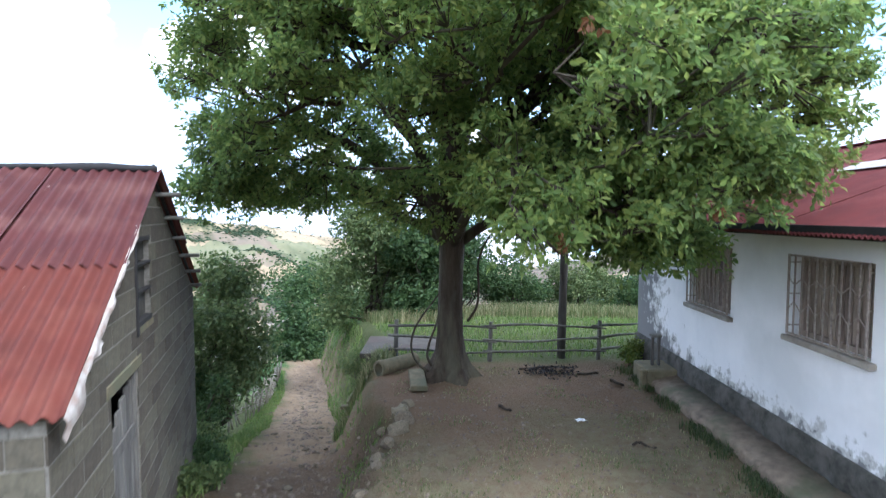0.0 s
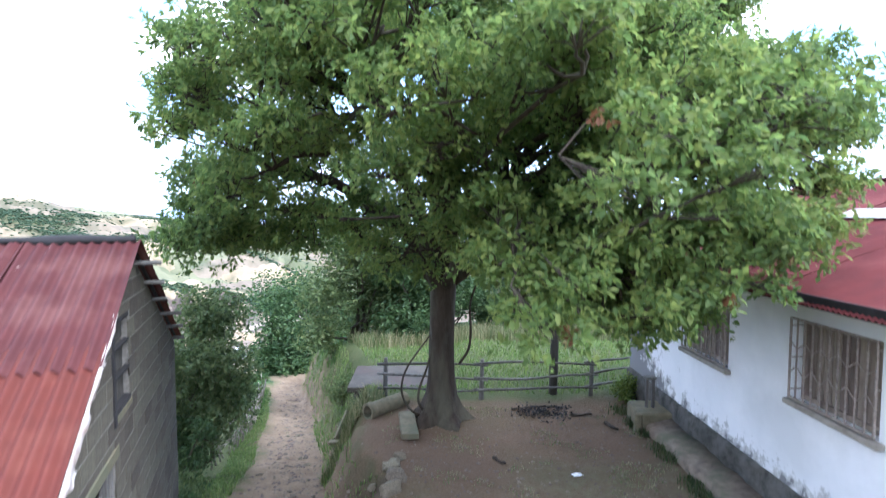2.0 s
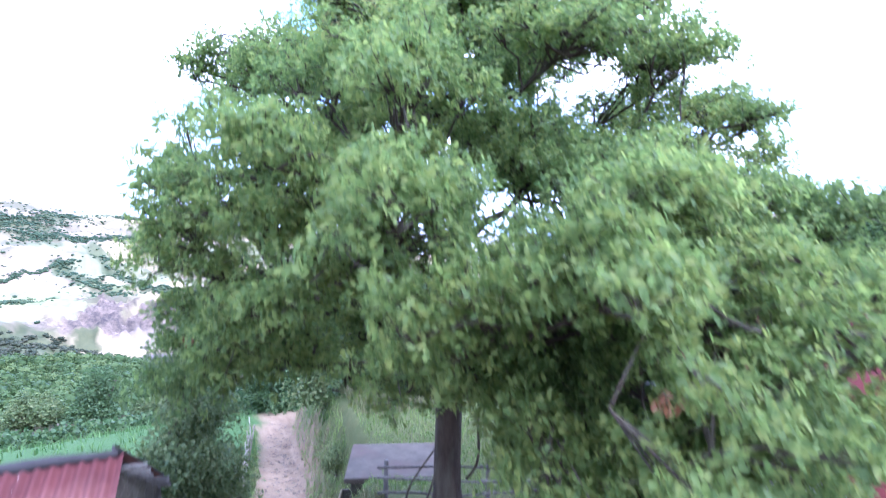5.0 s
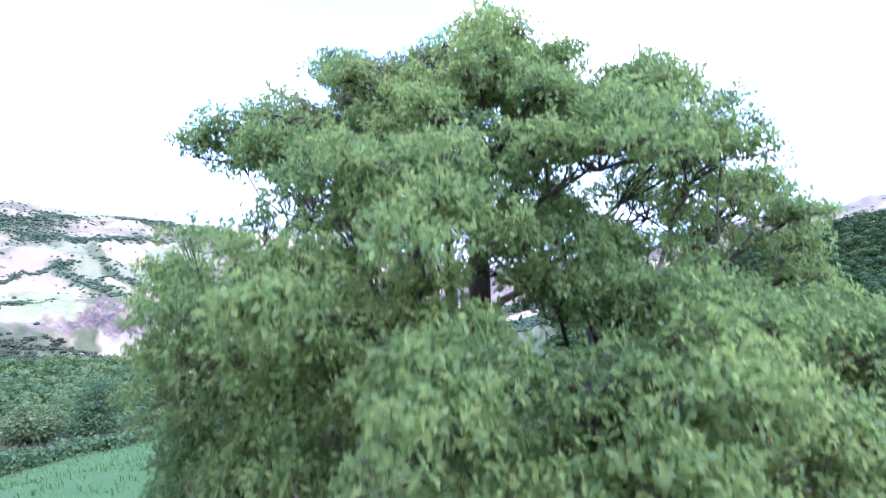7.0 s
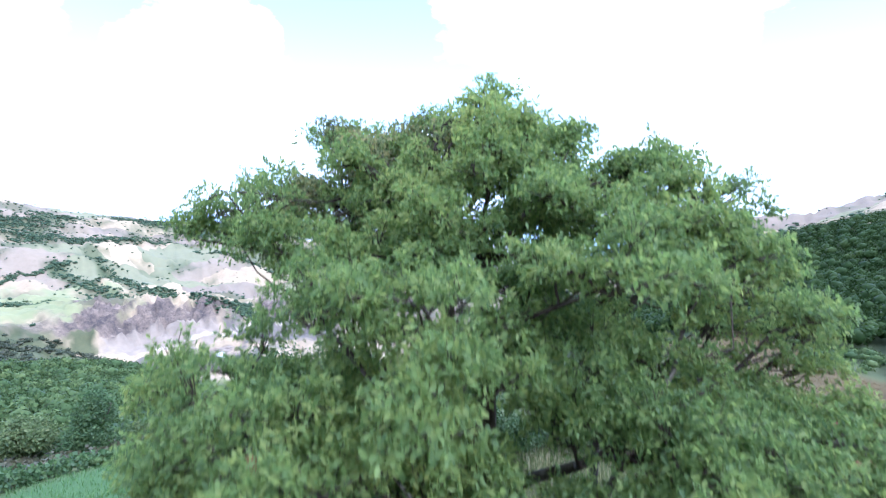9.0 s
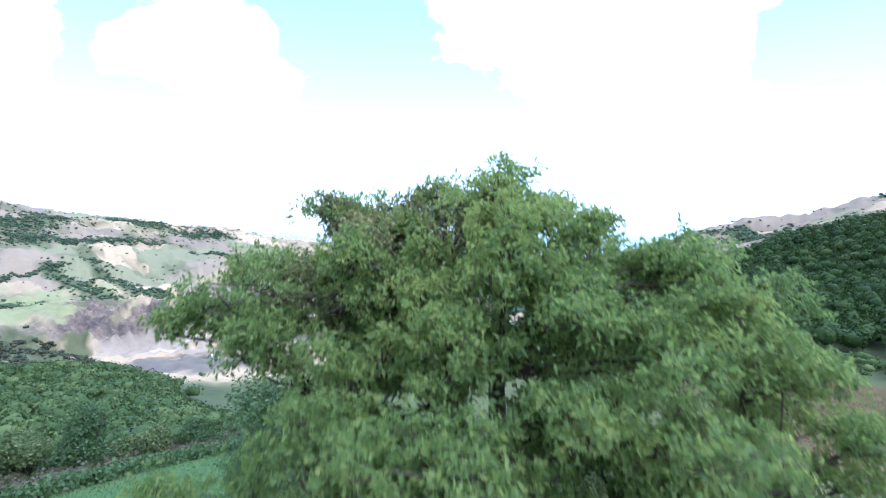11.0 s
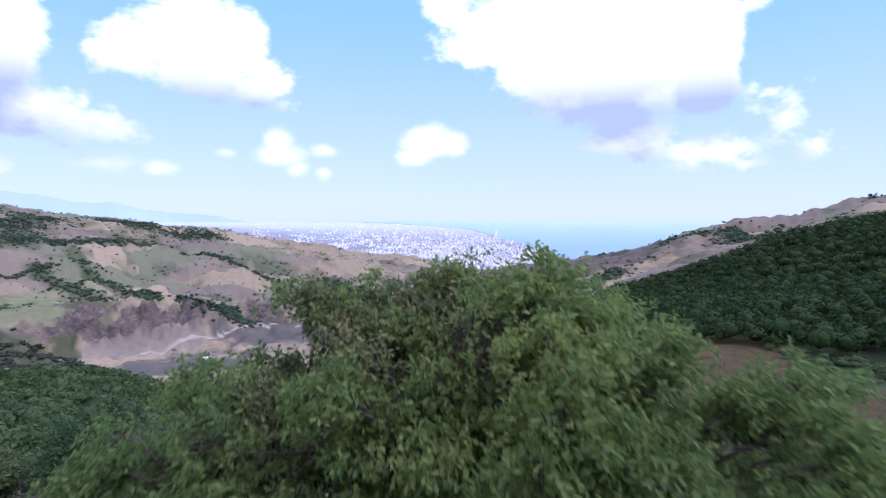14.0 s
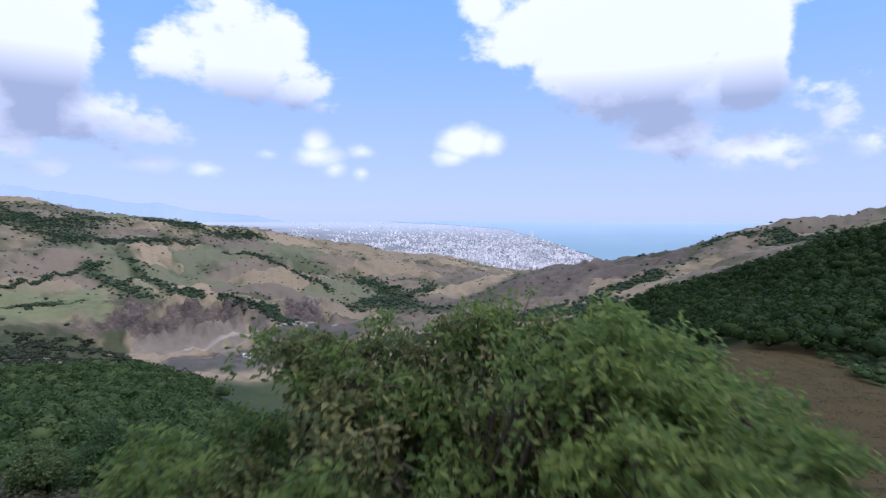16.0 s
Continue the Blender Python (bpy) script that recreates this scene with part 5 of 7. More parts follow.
def build_house():
    house = thing("house", Matrix.Identity(4), "white limewashed cottage with barred windows and a dark red metal roof", "house")

    def L(ob):
        ob.matrix_basis = HOUSE @ ob.matrix_basis
        return ob

    wall = L(cut_wall("front_wall", [(H0, 0.58), (H1, 0.58), (H1, H_TOP), (H0, H_TOP)], [WIN_A, WIN_B], 0.0, 0.35, PEELING, house))
    wall["label"] = "white plaster, flaking along its foot"
    L(boxed("end_wall", (H1 - 0.35, 0.352, 0.0), (H1, H_DEEP, H_TOP), PLASTER, house, 0.01))
    L(boxed("end_wall", (H0, 0.352, 0.0), (H0 + 0.35, H_DEEP, H_TOP), PLASTER, house, 0.01))
    L(boxed("back_wall", (H0, H_DEEP, 0.0), (H1, H_DEEP + 0.35, H_TOP), PLASTER, house, 0.01))
    # uneven stone plinth
    rng = np.random.RandomState(5)
    n = 90
    u = np.linspace(H0, H1, n)
    prof = [(0.02, 0.60), (-0.035, 0.57), (-0.055, 0.42), (-0.06, 0.2), (-0.07, -0.2), (0.2, -0.2), (0.2, 0.57)]
    v = []
    for q, (w, z) in enumerate(prof):
        jit = 0.035 * fnoise(u, u * 0 + q, 0.8, 6.0 + q) + 0.012 * rng.normal(size=n)
        v.append(np.stack([u, w + jit * (q in (1, 2, 3)), z + 0.6 * jit * (q in (1, 2))], -1))
    v = np.stack(v, 1).reshape(-1, 3)
    i, j = np.meshgrid(np.arange(n - 1), np.arange(len(prof)), indexing="ij")
    k = (j + 1) % len(prof)
    m = len(prof)
    f = np.stack([i * m + j, i * m + k, (i + 1) * m + k, (i + 1) * m + j], -1).reshape(-1, 4)
    ob = link_mesh("plinth", v, f, PLINTH, None, "dark damp-stained stone plinth")
    ob.parent = house
    L(ob)
    for (u0, u1, z0, z1) in (WIN_A, WIN_B):
        win = L(boxed("window", (u0 + 0.01, 0.16, z0 + 0.01), (u1 - 0.01, 0.18, z1 - 0.01), BOARD, house, 0.0, "boarded window behind an iron grille"))
        inv = Matrix.Identity(4)
        kids = []
        nb = 9
        for k in range(nb):
            w = (u1 - u0 - 0.16) / nb
            kids.append(boxed("shutter_board", (u0 + 0.08 + k * w + 0.006, 0.135, z0 + 0.07), (u0 + 0.08 + (k + 1) * w - 0.006, 0.157, z1 - 0.07), BOARD, win, 0.004))
        for lo, hi in (((u0, 0.10, z0), (u0 + 0.07, 0.156, z1)), ((u1 - 0.07, 0.10, z0), (u1, 0.156, z1)), ((u0 + 0.07, 0.10, z1 - 0.07), (u1 - 0.07, 0.156, z1)), ((u0 + 0.07, 0.10, z0), (u1 - 0.07, 0.156, z0 + 0.07))):
            kids.append(boxed("window_frame", lo, hi, BOARD, win, 0.005))
        kids.append(boxed("sill", (u0 - 0.08, -0.09, z0 - 0.075), (u1 + 0.08, 0.16, z0 - 0.004), SILL, win, 0.012))
        # grille standing proud of the wall
        g0, g1, h0, h1 = u0 - 0.01, u1 + 0.01, z0 + 0.02, z1 + 0.01
        for lo, hi in (((g0, -0.07, h0), (g0 + 0.022, -0.045, h1)), ((g1 - 0.022, -0.07, h0), (g1, -0.045, h1)), ((g0, -0.07, h1 - 0.022), (g1, -0.045, h1)), ((g0, -0.07, h0), (g1, -0.045, h0 + 0.022))):
            kids.append(boxed("grille_frame", lo, hi, IRON, win, 0.003))
        for k in range(1, 10):
            x = g0 + (g1 - g0) * k / 10
            kids.append(boxed("grille_bar", (x - 0.008, -0.066, h0), (x + 0.008, -0.05, h1), IRON, win, 0.0))
        for s in range(5):
            xa, xb = g0 + (g1 - g0) * (2 * s) / 10, g0 + (g1 - g0) * (2 * s + 2) / 10
            zc = h0 + 0.3 * (h1 - h0)
            zd = h0 + 0.62 * (h1 - h0)
            for (pa, pb) in (((xa, zc), ((xa + xb) / 2, zc + 0.12)), (((xa + xb) / 2, zc + 0.12), (xb, zc)), ((xa, zd + 0.1), ((xa + xb) / 2, zd)), (((xa + xb) / 2, zd), (xb, zd + 0.1))):
                vt, ft = tube([(pa[0], -0.058, pa[1]), (pb[0], -0.058, pb[1])], 0.008, 4)
                kb = link_mesh("grille_scroll", vt, ft, IRON)
                kb.parent = win
                kids.append(kb)
        for z in (h0 + 0.1, h0 + 0.5, h0 + 0.9):
            for x in (g0 + 0.005, g1 - 0.02):
                kids.append(boxed("grille_stay", (x, -0.07, z), (x + 0.014, 0.1, z + 0.014), IRON, win, 0.0))
    # roof
    rise, half = 0.36, H_DEEP / 2 + 0.17
    ang = math.atan(rise)
    run = (half + 0.42) / math.cos(ang)
    ridge_z = H_TOP + 0.12 + rise * half
    for side in (0, 1):
        roof = new("roof_slope")
        roof.parent = house
        nsh = 13
        for k in range(nsh):
            v, f = corrugated(1.03, run, 0.076, 0.011)
            u0 = H0 - 0.35 + k * 0.988
            d = run - v[:, 1]
            w = half - d * math.cos(ang) if side == 0 else half + d * math.cos(ang)
            p = np.stack([u0 + v[:, 0], w, ridge_z - d * math.sin(ang) + v[:, 2] + 0.004 * (k % 2)], -1)
            ob = link_mesh("roof_sheet", p, f[:, ::-1] if side == 0 else f, REDROOF, None, smooth=True)
            ob.parent = roof
        L(roof)
    L(boxed("ridge_cap", (H0 - 0.38, half - 0.12, ridge_z + 0.0), (H1 + 0.38, half + 0.12, ridge_z + 0.04), REDROOF, house, 0.015))
    sheet = boxed("loose_sheet", (-0.75, -0.22, 0.0), (0.75, 0.22, 0.012), PEEL, house, 0.003, "pale loose metal sheet on the roof")
    sheet.matrix_basis = HOUSE @ Matrix.Translation((8.6, 2.3, ridge_z - (half - 2.3) * rise + 0.03)) @ Euler((ang, 0, 0)).to_matrix().to_4x4()
    L(boxed("fascia", (H0 - 0.3, -0.36, H_TOP - 0.06), (H1 + 0.3, -0.33, H_TOP + 0.08), FASCIA, house, 0.004))
    L(boxed("soffit", (H0 - 0.3, -0.33, H_TOP + 0.005), (H1 + 0.3, 0.2, H_TOP + 0.03), FASCIA, house, 0.0))
    gab = L(cut_wall("gable", [(0.0, H_TOP), (2 * half, H_TOP), (half, ridge_z - 0.07)], [], 0.0, 0.2, PLASTER, house))
    gab.matrix_basis = HOUSE @ Matrix.Translation((H1 - 0.2, 0, 0)) @ Matrix(((0, 1, 0, 0), (1, 0, 0, 0), (0, 0, 1, 0), (0, 0, 0, 1)))
    return house


build_house()


# ---------------------------------------------------------------- planting
def blades(x, y, z, size, width, lean, rng):
    """Upright grass blades, each one narrow folded strip."""
    n = len(x)
    a = rng.uniform(0, 2 * np.pi, n)
    tilt = np.stack([np.cos(a + 1.3), np.sin(a + 1.3), 0 * a], -1) * (lean * rng.uniform(0.2, 1.4, n))[:, None]
    side = np.stack([np.cos(a), np.sin(a), 0 * a], -1) * (width * rng.uniform(0.6, 1.3, n))[:, None]
    s = (size * rng.uniform(0.5, 1.25, n))[:, None]
    base = np.stack([x, y, z], -1)
    up = np.array([0, 0, 1.0])
    v = np.stack([base - side, base + side, base + s * 0.6 * (up + 0.35 * tilt) + side * 0.7, base + s * (up * 0.95 + tilt), base + s * 0.6 * (up + 0.35 * tilt) - side * 0.7], 1).reshape(-1, 3)
    k = np.arange(n)[:, None] * 5
    return v, k + [0, 1, 2, 3, 4]


def bush(name, base, radius, tall, leaves, mat, label, category="bush", size=0.10, seed=1, lobes=9, stems=7, gap=0.5, group="", foot=0.14):
    """A shrub: stems from the ground and leaf masses of uneven size round them."""
    rng = np.random.RandomState(seed)
    bx, by = base
    bz = ground_at(bx, by)
    root = thing(name, pose(bx, by, bz), label, category, group)
    cs = []
    for k in range(lobes):
        a = rng.uniform(0, 2 * np.pi)
        q = np.sqrt(rng.uniform(0.05, 1.0))
        h = rng.uniform(foot, 1.0) * (1 - 0.45 * q * q * (1 - foot))
        cs.append((bx + radius * 0.72 * q * np.cos(a), by + radius * 0.72 * q * np.sin(a), bz + tall * h, radius * rng.uniform(0.28, 0.45)))
    for k, c in enumerate(cs[:stems]):
        p = bend((bx + 0.1 * rng.normal(), by + 0.1 * rng.normal(), bz - 0.1), c[:3], rng, sag=0.1, wild=0.08, n=6)
        v, f = tube(p, np.linspace(0.04, 0.012, 6) * (tall / 2.5), 5)
        link_mesh("stem", v, f, BARK, root, smooth=True)
    w = np.array([c[3] for c in cs])
    pick = rng.choice(len(cs), leaves // 4, p=w / w.sum())
    d = rng.normal(size=(len(pick), 3))
    d /= np.linalg.norm(d, axis=1)[:, None]
    cc = np.array([c[:3] for c in cs])[pick] + d * (w[pick] * rng.uniform(gap, 1.15, len(pick)))[:, None] * [1, 1, 0.85]
    cc[:, 2] = np.maximum(cc[:, 2], bz + 0.05)
    v, f = leaf_cloud(cc, (d + [0, 0, 0.4]) / np.linalg.norm(d + [0, 0, 0.4], axis=1)[:, None], 4, size, size, rng)
    link_mesh("foliage", v, f, mat, root)
    return root


DARKLEAF = leaf_material("bramble_leaf", (0.038, 0.075, 0.026), (0.068, 0.12, 0.04), (0.12, 0.17, 0.055), through=0.45)
FERN = leaf_material("fern_leaf", (0.10, 0.15, 0.03), (0.16, 0.21, 0.04), (0.24, 0.25, 0.06))
BRACKEN = leaf_material("bracken", (0.05, 0.055, 0.025), (0.085, 0.075, 0.04), (0.085, 0.10, 0.04))


HEDGE_AZ, HEDGE_R = (-52, -40, -23, -4), (58, 62, 78, 88)


def polar(n, r0, r1, a0, a1, rng):
    r = np.sqrt(rng.uniform(r0 * r0, r1 * r1, n))
    a = np.radians(rng.uniform(a0, a1, n))
    return r * np.sin(a), r * np.cos(a), r, np.degrees(a)


def build_planting():
    bush("shrub", (-6.2, 12.6), 1.8, 4.9, 20000, SCRUB, "thin-leaved green shrub with gaps beside the shed", "shrub", 0.12, 11, 18, gap=0.25, foot=0.34)
    bush("shrub", (-5.55, 10.9), 0.75, 2.3, 3600, DARKLEAF, "dark bramble shrub against the shed corner", "shrub", 0.09, 12)
    bush("thicket", (-4.0, 23.6), 3.1, 5.4, 24000, SCRUB, "dense olive-green thicket beyond the path", "shrub", 0.19, 13, 18, gap=0.2, group="thicket by the path")
    bush("thicket", (-0.9, 22.5), 2.6, 4.6, 22000, DARKLEAF, "dense dark green thicket beyond the yard wall", "shrub", 0.19, 14, 18, gap=0.2, group="thicket by the path")
    bush("thicket", (-9.6, 36.5), 4.6, 7.0, 24000, DARKLEAF, "tall dark green thicket at the end of the path", "shrub", 0.26, 16, 20, gap=0.2, group="thicket by the path")
    bush("thicket", (-8.6, 17.8), 1.5, 3.0, 6500, SCRUB, "low olive-green thicket beyond the path", "shrub", 0.12, 15, 10, group="thicket by the path")
    for k, (x, y, r, h) in enumerate(((2.2, 24.5, 2.0, 2.6), (5.2, 25.0, 2.0, 2.3), (8.0, 25.5, 2.1, 2.2), (11.0, 25.0, 2.2, 2.4), (-0.2, 25.5, 1.8, 2.7))):
        bush("hedge_bush", (x, y), r, h, 8200, (DARKLEAF, SCRUB)[k % 2], "broad green bush in the hedge behind the meadow", "bush", 0.15, 20 + k, 12, gap=0.3, group="meadow hedge")
    for k, (x, y, r, h) in enumerate(((-58, 78, 4.5, 7.0), (-50, 80, 5.5, 9.0), (-43, 83, 4.0, 6.5), (-36.5, 87, 3.6, 5.0))):
        bush("field_tree", (x, y), r, h, 9000, (SCRUB, DARKLEAF)[k % 2], "broad dark green tree below the field hedge", "tree", 0.5, 60 + k, 14, 6, gap=0.35, group="trees below the field")
    bush("fern_clump", (3.8, 11.95), 0.4, 0.45, 1000, FERN, "yellow-green fern clump by the house corner", "fern", 0.09, 31, 8, 4)
    for k, (x, y, r, h) in enumerate(((-5.0, 9.9, 0.5, 0.6), (-4.3, 8.6, 0.45, 0.5), (-3.7, 7.2, 0.35, 0.35), (-6.4, 12.6, 0.6, 0.7), (-3.5, 17.6, 0.7, 0.9))):
        bush("weed_clump", (x, y), r, h, 1700, (SCRUB, DARKLEAF)[k % 2], "rank green weeds beside the path", "weeds", 0.08, 40 + k, 9, 4, group="weeds along the path")
    rng = np.random.RandomState(77)
    # meadow behind the fence, with dry stalks at its far side
    n = 30000
    x, y = rng.uniform(-4.5, 12, n), rng.uniform(12.4, 24.0, n)
    keep = (x > np.interp(y, EDGE_Y, EDGE_X)) & ~((x > 3.6) & (y < 13.2)) & ~((x < -0.3) & (y > 13.6) & (y < 15.7))
    x, y = x[keep], y[keep]
    tall = y > 19.0 + 1.2 * fnoise(x, y, 3, 5.0)
    v, f = blades(x[tall], y[tall], height(x[tall], y[tall]) - 0.02, 0.5, 0.012, 0.5, rng)
    tagged(link_mesh("dry_grass", v, f, STRAW), "tall dry seeding grass at the meadow's edge", "grass", kind="stuff")
    x, y = x[~tall], y[~tall]
    v, f = blades(x, y, height(x, y) - 0.02, 0.14, 0.013, 0.7, rng)
    tagged(link_mesh("meadow_grass", v, f, MEADOW), "short rough meadow grass behind the fence", "grass", kind="stuff")
    x, y, r, a = polar(17000, 21, 84, -52, -6, rng)
    keep = (fnoise(x, y, 4.0, 41.0, 4) > -0.45) & (r < np.interp(a, HEDGE_AZ, HEDGE_R)) & ((np.abs(x - np.interp(y, PATH_Y, PATH_X)) > 1.3) | (y > 33))
    x, y = x[keep], y[keep]
    v, f = blades(x, y, height(x, y) - 0.03, 0.42, 0.03, 0.8, rng)
    tagged(link_mesh("field_grass", v, f, FIELDGRASS), "rank green grass on the slope below the yard", "grass", kind="stuff")
    x, y, r, a = polar(20000, 95, 275, 22, 41, rng)
    keep = (fnoise(x, y, 14, 42.0, 4) > -0.2) & (r < np.interp(a, [22, 28, 31, 36, 41], [262, 272, 280, 225, 205]))
    x, y = x[keep], y[keep]
    v, f = blades(x, y, height(x, y) - 0.03, 0.4, 0.07, 0.9, rng)
    tagged(link_mesh("field_stubble", v, f, STUBBLE), "brown dry tussocks on the bare field", "grass", kind="stuff")
    # banks of the path, foot of the walls
    n = 26000
    y = rng.uniform(4, 29, n)
    mid = np.interp(y, PATH_Y, PATH_X)
    x = mid + np.where(rng.uniform(size=n) < 0.5, -rng.uniform(1.15, np.where(y > 10.5, 1.9, 2.4), n), rng.uniform(0.6, 1.9, n))
    edge = np.interp(y, EDGE_Y, EDGE_X)
    wall = -2.6 - 0.3386 * (y - 3.42)
    keep = ((x < edge - 0.05) | (y > 15.8)) & ((x > wall + 0.05) | (y > 9.3))
    tuft = fnoise(x, y, 0.8, 31.0, 4)
    keep &= ~((np.abs(x + 2.8) < 0.35) & (y > 13.0) & (y < 16.0))
    keep &= rng.uniform(size=n) < np.where(x > mid, np.where(y > 9.2, 0.35 + 0.5 * tuft, 0.5 + 0.8 * tuft), np.where(np.abs(x - mid) < 1.2, 0.25 + 0.9 * tuft, 0.9))
    x, y = x[keep], y[keep]
    v, f = blades(x, y, height(x, y) - 0.02, np.where((x > mid[keep]) & (y < 9.5), 0.09, np.where((x < mid[keep]) & (y > 11), 0.10, 0.18)) + 0.10 * smooth(9, 14, y) * (x > mid[keep]), 0.010, 0.9, rng)
    tagged(link_mesh("bank_grass", v, f, MEADOW), "coarse grass on the banks of the path", "grass", kind="stuff")
    n = 3200
    x, y = rng.uniform(-2.75, -1.3, n), rng.uniform(11.2, 12.45, n)
    keep = (fnoise(x, y, 0.7, 61.0, 3) > -0.15) & (x + 0.5 * (y - 11.2) < -1.3 + 0.4 * fnoise(x, y, 0.5, 62.0, 2))
    x, y = x[keep], y[keep]
    v, f = blades(x, y, height(x, y) - 0.02, 0.34, 0.010, 0.6, rng)
    tagged(link_mesh("wall_weeds", v, f, STRAW), "dry pale weeds in front of the yard wall", "weeds", kind="stuff")
    n = 2600
    y = rng.uniform(5.2, 11.5, n)
    x = 3.62 - 0.033 * (y - 8) + rng.normal(size=n) * 0.07 - np.abs(rng.normal(size=n)) * 0.1
    keep = fnoise(y, y * 0, 1.1, 3.0) + 0.25 > 0
    x, y = x[keep], y[keep]
    v, f = blades(x, y, height(x, y) - 0.01, 0.13, 0.008, 0.8, rng)
    tagged(link_mesh("kerb_grass", v, f, GRASS), "tufts of grass along the concrete kerb", "grass", kind="stuff")
    n = 26000
    x, y = rng.uniform(-1.4, 3.6, n), rng.uniform(3, 12, n)
    keep = fnoise(x, y, 1.6, 9.0, 5) > 0.36 - 0.5 * smooth(8.8, 5.8, y - 0.35 * x)
    x, y = x[keep], y[keep]
    v, f = blades(x, y, height(x, y) - 0.008, 0.045, 0.006, 0.9, rng)
    tagged(link_mesh("yard_grass", v, f, STRAW), "sparse short grass on the trodden yard", "grass", kind="stuff")


def blob():
    """A round of triangles: points on a sphere and faces, as one crown's core."""
    bm = bmesh.new()
    bmesh.ops.create_icosphere(bm, subdivisions=1, radius=1.0)
    v = np.array([p.co[:] for p in bm.verts])
    f = np.array([[q.index for q in p.verts] for p in bm.faces])
    bm.free()
    return v, f


def canopy(name, x, y, spread, tall, clumps, size, mat, label, seed, core=0.0, lift=0.55):
    """A wood seen from above: every crown an uneven heap of leaf clumps, round a lumpy core where it is dense."""
    rng = np.random.RandomState(seed)
    z = height(x, y)
    n = len(x)
    grow = rng.uniform(0.6, 1.4, n)
    d = rng.normal(size=(n, clumps, 3))
    d /= np.linalg.norm(d, axis=2)[..., None]
    d[..., 2] = np.abs(d[..., 2]) * 1.0 - 0.25
    at = np.stack([x, y, z + tall * grow * lift], -1)[:, None]
    ext = grow[:, None, None] * np.array([spread, spread, tall * 0.45])
    phase = rng.uniform(0, 6.28, (n, 1, 3))

    def lumpy(u):
        w = u * 3.1 + phase
        return 1 + 0.16 * np.sin(w[..., :1] + 1.7 * np.sin(w[..., 1:2])) + 0.14 * np.sin(1.6 * w[..., 1:2] + w[..., 2:3]) + 0.07 * np.sin(3.3 * w[..., 2:3] + 2 * w[..., :1])

    c = at + d * ext * lumpy(d) * rng.uniform(0.88, 1.12, (n, clumps, 1))
    v, f = leaf_cloud(c.reshape(-1, 3), d.reshape(-1, 3), 1, size, size * 0.3, rng, droop=0.0, width=1.1, flat=0.8, out=0.25, ruffle=0.6)
    if core:
        bv, bf = blob()
        u = np.repeat(bv[None], n, 0)
        cv = at + u * ext * lumpy(u) * core * rng.uniform(0.93, 1.07, (n, len(bv), 1))
        f = np.concatenate([f, (np.arange(n)[:, None, None] * len(bv) + bf[None]).reshape(-1, 3) + len(v)])
        v = np.concatenate([v, cv.reshape(-1, 3)])
    return tagged(link_mesh(name, v, f, mat), label, "wood", kind="stuff")


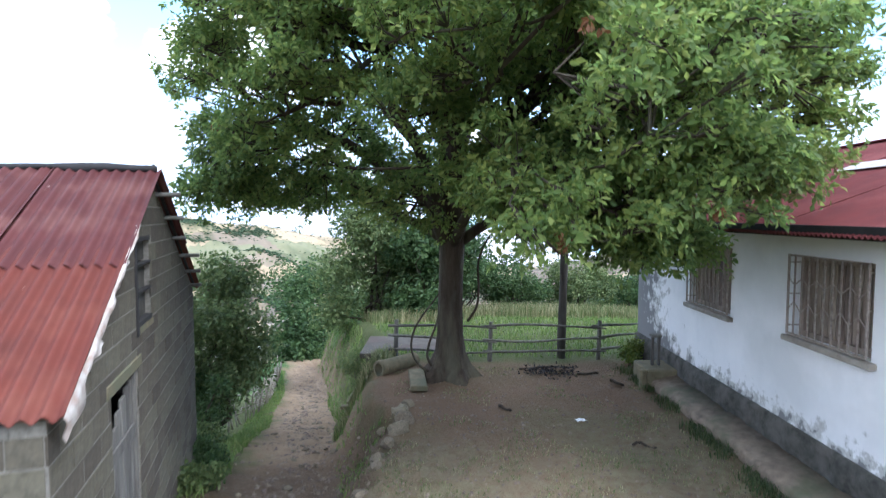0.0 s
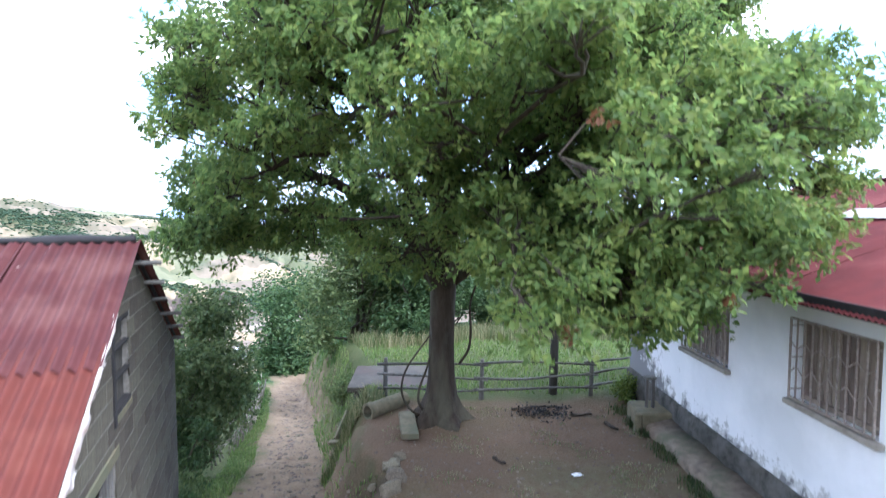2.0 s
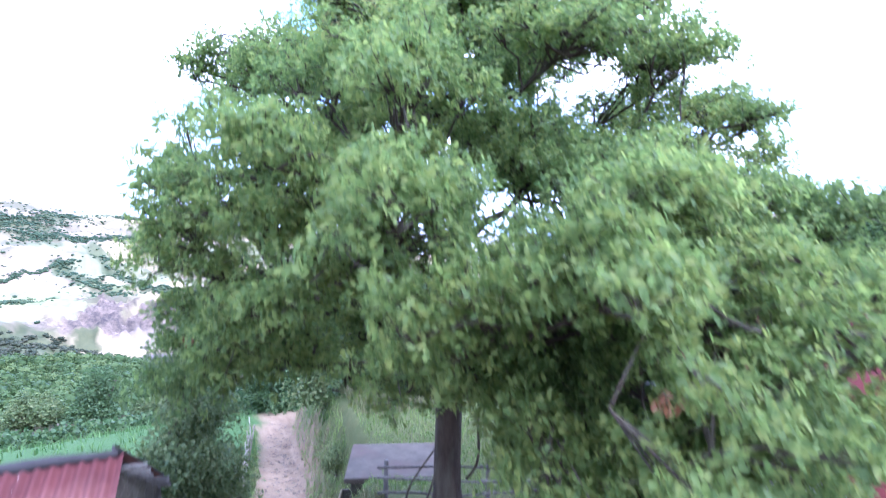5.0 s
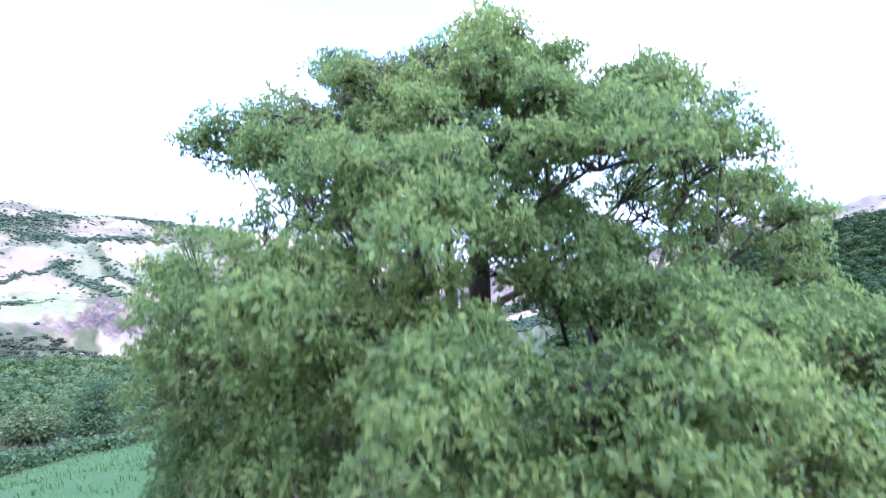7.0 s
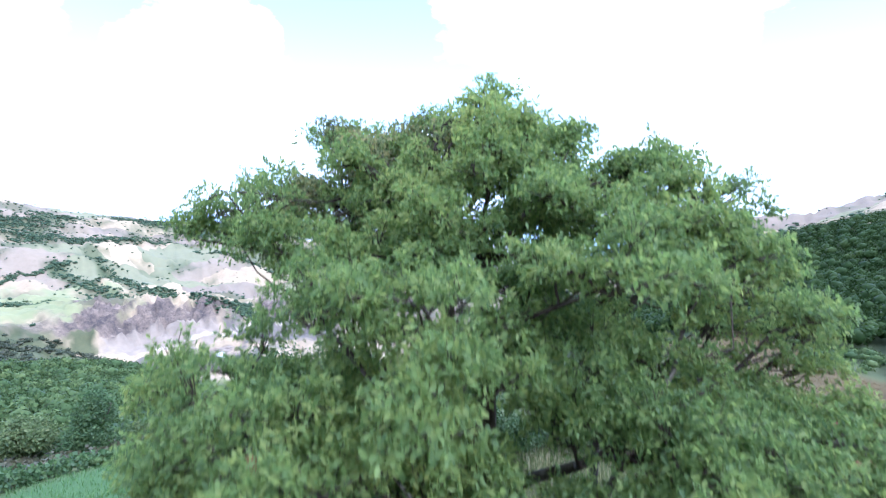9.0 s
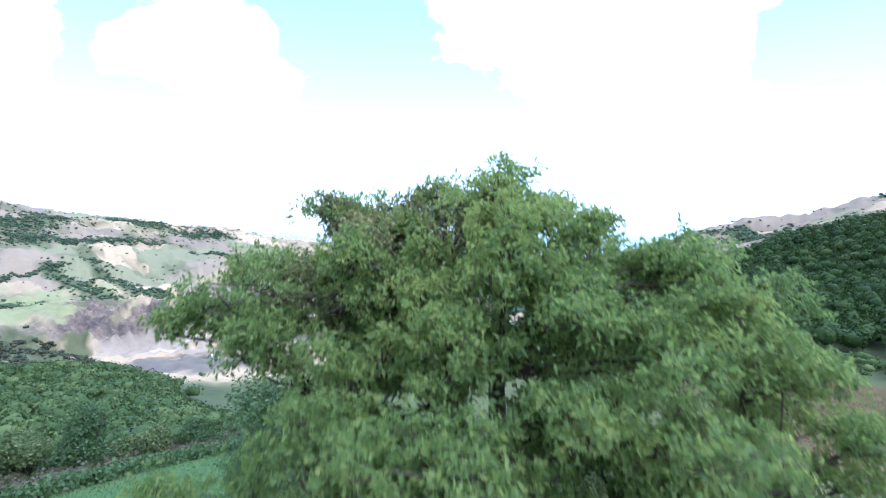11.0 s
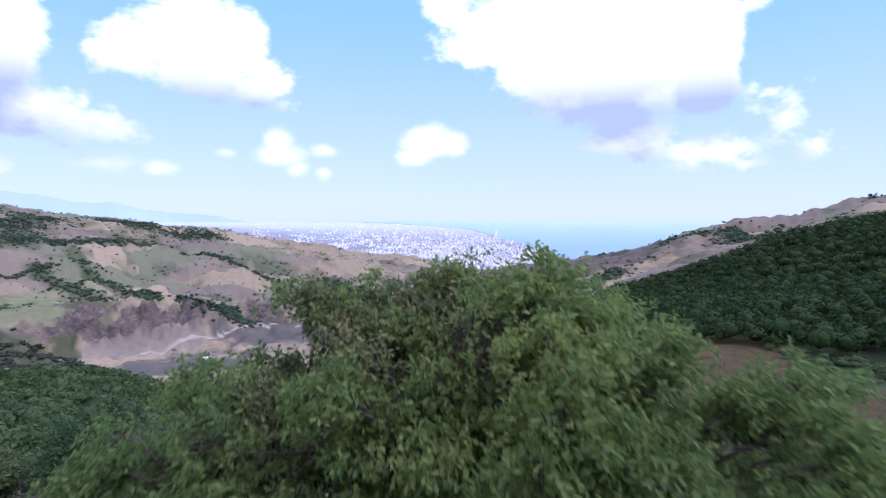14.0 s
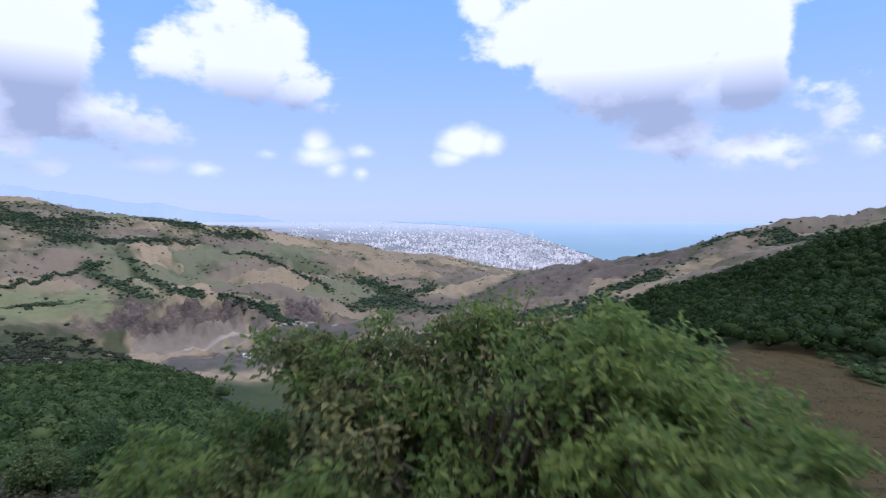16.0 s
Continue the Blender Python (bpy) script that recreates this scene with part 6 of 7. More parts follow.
def build_woods():
    rng = np.random.RandomState(5)
    gx, gy = np.meshgrid(np.arange(20, 480, 7.2), np.arange(150, 640, 7.2))
    x, y = gx.ravel() + rng.normal(size=gx.size) * 1.8, gy.ravel() + rng.normal(size=gx.size) * 1.8
    r, a = np.hypot(x, y), np.degrees(np.arctan2(x, y))
    low = np.interp(a, [10, 15, 22, 30, 47], [520, 420, 300, 262, 262])
    keep = (r > low + 20 * fnoise(x, y, 60, 2.0)) & (a > 12.5 + 3 * fnoise(x, y, 90, 4.0)) & (a < 47) & (r < 645)
    canopy("hillside_wood", x[keep], y[keep], 4.6, 9.0, 70, 1.3, FOREST, "dark green oak wood on the valley side", 6, 0.72)
    gx, gy = np.meshgrid(np.arange(-430, -60, 7.2), np.arange(120, 520, 7.2))
    x, y = gx.ravel() + rng.normal(size=gx.size) * 1.8, gy.ravel() + rng.normal(size=gx.size) * 1.8
    r, a = np.hypot(x, y), np.degrees(np.arctan2(x, y))
    keep = (a < -23 + 5 * fnoise(x, y, 120, 5.0) + 4 * (r < 330)) & (a > -52) & (r > 215) & (r < 540)
    canopy("valley_wood", x[keep], y[keep], 4.6, 8.5, 70, 1.3, VALLEY, "green broadleaf wood on a valley spur", 7, 0.72)
    x, y, r, a = polar(900, 130, 225, -52, -16, rng)
    keep = fnoise(x, y, 50, 6.0) > -0.25
    canopy("slope_scrub", x[keep], y[keep], 3.0, 4.6, 64, 0.75, VALLEY, "olive-green scrub on the slope below", 8, 0.75)
    x, y, r, a = polar(900, 64, 130, -52, -10, rng)
    keep = (fnoise(x, y, 26, 8.0) > -0.3) & (r > np.interp(a, HEDGE_AZ, HEDGE_R) + 3)
    canopy("bracken_bank", x[keep], y[keep], 1.7, 1.3, 40, 0.5, BRACKEN, "rusty bracken and brush on the slope", 9, 0.7)
    # hedge below the green field
    a = np.radians(np.linspace(-52, -4, 200))
    q = np.interp(np.degrees(a), HEDGE_AZ, HEDGE_R) + 1.5 * np.sin(9 * a) + rng.normal(size=200) * 0.7
    canopy("field_hedge", q * np.sin(a), q * np.cos(a), 1.1, 1.5, 40, 0.42, DARKLEAF, "dark hedge along the lower edge of a green field", 10)
    x, y, r, a = polar(520, 130, 262, 11, 46, rng)
    keep = (a < 23 + 3 * fnoise(x, y, 40, 3.0)) | (r > 262 - 40 * smooth(31, 37, a))
    canopy("field_scrub", x[keep], y[keep], 2.3, 3.2, 64, 0.6, VALLEY, "green scrub round a bare brown field", 11, 0.75)
    # scrub and hedgerow trees over the far hills
    x, y, r, a = polar(2600, 700, 930, -50, -30, rng)
    keep = fnoise(x, y, 90, 33.0, 4) + 0.25 > smooth(-34, -29, a) * 0.8
    canopy("slope_wood", x[keep], y[keep], 3.2, 4.0, 10, 1.6, SHADED_SCRUB, "scrub wood below the quarry, leaves darkened for cloud shade", 13, 0.9, 0.3)
    px_, py_ = [], []
    for *line, wide, many in (*STRIPS_WEST, *STRIPS_EAST):
        many = int(4.4 * many)
        t = rng.uniform(0, len(line) - 1, many)
        la = np.interp(t, range(len(line)), [p[0] for p in line])
        lr = np.interp(t, range(len(line)), [p[1] for p in line])
        la = np.radians(la)
        px_.append(lr * np.sin(la) + wide * rng.normal(size=many) * 0.55)
        py_.append(lr * np.cos(la) + wide * rng.normal(size=many) * 0.55)
    x, y, r, a = polar(15000, 640, 2450, -52, 44, rng)
    big = fnoise(x, y, 520, 13.0, 5) + 0.6 * fnoise(x, y, 120, 14.0, 4)
    line = np.abs(fnoise(x, y, 330, 21.0, 2)) < 0.03
    rocky = (a > -33) & (a < -9) & (r > 690) & (r < 1050)
    keep = ((big > 0.55) | (line & (rng.uniform(size=len(x)) < 0.2)) | (rng.uniform(size=len(x)) < 0.015)) & ~rocky
    x, y = np.concatenate([x[keep], *px_]), np.concatenate([y[keep], *py_])
    canopy("hill_scrub", x, y, 3.1, 4.2, 6, 1.7, HILLSCRUB, "scattered scrub and hedgerow trees on the dry hills", 12, 0.95, 0.25)


def build_lone_shrubs():
    rng = np.random.RandomState(55)
    x, y, r, a = polar(9000, 640, 2450, -52, 44, rng)
    keep = (rng.uniform(size=len(x)) < np.clip(0.35 + 0.9 * fnoise(x, y, 260, 18.0, 4), 0.03, 1)) & ~((a > -33) & (a < -9) & (r > 690) & (r < 1050))
    canopy("lone_shrubs", x[keep], y[keep], 1.7, 2.4, 3, 1.1, HILLSCRUB, "small single shrubs dotted over dry pasture", 14, 1.0, 0.3)


build_planting()
build_woods()
build_lone_shrubs()


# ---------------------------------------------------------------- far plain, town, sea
# distance haze is put in as emission over the base colour
def haze_glow_material(name, c1, c2, glow, scale):
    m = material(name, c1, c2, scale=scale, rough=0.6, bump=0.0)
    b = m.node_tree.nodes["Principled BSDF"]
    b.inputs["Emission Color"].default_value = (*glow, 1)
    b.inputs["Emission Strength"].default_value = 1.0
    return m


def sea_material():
    """Open water, deep blue by the shore; distance haze painted as a growing glow."""
    m = haze_glow_material("haze_glow_sea", (0.16, 0.25, 0.32), (0.20, 0.29, 0.36), (0.06, 0.10, 0.14), 0.002)
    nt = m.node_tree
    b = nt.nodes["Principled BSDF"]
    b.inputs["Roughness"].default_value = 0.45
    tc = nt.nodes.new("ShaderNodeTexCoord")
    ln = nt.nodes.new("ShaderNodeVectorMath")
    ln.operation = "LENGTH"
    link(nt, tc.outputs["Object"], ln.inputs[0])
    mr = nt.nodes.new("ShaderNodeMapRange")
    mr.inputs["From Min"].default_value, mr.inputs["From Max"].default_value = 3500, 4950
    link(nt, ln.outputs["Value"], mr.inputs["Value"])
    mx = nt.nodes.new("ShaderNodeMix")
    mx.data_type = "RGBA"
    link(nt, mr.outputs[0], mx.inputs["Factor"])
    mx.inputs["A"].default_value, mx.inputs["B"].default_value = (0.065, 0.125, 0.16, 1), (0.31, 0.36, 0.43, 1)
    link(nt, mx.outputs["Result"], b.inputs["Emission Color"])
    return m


SEA = sea_material()
# the range glows pale blue in place of haze
RANGE = haze_glow_material("haze_glow_mountains", (0.20, 0.26, 0.36), (0.24, 0.30, 0.40), (0.30, 0.365, 0.49), 0.002)
TOWN = material("pale_town_walls", (0.80, 0.77, 0.76), (0.60, 0.575, 0.58), scale=0.01, bump=0.0, island=0.6)


def coast(r):
    return np.interp(r, [3000, 3350, 3950, 4350, 4950], [17, 13.6, 8.2, 5.2, -8])


def build_distance():
    r = np.linspace(3020, 4955, 60)
    t = np.linspace(0, 1, 70)
    R, Tt = np.meshgrid(r, t, indexing="ij")
    A0 = coast(R) + 0.5 * fnoise(R, R * 0, 300, 3.0)
    A = np.radians(A0 + (62 - A0) * Tt)
    x, y = R * np.sin(A), R * np.cos(A)
    z = height(x, y) + 2.0
    n, m = R.shape
    i, j = np.meshgrid(np.arange(n - 1), np.arange(m - 1), indexing="ij")
    f = np.stack([i * m + j, i * m + j + 1, (i + 1) * m + j + 1, (i + 1) * m + j], -1).reshape(-1, 4)
    tagged(link_mesh("water", np.stack([x, y, z], -1).reshape(-1, 3), f, SEA, smooth=True), "blue sea beyond the town, haze painted as a glow", "sea", kind="structure")
    # town
    rng = np.random.RandomState(9)
    k = 26000
    r = rng.uniform(3010, 4850, k)
    a = rng.uniform(-17, 15, k)
    dens = np.interp(a, [-17, -12, -6, 0, 10, 15], [0.04, 0.08, 0.3, 0.6, 0.75, 0.8]) * np.interp(r, [3010, 3200, 3800, 4200, 4850], [0.8, 0.9, 0.6, 0.22, 0.05])
    clump = fnoise(r * np.sin(np.radians(a)), r, 260, 4.0) * 0.5 * np.interp(r, [3600, 4600], [1, 0.15])
    keep = (a < coast(r) - 0.25) & (rng.uniform(size=k) < dens + clump)
    r, a = r[keep], np.radians(a[keep])
    x, y = r * np.sin(a), r * np.cos(a)
    z = height(x, y)
    w, d, h = rng.uniform(2.0, 4.6, len(x)), rng.uniform(2.0, 4.6, len(x)), rng.uniform(5, 15, len(x)) * np.where(rng.uniform(size=len(x)) < 0.06, 2.0, 1)
    h *= np.interp(r, [3000, 4800], [1.0, 0.55])
    turn = rng.uniform(0, np.pi, len(x))
    cube = np.array([(-1, -1, 0), (1, -1, 0), (1, 1, 0), (-1, 1, 0), (-1, -1, 1), (1, -1, 1), (1, 1, 1), (-1, 1, 1)], float)
    lx, ly = cube[:, 0][None] * w[:, None], cube[:, 1][None] * d[:, None]
    c, s = np.cos(turn)[:, None], np.sin(turn)[:, None]
    v = np.stack([x[:, None] + lx * c - ly * s, y[:, None] + lx * s + ly * c, z[:, None] - 2 + cube[:, 2][None] * h[:, None]], -1).reshape(-1, 3)
    q = np.array([(4, 5, 6, 7), (0, 1, 5, 4), (1, 2, 6, 5), (2, 3, 7, 6), (3, 0, 4, 7)])
    f = (np.arange(len(x))[:, None, None] * 8 + q[None]).reshape(-1, 4)
    tagged(link_mesh("town", v, f, TOWN), "dense pale town of tower blocks on the coast", "town", kind="stuff")
    # one tall tower near the shore
    aa = radians(7.95)
    tx, ty = 3960 * math.sin(aa), 3960 * math.cos(aa)
    tz = ground_at(tx, ty)
    tower = thing("tower", pose(tx, ty, tz), "tall white tower on the shore", "tower")
    bm = bmesh.new()
    box(bm, (-9, -9, -4), (9, 9, 38), 1.0)
    part("shaft", bm, PLASTER, tower)
    bm = bmesh.new()
    box(bm, (-6, -6, 38), (6, 6, 52), 1.0)
    part("top", bm, PLASTER, tower)
    # works hut at the quarry's lower road
    aa = radians(-21.2)
    hx, hy = 826 * math.sin(aa), 826 * math.cos(aa)
    hut = thing("works_hut", pose(hx, hy, ground_at(hx, hy), 0, 0, 30), "small white works hut beside the quarry road", "hut")
    boxed("wall", (-5, -3.5, -2), (5, 3.5, 4.2), PLASTER, hut, 0.1)
    bm = bmesh.new()
    box(bm, (-5.5, -4, 4.2), (5.5, 4, 4.8), 0.1)
    part("roof", bm, PLASTER, hut)
    # far mountains
    a = np.linspace(-62, -14, 160)
    top = np.interp(a, [-62, -40, -32, -23, -16], [3.2, 2.4, 1.3, 0.2, -0.9]) + 0.35 * fnoise(a, a * 0, 9, 2.0)
    v = []
    for el, rr in ((-3.0, 4880), (None, 4900), (None, 4930), (-3.0, 4950)):
        e = top if el is None else np.full_like(a, el)
        v.append(np.stack([rr * np.sin(np.radians(a)), rr * np.cos(np.radians(a)), 12 + rr * np.tan(np.radians(e))], -1))
    n = len(a)
    v = np.concatenate(v)
    i = np.arange(n - 1)
    f = np.concatenate([np.stack([k * n + i, k * n + i + 1, (k + 1) * n + i + 1, (k + 1) * n + i], -1) for k in range(3)])
    tagged(link_mesh("backdrop", v, f, RANGE, smooth=True), "mountain range, its haze painted as a pale blue glow", "mountains", kind="structure")


build_distance()


# ---------------------------------------------------------------- fences, pole
def rough_pole(name, pts, r0, r1, mat, parent=None, sides=7, seed=0, label=""):
    rng = np.random.RandomState(seed)
    pts = np.asarray(pts, float)
    rad = np.linspace(r0, r1, len(pts)) * rng.uniform(0.9, 1.1, len(pts))
    v, f = tube(pts, rad, 2 * (sides // 2))
    ob = link_mesh(name, v, f, mat, None, label, smooth=True)
    if parent is not None:
        ob.parent = parent
    return ob


def build_fences():
    rail_fence = thing("rail_fence", pose(0, 0, 0), "weathered three-rail pole fence behind the yard", "fence")
    posts = [(-1.50, 12.0), (0.60, 12.0), (3.05, 12.25), (4.35, 13.3)]
    for k, (x, y) in enumerate(posts):
        z = ground_at(x, y)
        rough_pole("post", [(x + 0.01 * q, y, z - 0.2 + q * 0.36) for q in range(4)], 0.055, 0.045, POST, rail_fence, 8, k)
    rng = np.random.RandomState(8)
    for k in range(len(posts) - 1):
        (x0, y0), (x1, y1) = posts[k], posts[k + 1]
        for lvl in (0.22, 0.49, 0.76):
            a = np.array([x0 - 0.15, y0 - 0.06, ground_at(x0, y0) + lvl + 0.03 * rng.normal()])
            b = np.array([x1 + 0.15, y1 - 0.06, ground_at(x1, y1) + lvl + 0.03 * rng.normal() - 0.02])
            p = bend(a, b, rng, sag=0.012, wild=0.006, n=9)
            rough_pole("rail", p, 0.032, 0.022, POST, rail_fence, 6, 10 * k)
    # wattle fence along the path
    wattle = thing("wattle_fence", pose(0, 0, 0), "grey wattle fence of stakes and woven rods", "fence")
    t = np.linspace(0, 1, 34)
    fx = np.interp(t, [0, 0.2, 0.5, 1], [-6.05, -6.45, -7.4, -9.5])
    fy = np.interp(t, [0, 1], [13.6, 27.5])
    for k in range(34):
        z = ground_at(fx[k], fy[k])
        hgt = rng.uniform(0.85, 1.2)
        lean = rng.normal(size=2) * 0.06
        rough_pole("stake", [(fx[k] + lean[0] * q, fy[k] + lean[1] * q, z - 0.1 + q * hgt / 3) for q in range(4)], 0.028, 0.02, WATTLE, wattle, 6, k)
    for lvl in range(9):
        s0, s1 = sorted(rng.uniform(0, 1, 2) * [0.3, 0.35] + [0, 0.65])
        q = np.linspace(s0, s1, 70)
        x = np.interp(q, t, fx) + 0.045 * np.sin(q * 33 * np.pi + lvl * np.pi)
        y = np.interp(q, t, fy)
        z = np.array([ground_at(a, b) for a, b in zip(x, y)]) + 0.12 + 0.09 * lvl + 0.05 * np.sin(5 * q + lvl) + 0.015 * rng.normal(size=70)
        rough_pole("rod", np.stack([x, y, z], -1), 0.019, 0.012, WATTLE, wattle, 5, lvl)
    pole = thing("utility_pole", pose(2.25, 12.45, ground_at(2.25, 12.45)), "weathered round wooden pole standing at the fence", "pole")
    rough_pole("shaft", [(0.02 * q, 0, -0.3 + q * 0.95) for q in range(7)], 0.095, 0.08, DARKPOLE, pole, 12, 5)


build_fences()


# ---------------------------------------------------------------- yard things
def stone_mesh(seed, flat=0.7):
    bm = bmesh.new()
    bmesh.ops.create_icosphere(bm, subdivisions=2, radius=1.0)
    rng = random.Random(seed)
    off = Vector((rng.uniform(0, 50), rng.uniform(0, 50), rng.uniform(0, 50)))
    for v in bm.verts:
        n = noise.noise(v.co * 1.1 + off) * 0.55 + noise.noise(v.co * 2.7 + off) * 0.28
        v.co *= 1 + n
        v.co.z *= flat
        v.co.z = max(v.co.z, -0.45)
    me = bpy.data.meshes.new("stone")
    bm.to_mesh(me)
    bm.free()
    me.materials.append(STONE)
    return me


def build_yard():
    rng = np.random.RandomState(21)
    shapes = [stone_mesh(k) for k in range(6)]
    # rough edging stones of the terrace
    spots = [(-1.02, 8.75, .20), (-0.93, 8.42, .26), (-0.98, 8.05, .21), (-1.08, 7.6, .16), (-1.15, 7.2, .13), (-1.1, 6.8, .12), (-1.22, 6.35, .15), (-1.35, 5.95, .13), (-0.9, 9.1, .14), (-1.3, 8.6, .12)]
    for k, (x, y, s) in enumerate(spots):
        ob = new("edging_stone", shapes[k % 6])
        ob.matrix_world = Matrix.Translation((x, y, ground_at(x, y) + 0.12 * s)) @ Euler((0.2 * rng.normal(), 0.2 * rng.normal(), rng.uniform(0, 6))).to_matrix().to_4x4() @ Matrix.Diagonal((s * 0.82, s * 0.7, s * 0.75, 1))
        tagged(ob, "pale rough field stone edging the yard", "stone", "edging stones")
    n = 120
    for k in range(n):
        y = rng.uniform(5.5, 24)
        mid = np.interp(y, PATH_Y, PATH_X)
        x = mid + rng.normal() * 0.48
        s = 0.022 + 0.065 * rng.uniform() ** 2.5
        ob = new("path_stone", shapes[k % 6])
        ob.matrix_world = Matrix.Translation((x, y, ground_at(x, y) + 0.15 * s)) @ Euler((0.3 * rng.normal(), 0.3 * rng.normal(), rng.uniform(0, 6))).to_matrix().to_4x4() @ Matrix.Diagonal((s, s * 0.8, s * 0.8, 1))
        tagged(ob, "loose grey-brown stone on the dirt path", "stone", "loose stones on the path")
    # small gravel, joined
    base = np.array([(-1, -1, 0), (1, -1, 0), (1, 1, 0), (-1, 1, 0), (-0.5, -0.4, 1), (0.5, -0.5, 1), (0.4, 0.5, 1), (-0.5, 0.5, 1)], float)
    q = np.array([(4, 5, 6, 7), (0, 1, 5, 4), (1, 2, 6, 5), (2, 3, 7, 6), (3, 0, 4, 7)])
    k = 13000
    y = rng.uniform(3.5, 30, k)
    mid = np.interp(y, PATH_Y, PATH_X)
    x = mid + rng.normal(size=k) * 0.5
    y = y + 0.5 * fnoise(x, y, 1.1, 51.0, 3)
    x = x + 0.25 * fnoise(x, y, 0.9, 52.0, 3)
    on_yard = rng.uniform(size=k) < 0.3
    x = np.where(on_yard, rng.uniform(-1, 3.5, k), x)
    y = np.where(on_yard, rng.uniform(4, 11.5, k), y)
    s = 0.007 + 0.036 * rng.uniform(size=k) ** 4 * np.where(on_yard, 0.6, 1)
    turn = rng.uniform(0, 6.28, k)
    j = base[None] + 0.25 * rng.normal(size=(k, 8, 3)) * [1, 1, 0.3]
    cx, sx = np.cos(turn)[:, None], np.sin(turn)[:, None]
    px_, py_ = j[..., 0] * s[:, None], j[..., 1] * s[:, None] * 0.8
    v = np.stack([x[:, None] + px_ * cx - py_ * sx, y[:, None] + px_ * sx + py_ * cx, height(x, y)[:, None] - 0.004 + j[..., 2] * s[:, None] * 0.7], -1).reshape(-1, 3)
    f = (np.arange(k)[:, None, None] * 8 + q[None]).reshape(-1, 4)
    tagged(link_mesh("gravel", v, f, PEBBLE), "loose gravel and clods on path and yard", "gravel", kind="stuff")

    # concrete pipe lying by the trunk
    a, b = np.array([-1.72, 10.95, 0.17]), np.array([-1.05, 11.75, 0.17])
    d = (b - a) / np.linalg.norm(b - a)
    L = np.linalg.norm(b - a)
    bm = bmesh.new()
    rings = [(0.0, 0.115), (0.0, 0.165), (0.02, 0.172), (0.12, 0.172), (0.14, 0.160), (L, 0.160), (L, 0.115)]
    loops = []
    for s, r in rings:
        loops.append([bm.verts.new((r * math.cos(t), r * math.sin(t), s)) for t in np.linspace(0, 2 * math.pi, 24, endpoint=False)])
    for p, r in zip(loops, loops[1:] + loops[:1]):
        for k in range(24):
            bm.faces.new((p[k], p[(k + 1) % 24], r[(k + 1) % 24], r[k]))
    bmesh.ops.recalc_face_normals(bm, faces=bm.faces)
    ob = part("concrete_pipe", bm, CONCRETE, smooth=False)
    ob.matrix_world = Matrix.Translation((a[0], a[1], ground_at(*a[:2]) + 0.16)) @ Vector(d).to_track_quat("Z", "Y").to_matrix().to_4x4()
    tagged(ob, "short grey concrete drain pipe lying on the ground", "pipe")
    # slab lying by the trunk
    bm = bmesh.new()
    box(bm, (-0.155, -0.57, 0), (0.155, 0.57, 0.11), 0.014)
    ob = part("concrete_slab", bm, CONCRETE)
    ob.matrix_world = pose(-0.87, 10.38, ground_at(-0.87, 10.38) - 0.01, 0, 0, 8)
    tagged(ob, "pale oblong concrete slab lying at the foot of the oak", "slab")
    # long trough sunk in the bank of the path
    trough = thing("trough", pose(-2.98, 13.65, -2.05, -3, 0, 3), "long dark hollow concrete trough sunk in the path's bank", "trough")
    for nm, lo, hi in (("side", (0, 0, -0.5), (0.06, 2.2, 0.5)), ("side", (0.40, 0, -0.5), (0.46, 2.2, 0.46)), ("end", (0.06, 2.13, -0.5), (0.40, 2.2, 0.5)), ("end", (0.06, 0, -0.5), (0.40, 0.07, 0.42)),
                       ("floor_slab", (0.06, 0.07, -0.5), (0.40, 2.13, 0.02)), ("lip", (-0.12, -0.22, 0.36), (0.34, -0.003, 0.44))):
        boxed(nm, lo, hi, CONCRETE if nm in ("side", "lip") else SUNK, trough, 0.015)
    # flat concrete platform beyond the fence
    deck = thing("platform", pose(-1.5, 14.65, -0.27, 0, 0, 2), "low flat grey concrete platform beyond the pole fence", "platform")
    boxed("slab", (-1.16, -0.98, -0.14), (1.1, 0.98, 0), DECK, deck, 0.02)
    boxed("base", (-1.02, -0.86, -1.4), (1.0, 0.9, -0.143), SUNK, deck, 0.02)
    # dark heap, stick, paper scrap
    v, f = leaf_cloud(np.stack([1.75 + 0.28 * rng.normal(size=140), 11.1 + 0.18 * rng.normal(size=140), np.full(140, 0.02) + 0.015 * np.abs(rng.normal(size=140))], -1), np.tile([0, 0, 1.0], (140, 1)), 3, 0.07, 0.08, rng)
    v[:, 2] = np.maximum(v[:, 2], 0.01)
    tagged(link_mesh("ash_heap", v, f, FASCIA), "charred heap of ash and twigs on the yard", "heap", kind="stuff")
    for k, (x0, y0, x1, y1, r) in enumerate(((0.62, 9.05, 0.80, 8.85, .03), (2.35, 11.05, 2.75, 11.0, .03), (2.9, 10.6, 3.05, 10.25, .035), (1.2, 11.35, 2.3, 11.45, .025), (2.4, 7.6, 2.7, 7.5, .02))):
        p = bend((x0, y0, ground_at(x0, y0) + r), (x1, y1, ground_at(x1, y1) + r * 1.6), rng, wild=0.05, n=6)
        ob = rough_pole("stick", p, r, r * 0.7, BARK, None, 6, k)
        tagged(ob, "short dark broken branch lying on the yard", "stick", "fallen sticks")
    bm = bmesh.new()
    bmesh.ops.create_grid(bm, x_segments=6, y_segments=4, size=0.5)
    for vt in bm.verts:
        vt.co.z = 0.12 * noise.noise(vt.co * 3)
    bmesh.ops.solidify(bm, geom=bm.faces[:], thickness=0.02)
    ob = part("paper_scrap", bm, PLASTER)
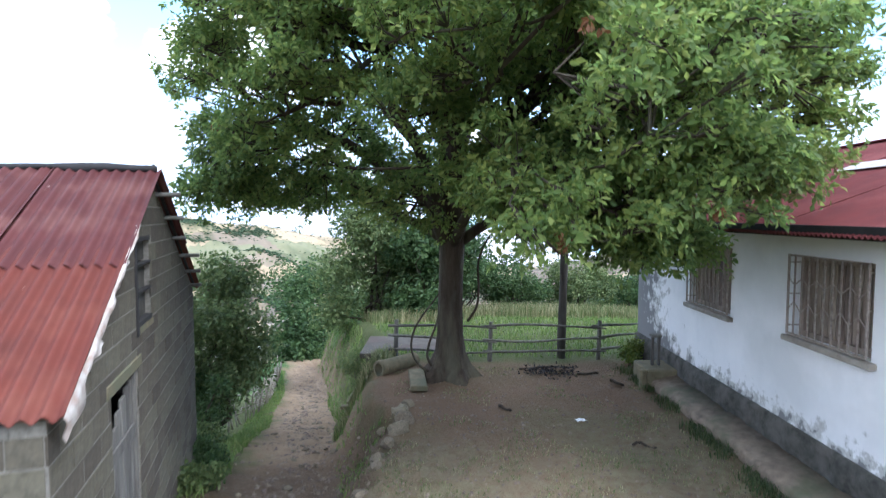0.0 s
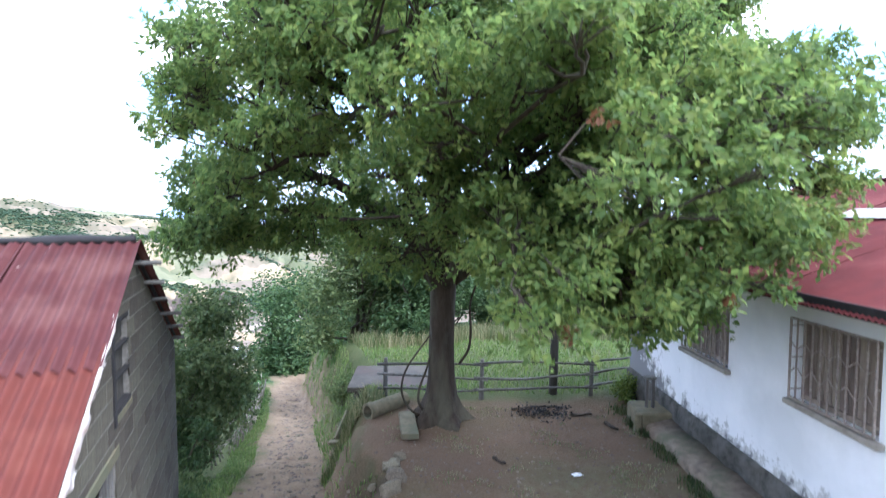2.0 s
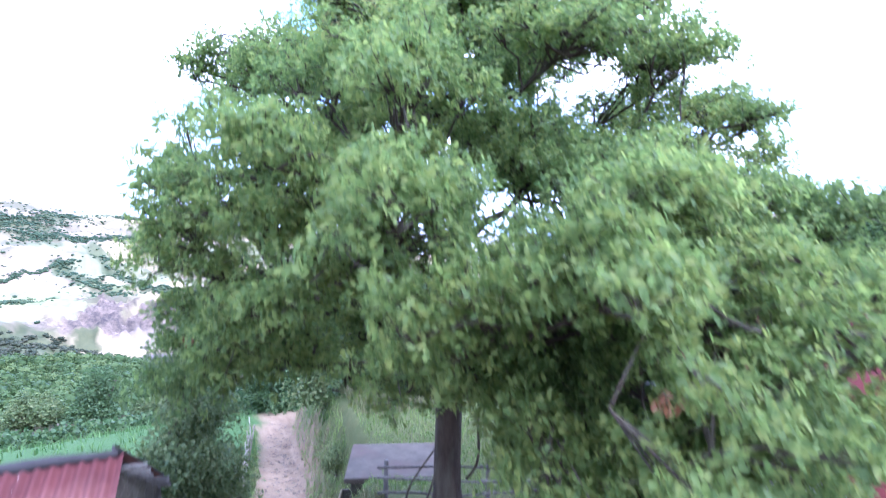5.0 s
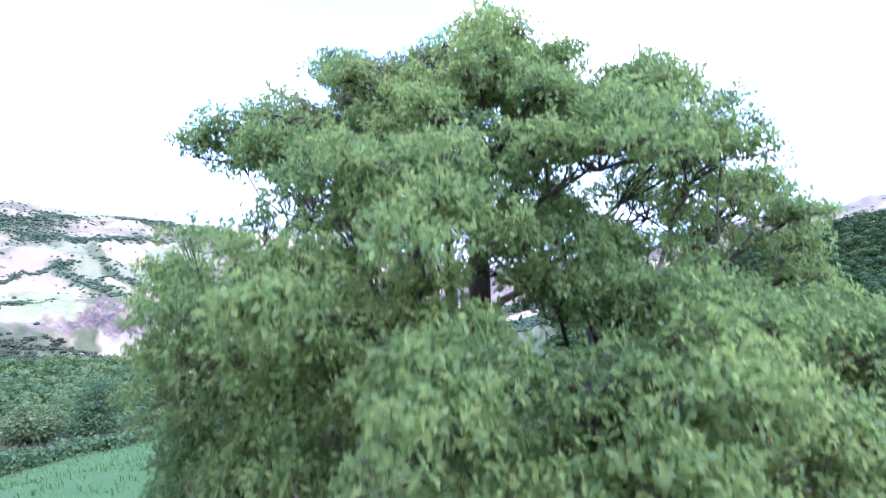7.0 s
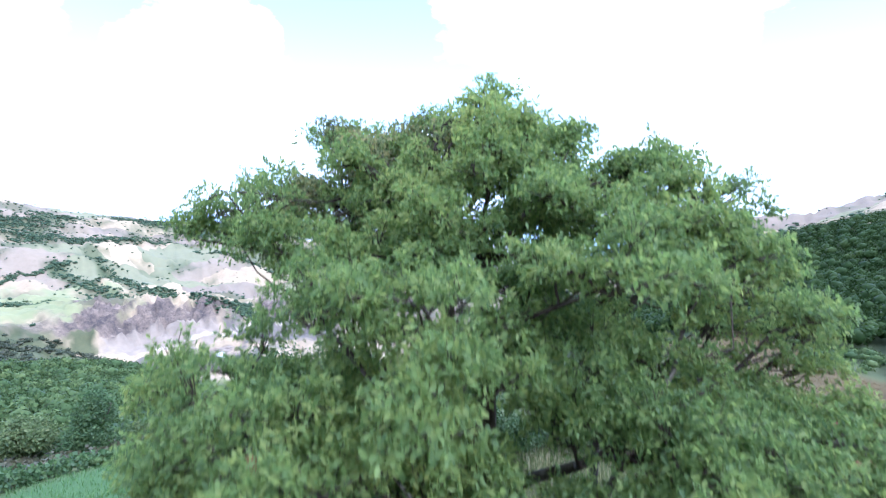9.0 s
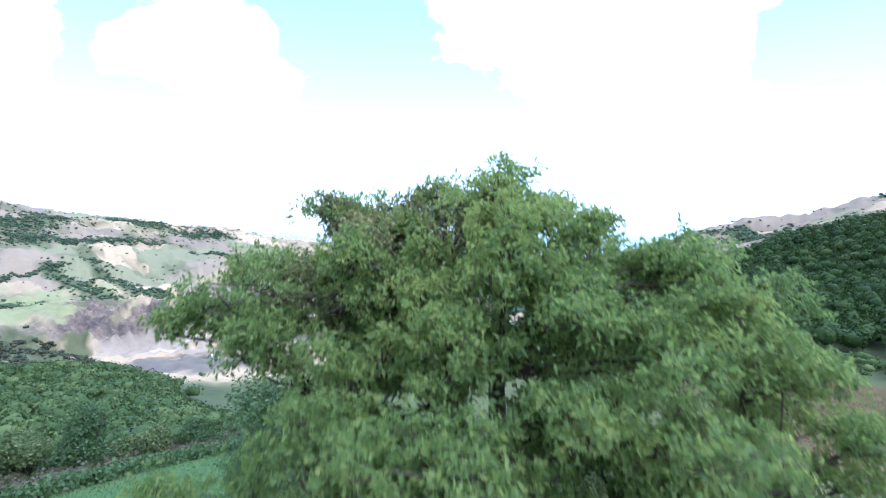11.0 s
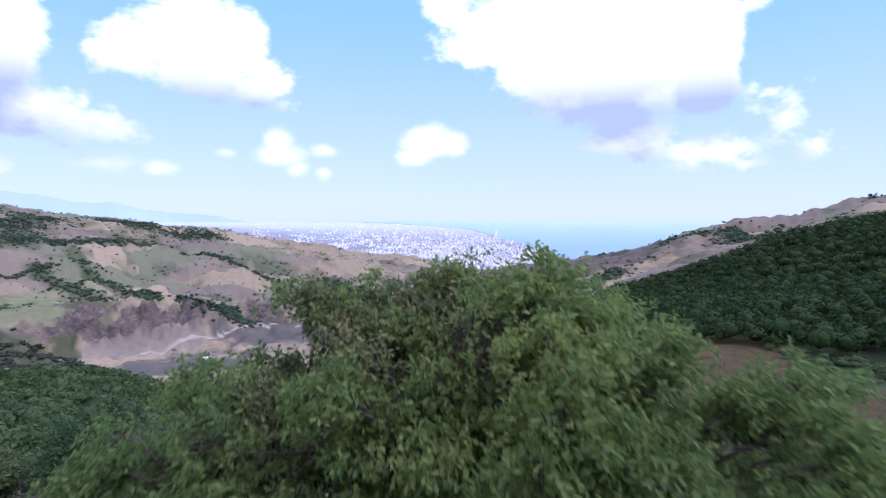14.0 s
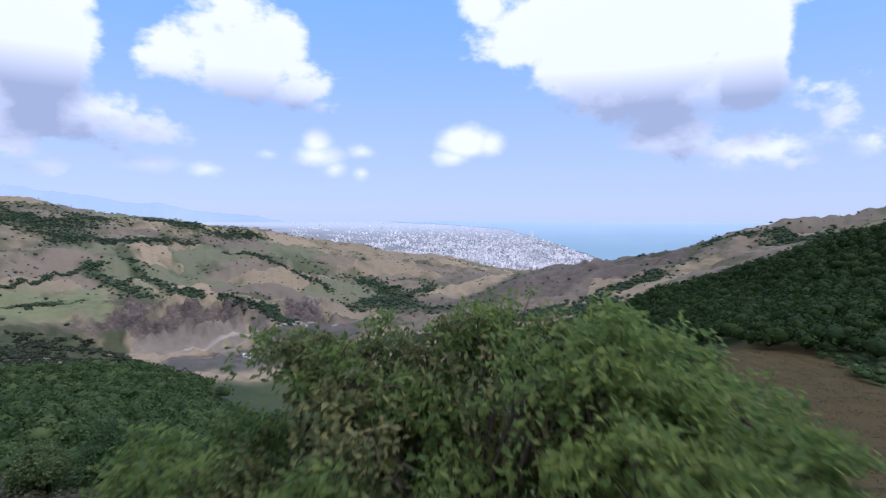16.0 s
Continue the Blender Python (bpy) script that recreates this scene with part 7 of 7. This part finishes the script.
    ob.matrix_world = pose(1.87, 8.5, ground_at(1.87, 8.5) + 0.02, 4, 3, 20) @ Matrix.Diagonal((0.17, 0.09, 0.12, 1))
    tagged(ob, "crumpled white scrap lying on the dirt", "litter")
    # bare stems by the trunk
    stems = thing("bare_stems", pose(-0.8, 10.8, 0), "dark leafless stems looping beside the oak trunk", "stem")
    for k, pts in enumerate(([(-0.45, 0.05), (-0.85, 0.22), (-1.05, 0.62), (-0.95, 1.05), (-0.60, 1.5), (-0.38, 1.8)], [(-0.5, 0.1), (-0.72, 0.4), (-0.66, 0.75), (-0.5, 1.1), (-0.42, 1.6), (-0.36, 2.2)], [(0.10, 1.15), (0.30, 1.45), (0.32, 1.9), (0.28, 2.3), (0.45, 2.75), (0.7, 3.0)])):
        q = np.array(pts)
        t = np.linspace(0, len(q) - 1, 22)
        xs, zs = np.interp(t, range(len(q)), q[:, 0]), np.interp(t, range(len(q)), q[:, 1])
        ker = np.array([1, 2, 1]) / 4
        for _ in range(3):
            xs[1:-1], zs[1:-1] = np.convolve(xs, ker, "valid"), np.convolve(zs, ker, "valid")
        v, f = tube(np.stack([xs, np.full(22, 10.72) - 0.1 * np.sin(t), zs], -1), np.linspace(0.028, 0.014, 22), 6)
        link_mesh("stem", v, f, BARK, stems, smooth=True)
    # concrete apron and kerb along the house, step box and post at its end
    n = 70
    u = np.linspace(0.8, 10.9, n)
    prof = [(-0.06, 0.25), (-0.40, 0.17), (-0.48, 0.15), (-0.52, 0.11), (-0.55, -0.2), (-0.06, -0.2)]
    v = np.stack([np.stack([u, w + 0.02 * fnoise(u, u * 0 + q, 0.9, 2.0 + q) * (q < 4), z + 0.02 * fnoise(u, u * 0, 0.7, 5.0 + q) * (q < 4)], -1) for q, (w, z) in enumerate(prof)], 1).reshape(-1, 3)
    m = len(prof)
    i, j = np.meshgrid(np.arange(n - 1), np.arange(m), indexing="ij")
    k = (j + 1) % m
    f = np.concatenate([np.stack([i * m + j, (i + 1) * m + j, (i + 1) * m + k, i * m + k], -1).reshape(-1, 4)])
    ob = link_mesh("apron", v, f, APRON)
    ob.matrix_world = HOUSE
    tagged(ob, "worn concrete apron with a kerb along the house", "kerb", kind="structure")
    step = thing("concrete_step", HOUSE, "mossy grey concrete step box at the house end", "step")
    boxed("step_body", (10.25, -0.62, -0.25), (11.0, -0.02, 0.34), CONCRETE, step, 0.03)
    boxed("step_cheek", (10.2, -0.75, -0.25), (10.32, -0.62, 0.36), CONCRETE, step, 0.03)
    for w in (-0.42, -0.30):
        boxed("post", (10.55, w, 0.343), (10.62, w + 0.05, 0.9), POST, step, 0.008)
    boxed("rail", (10.5, -0.44, 0.9), (10.66, -0.24, 0.95), POST, step, 0.008)


build_yard()
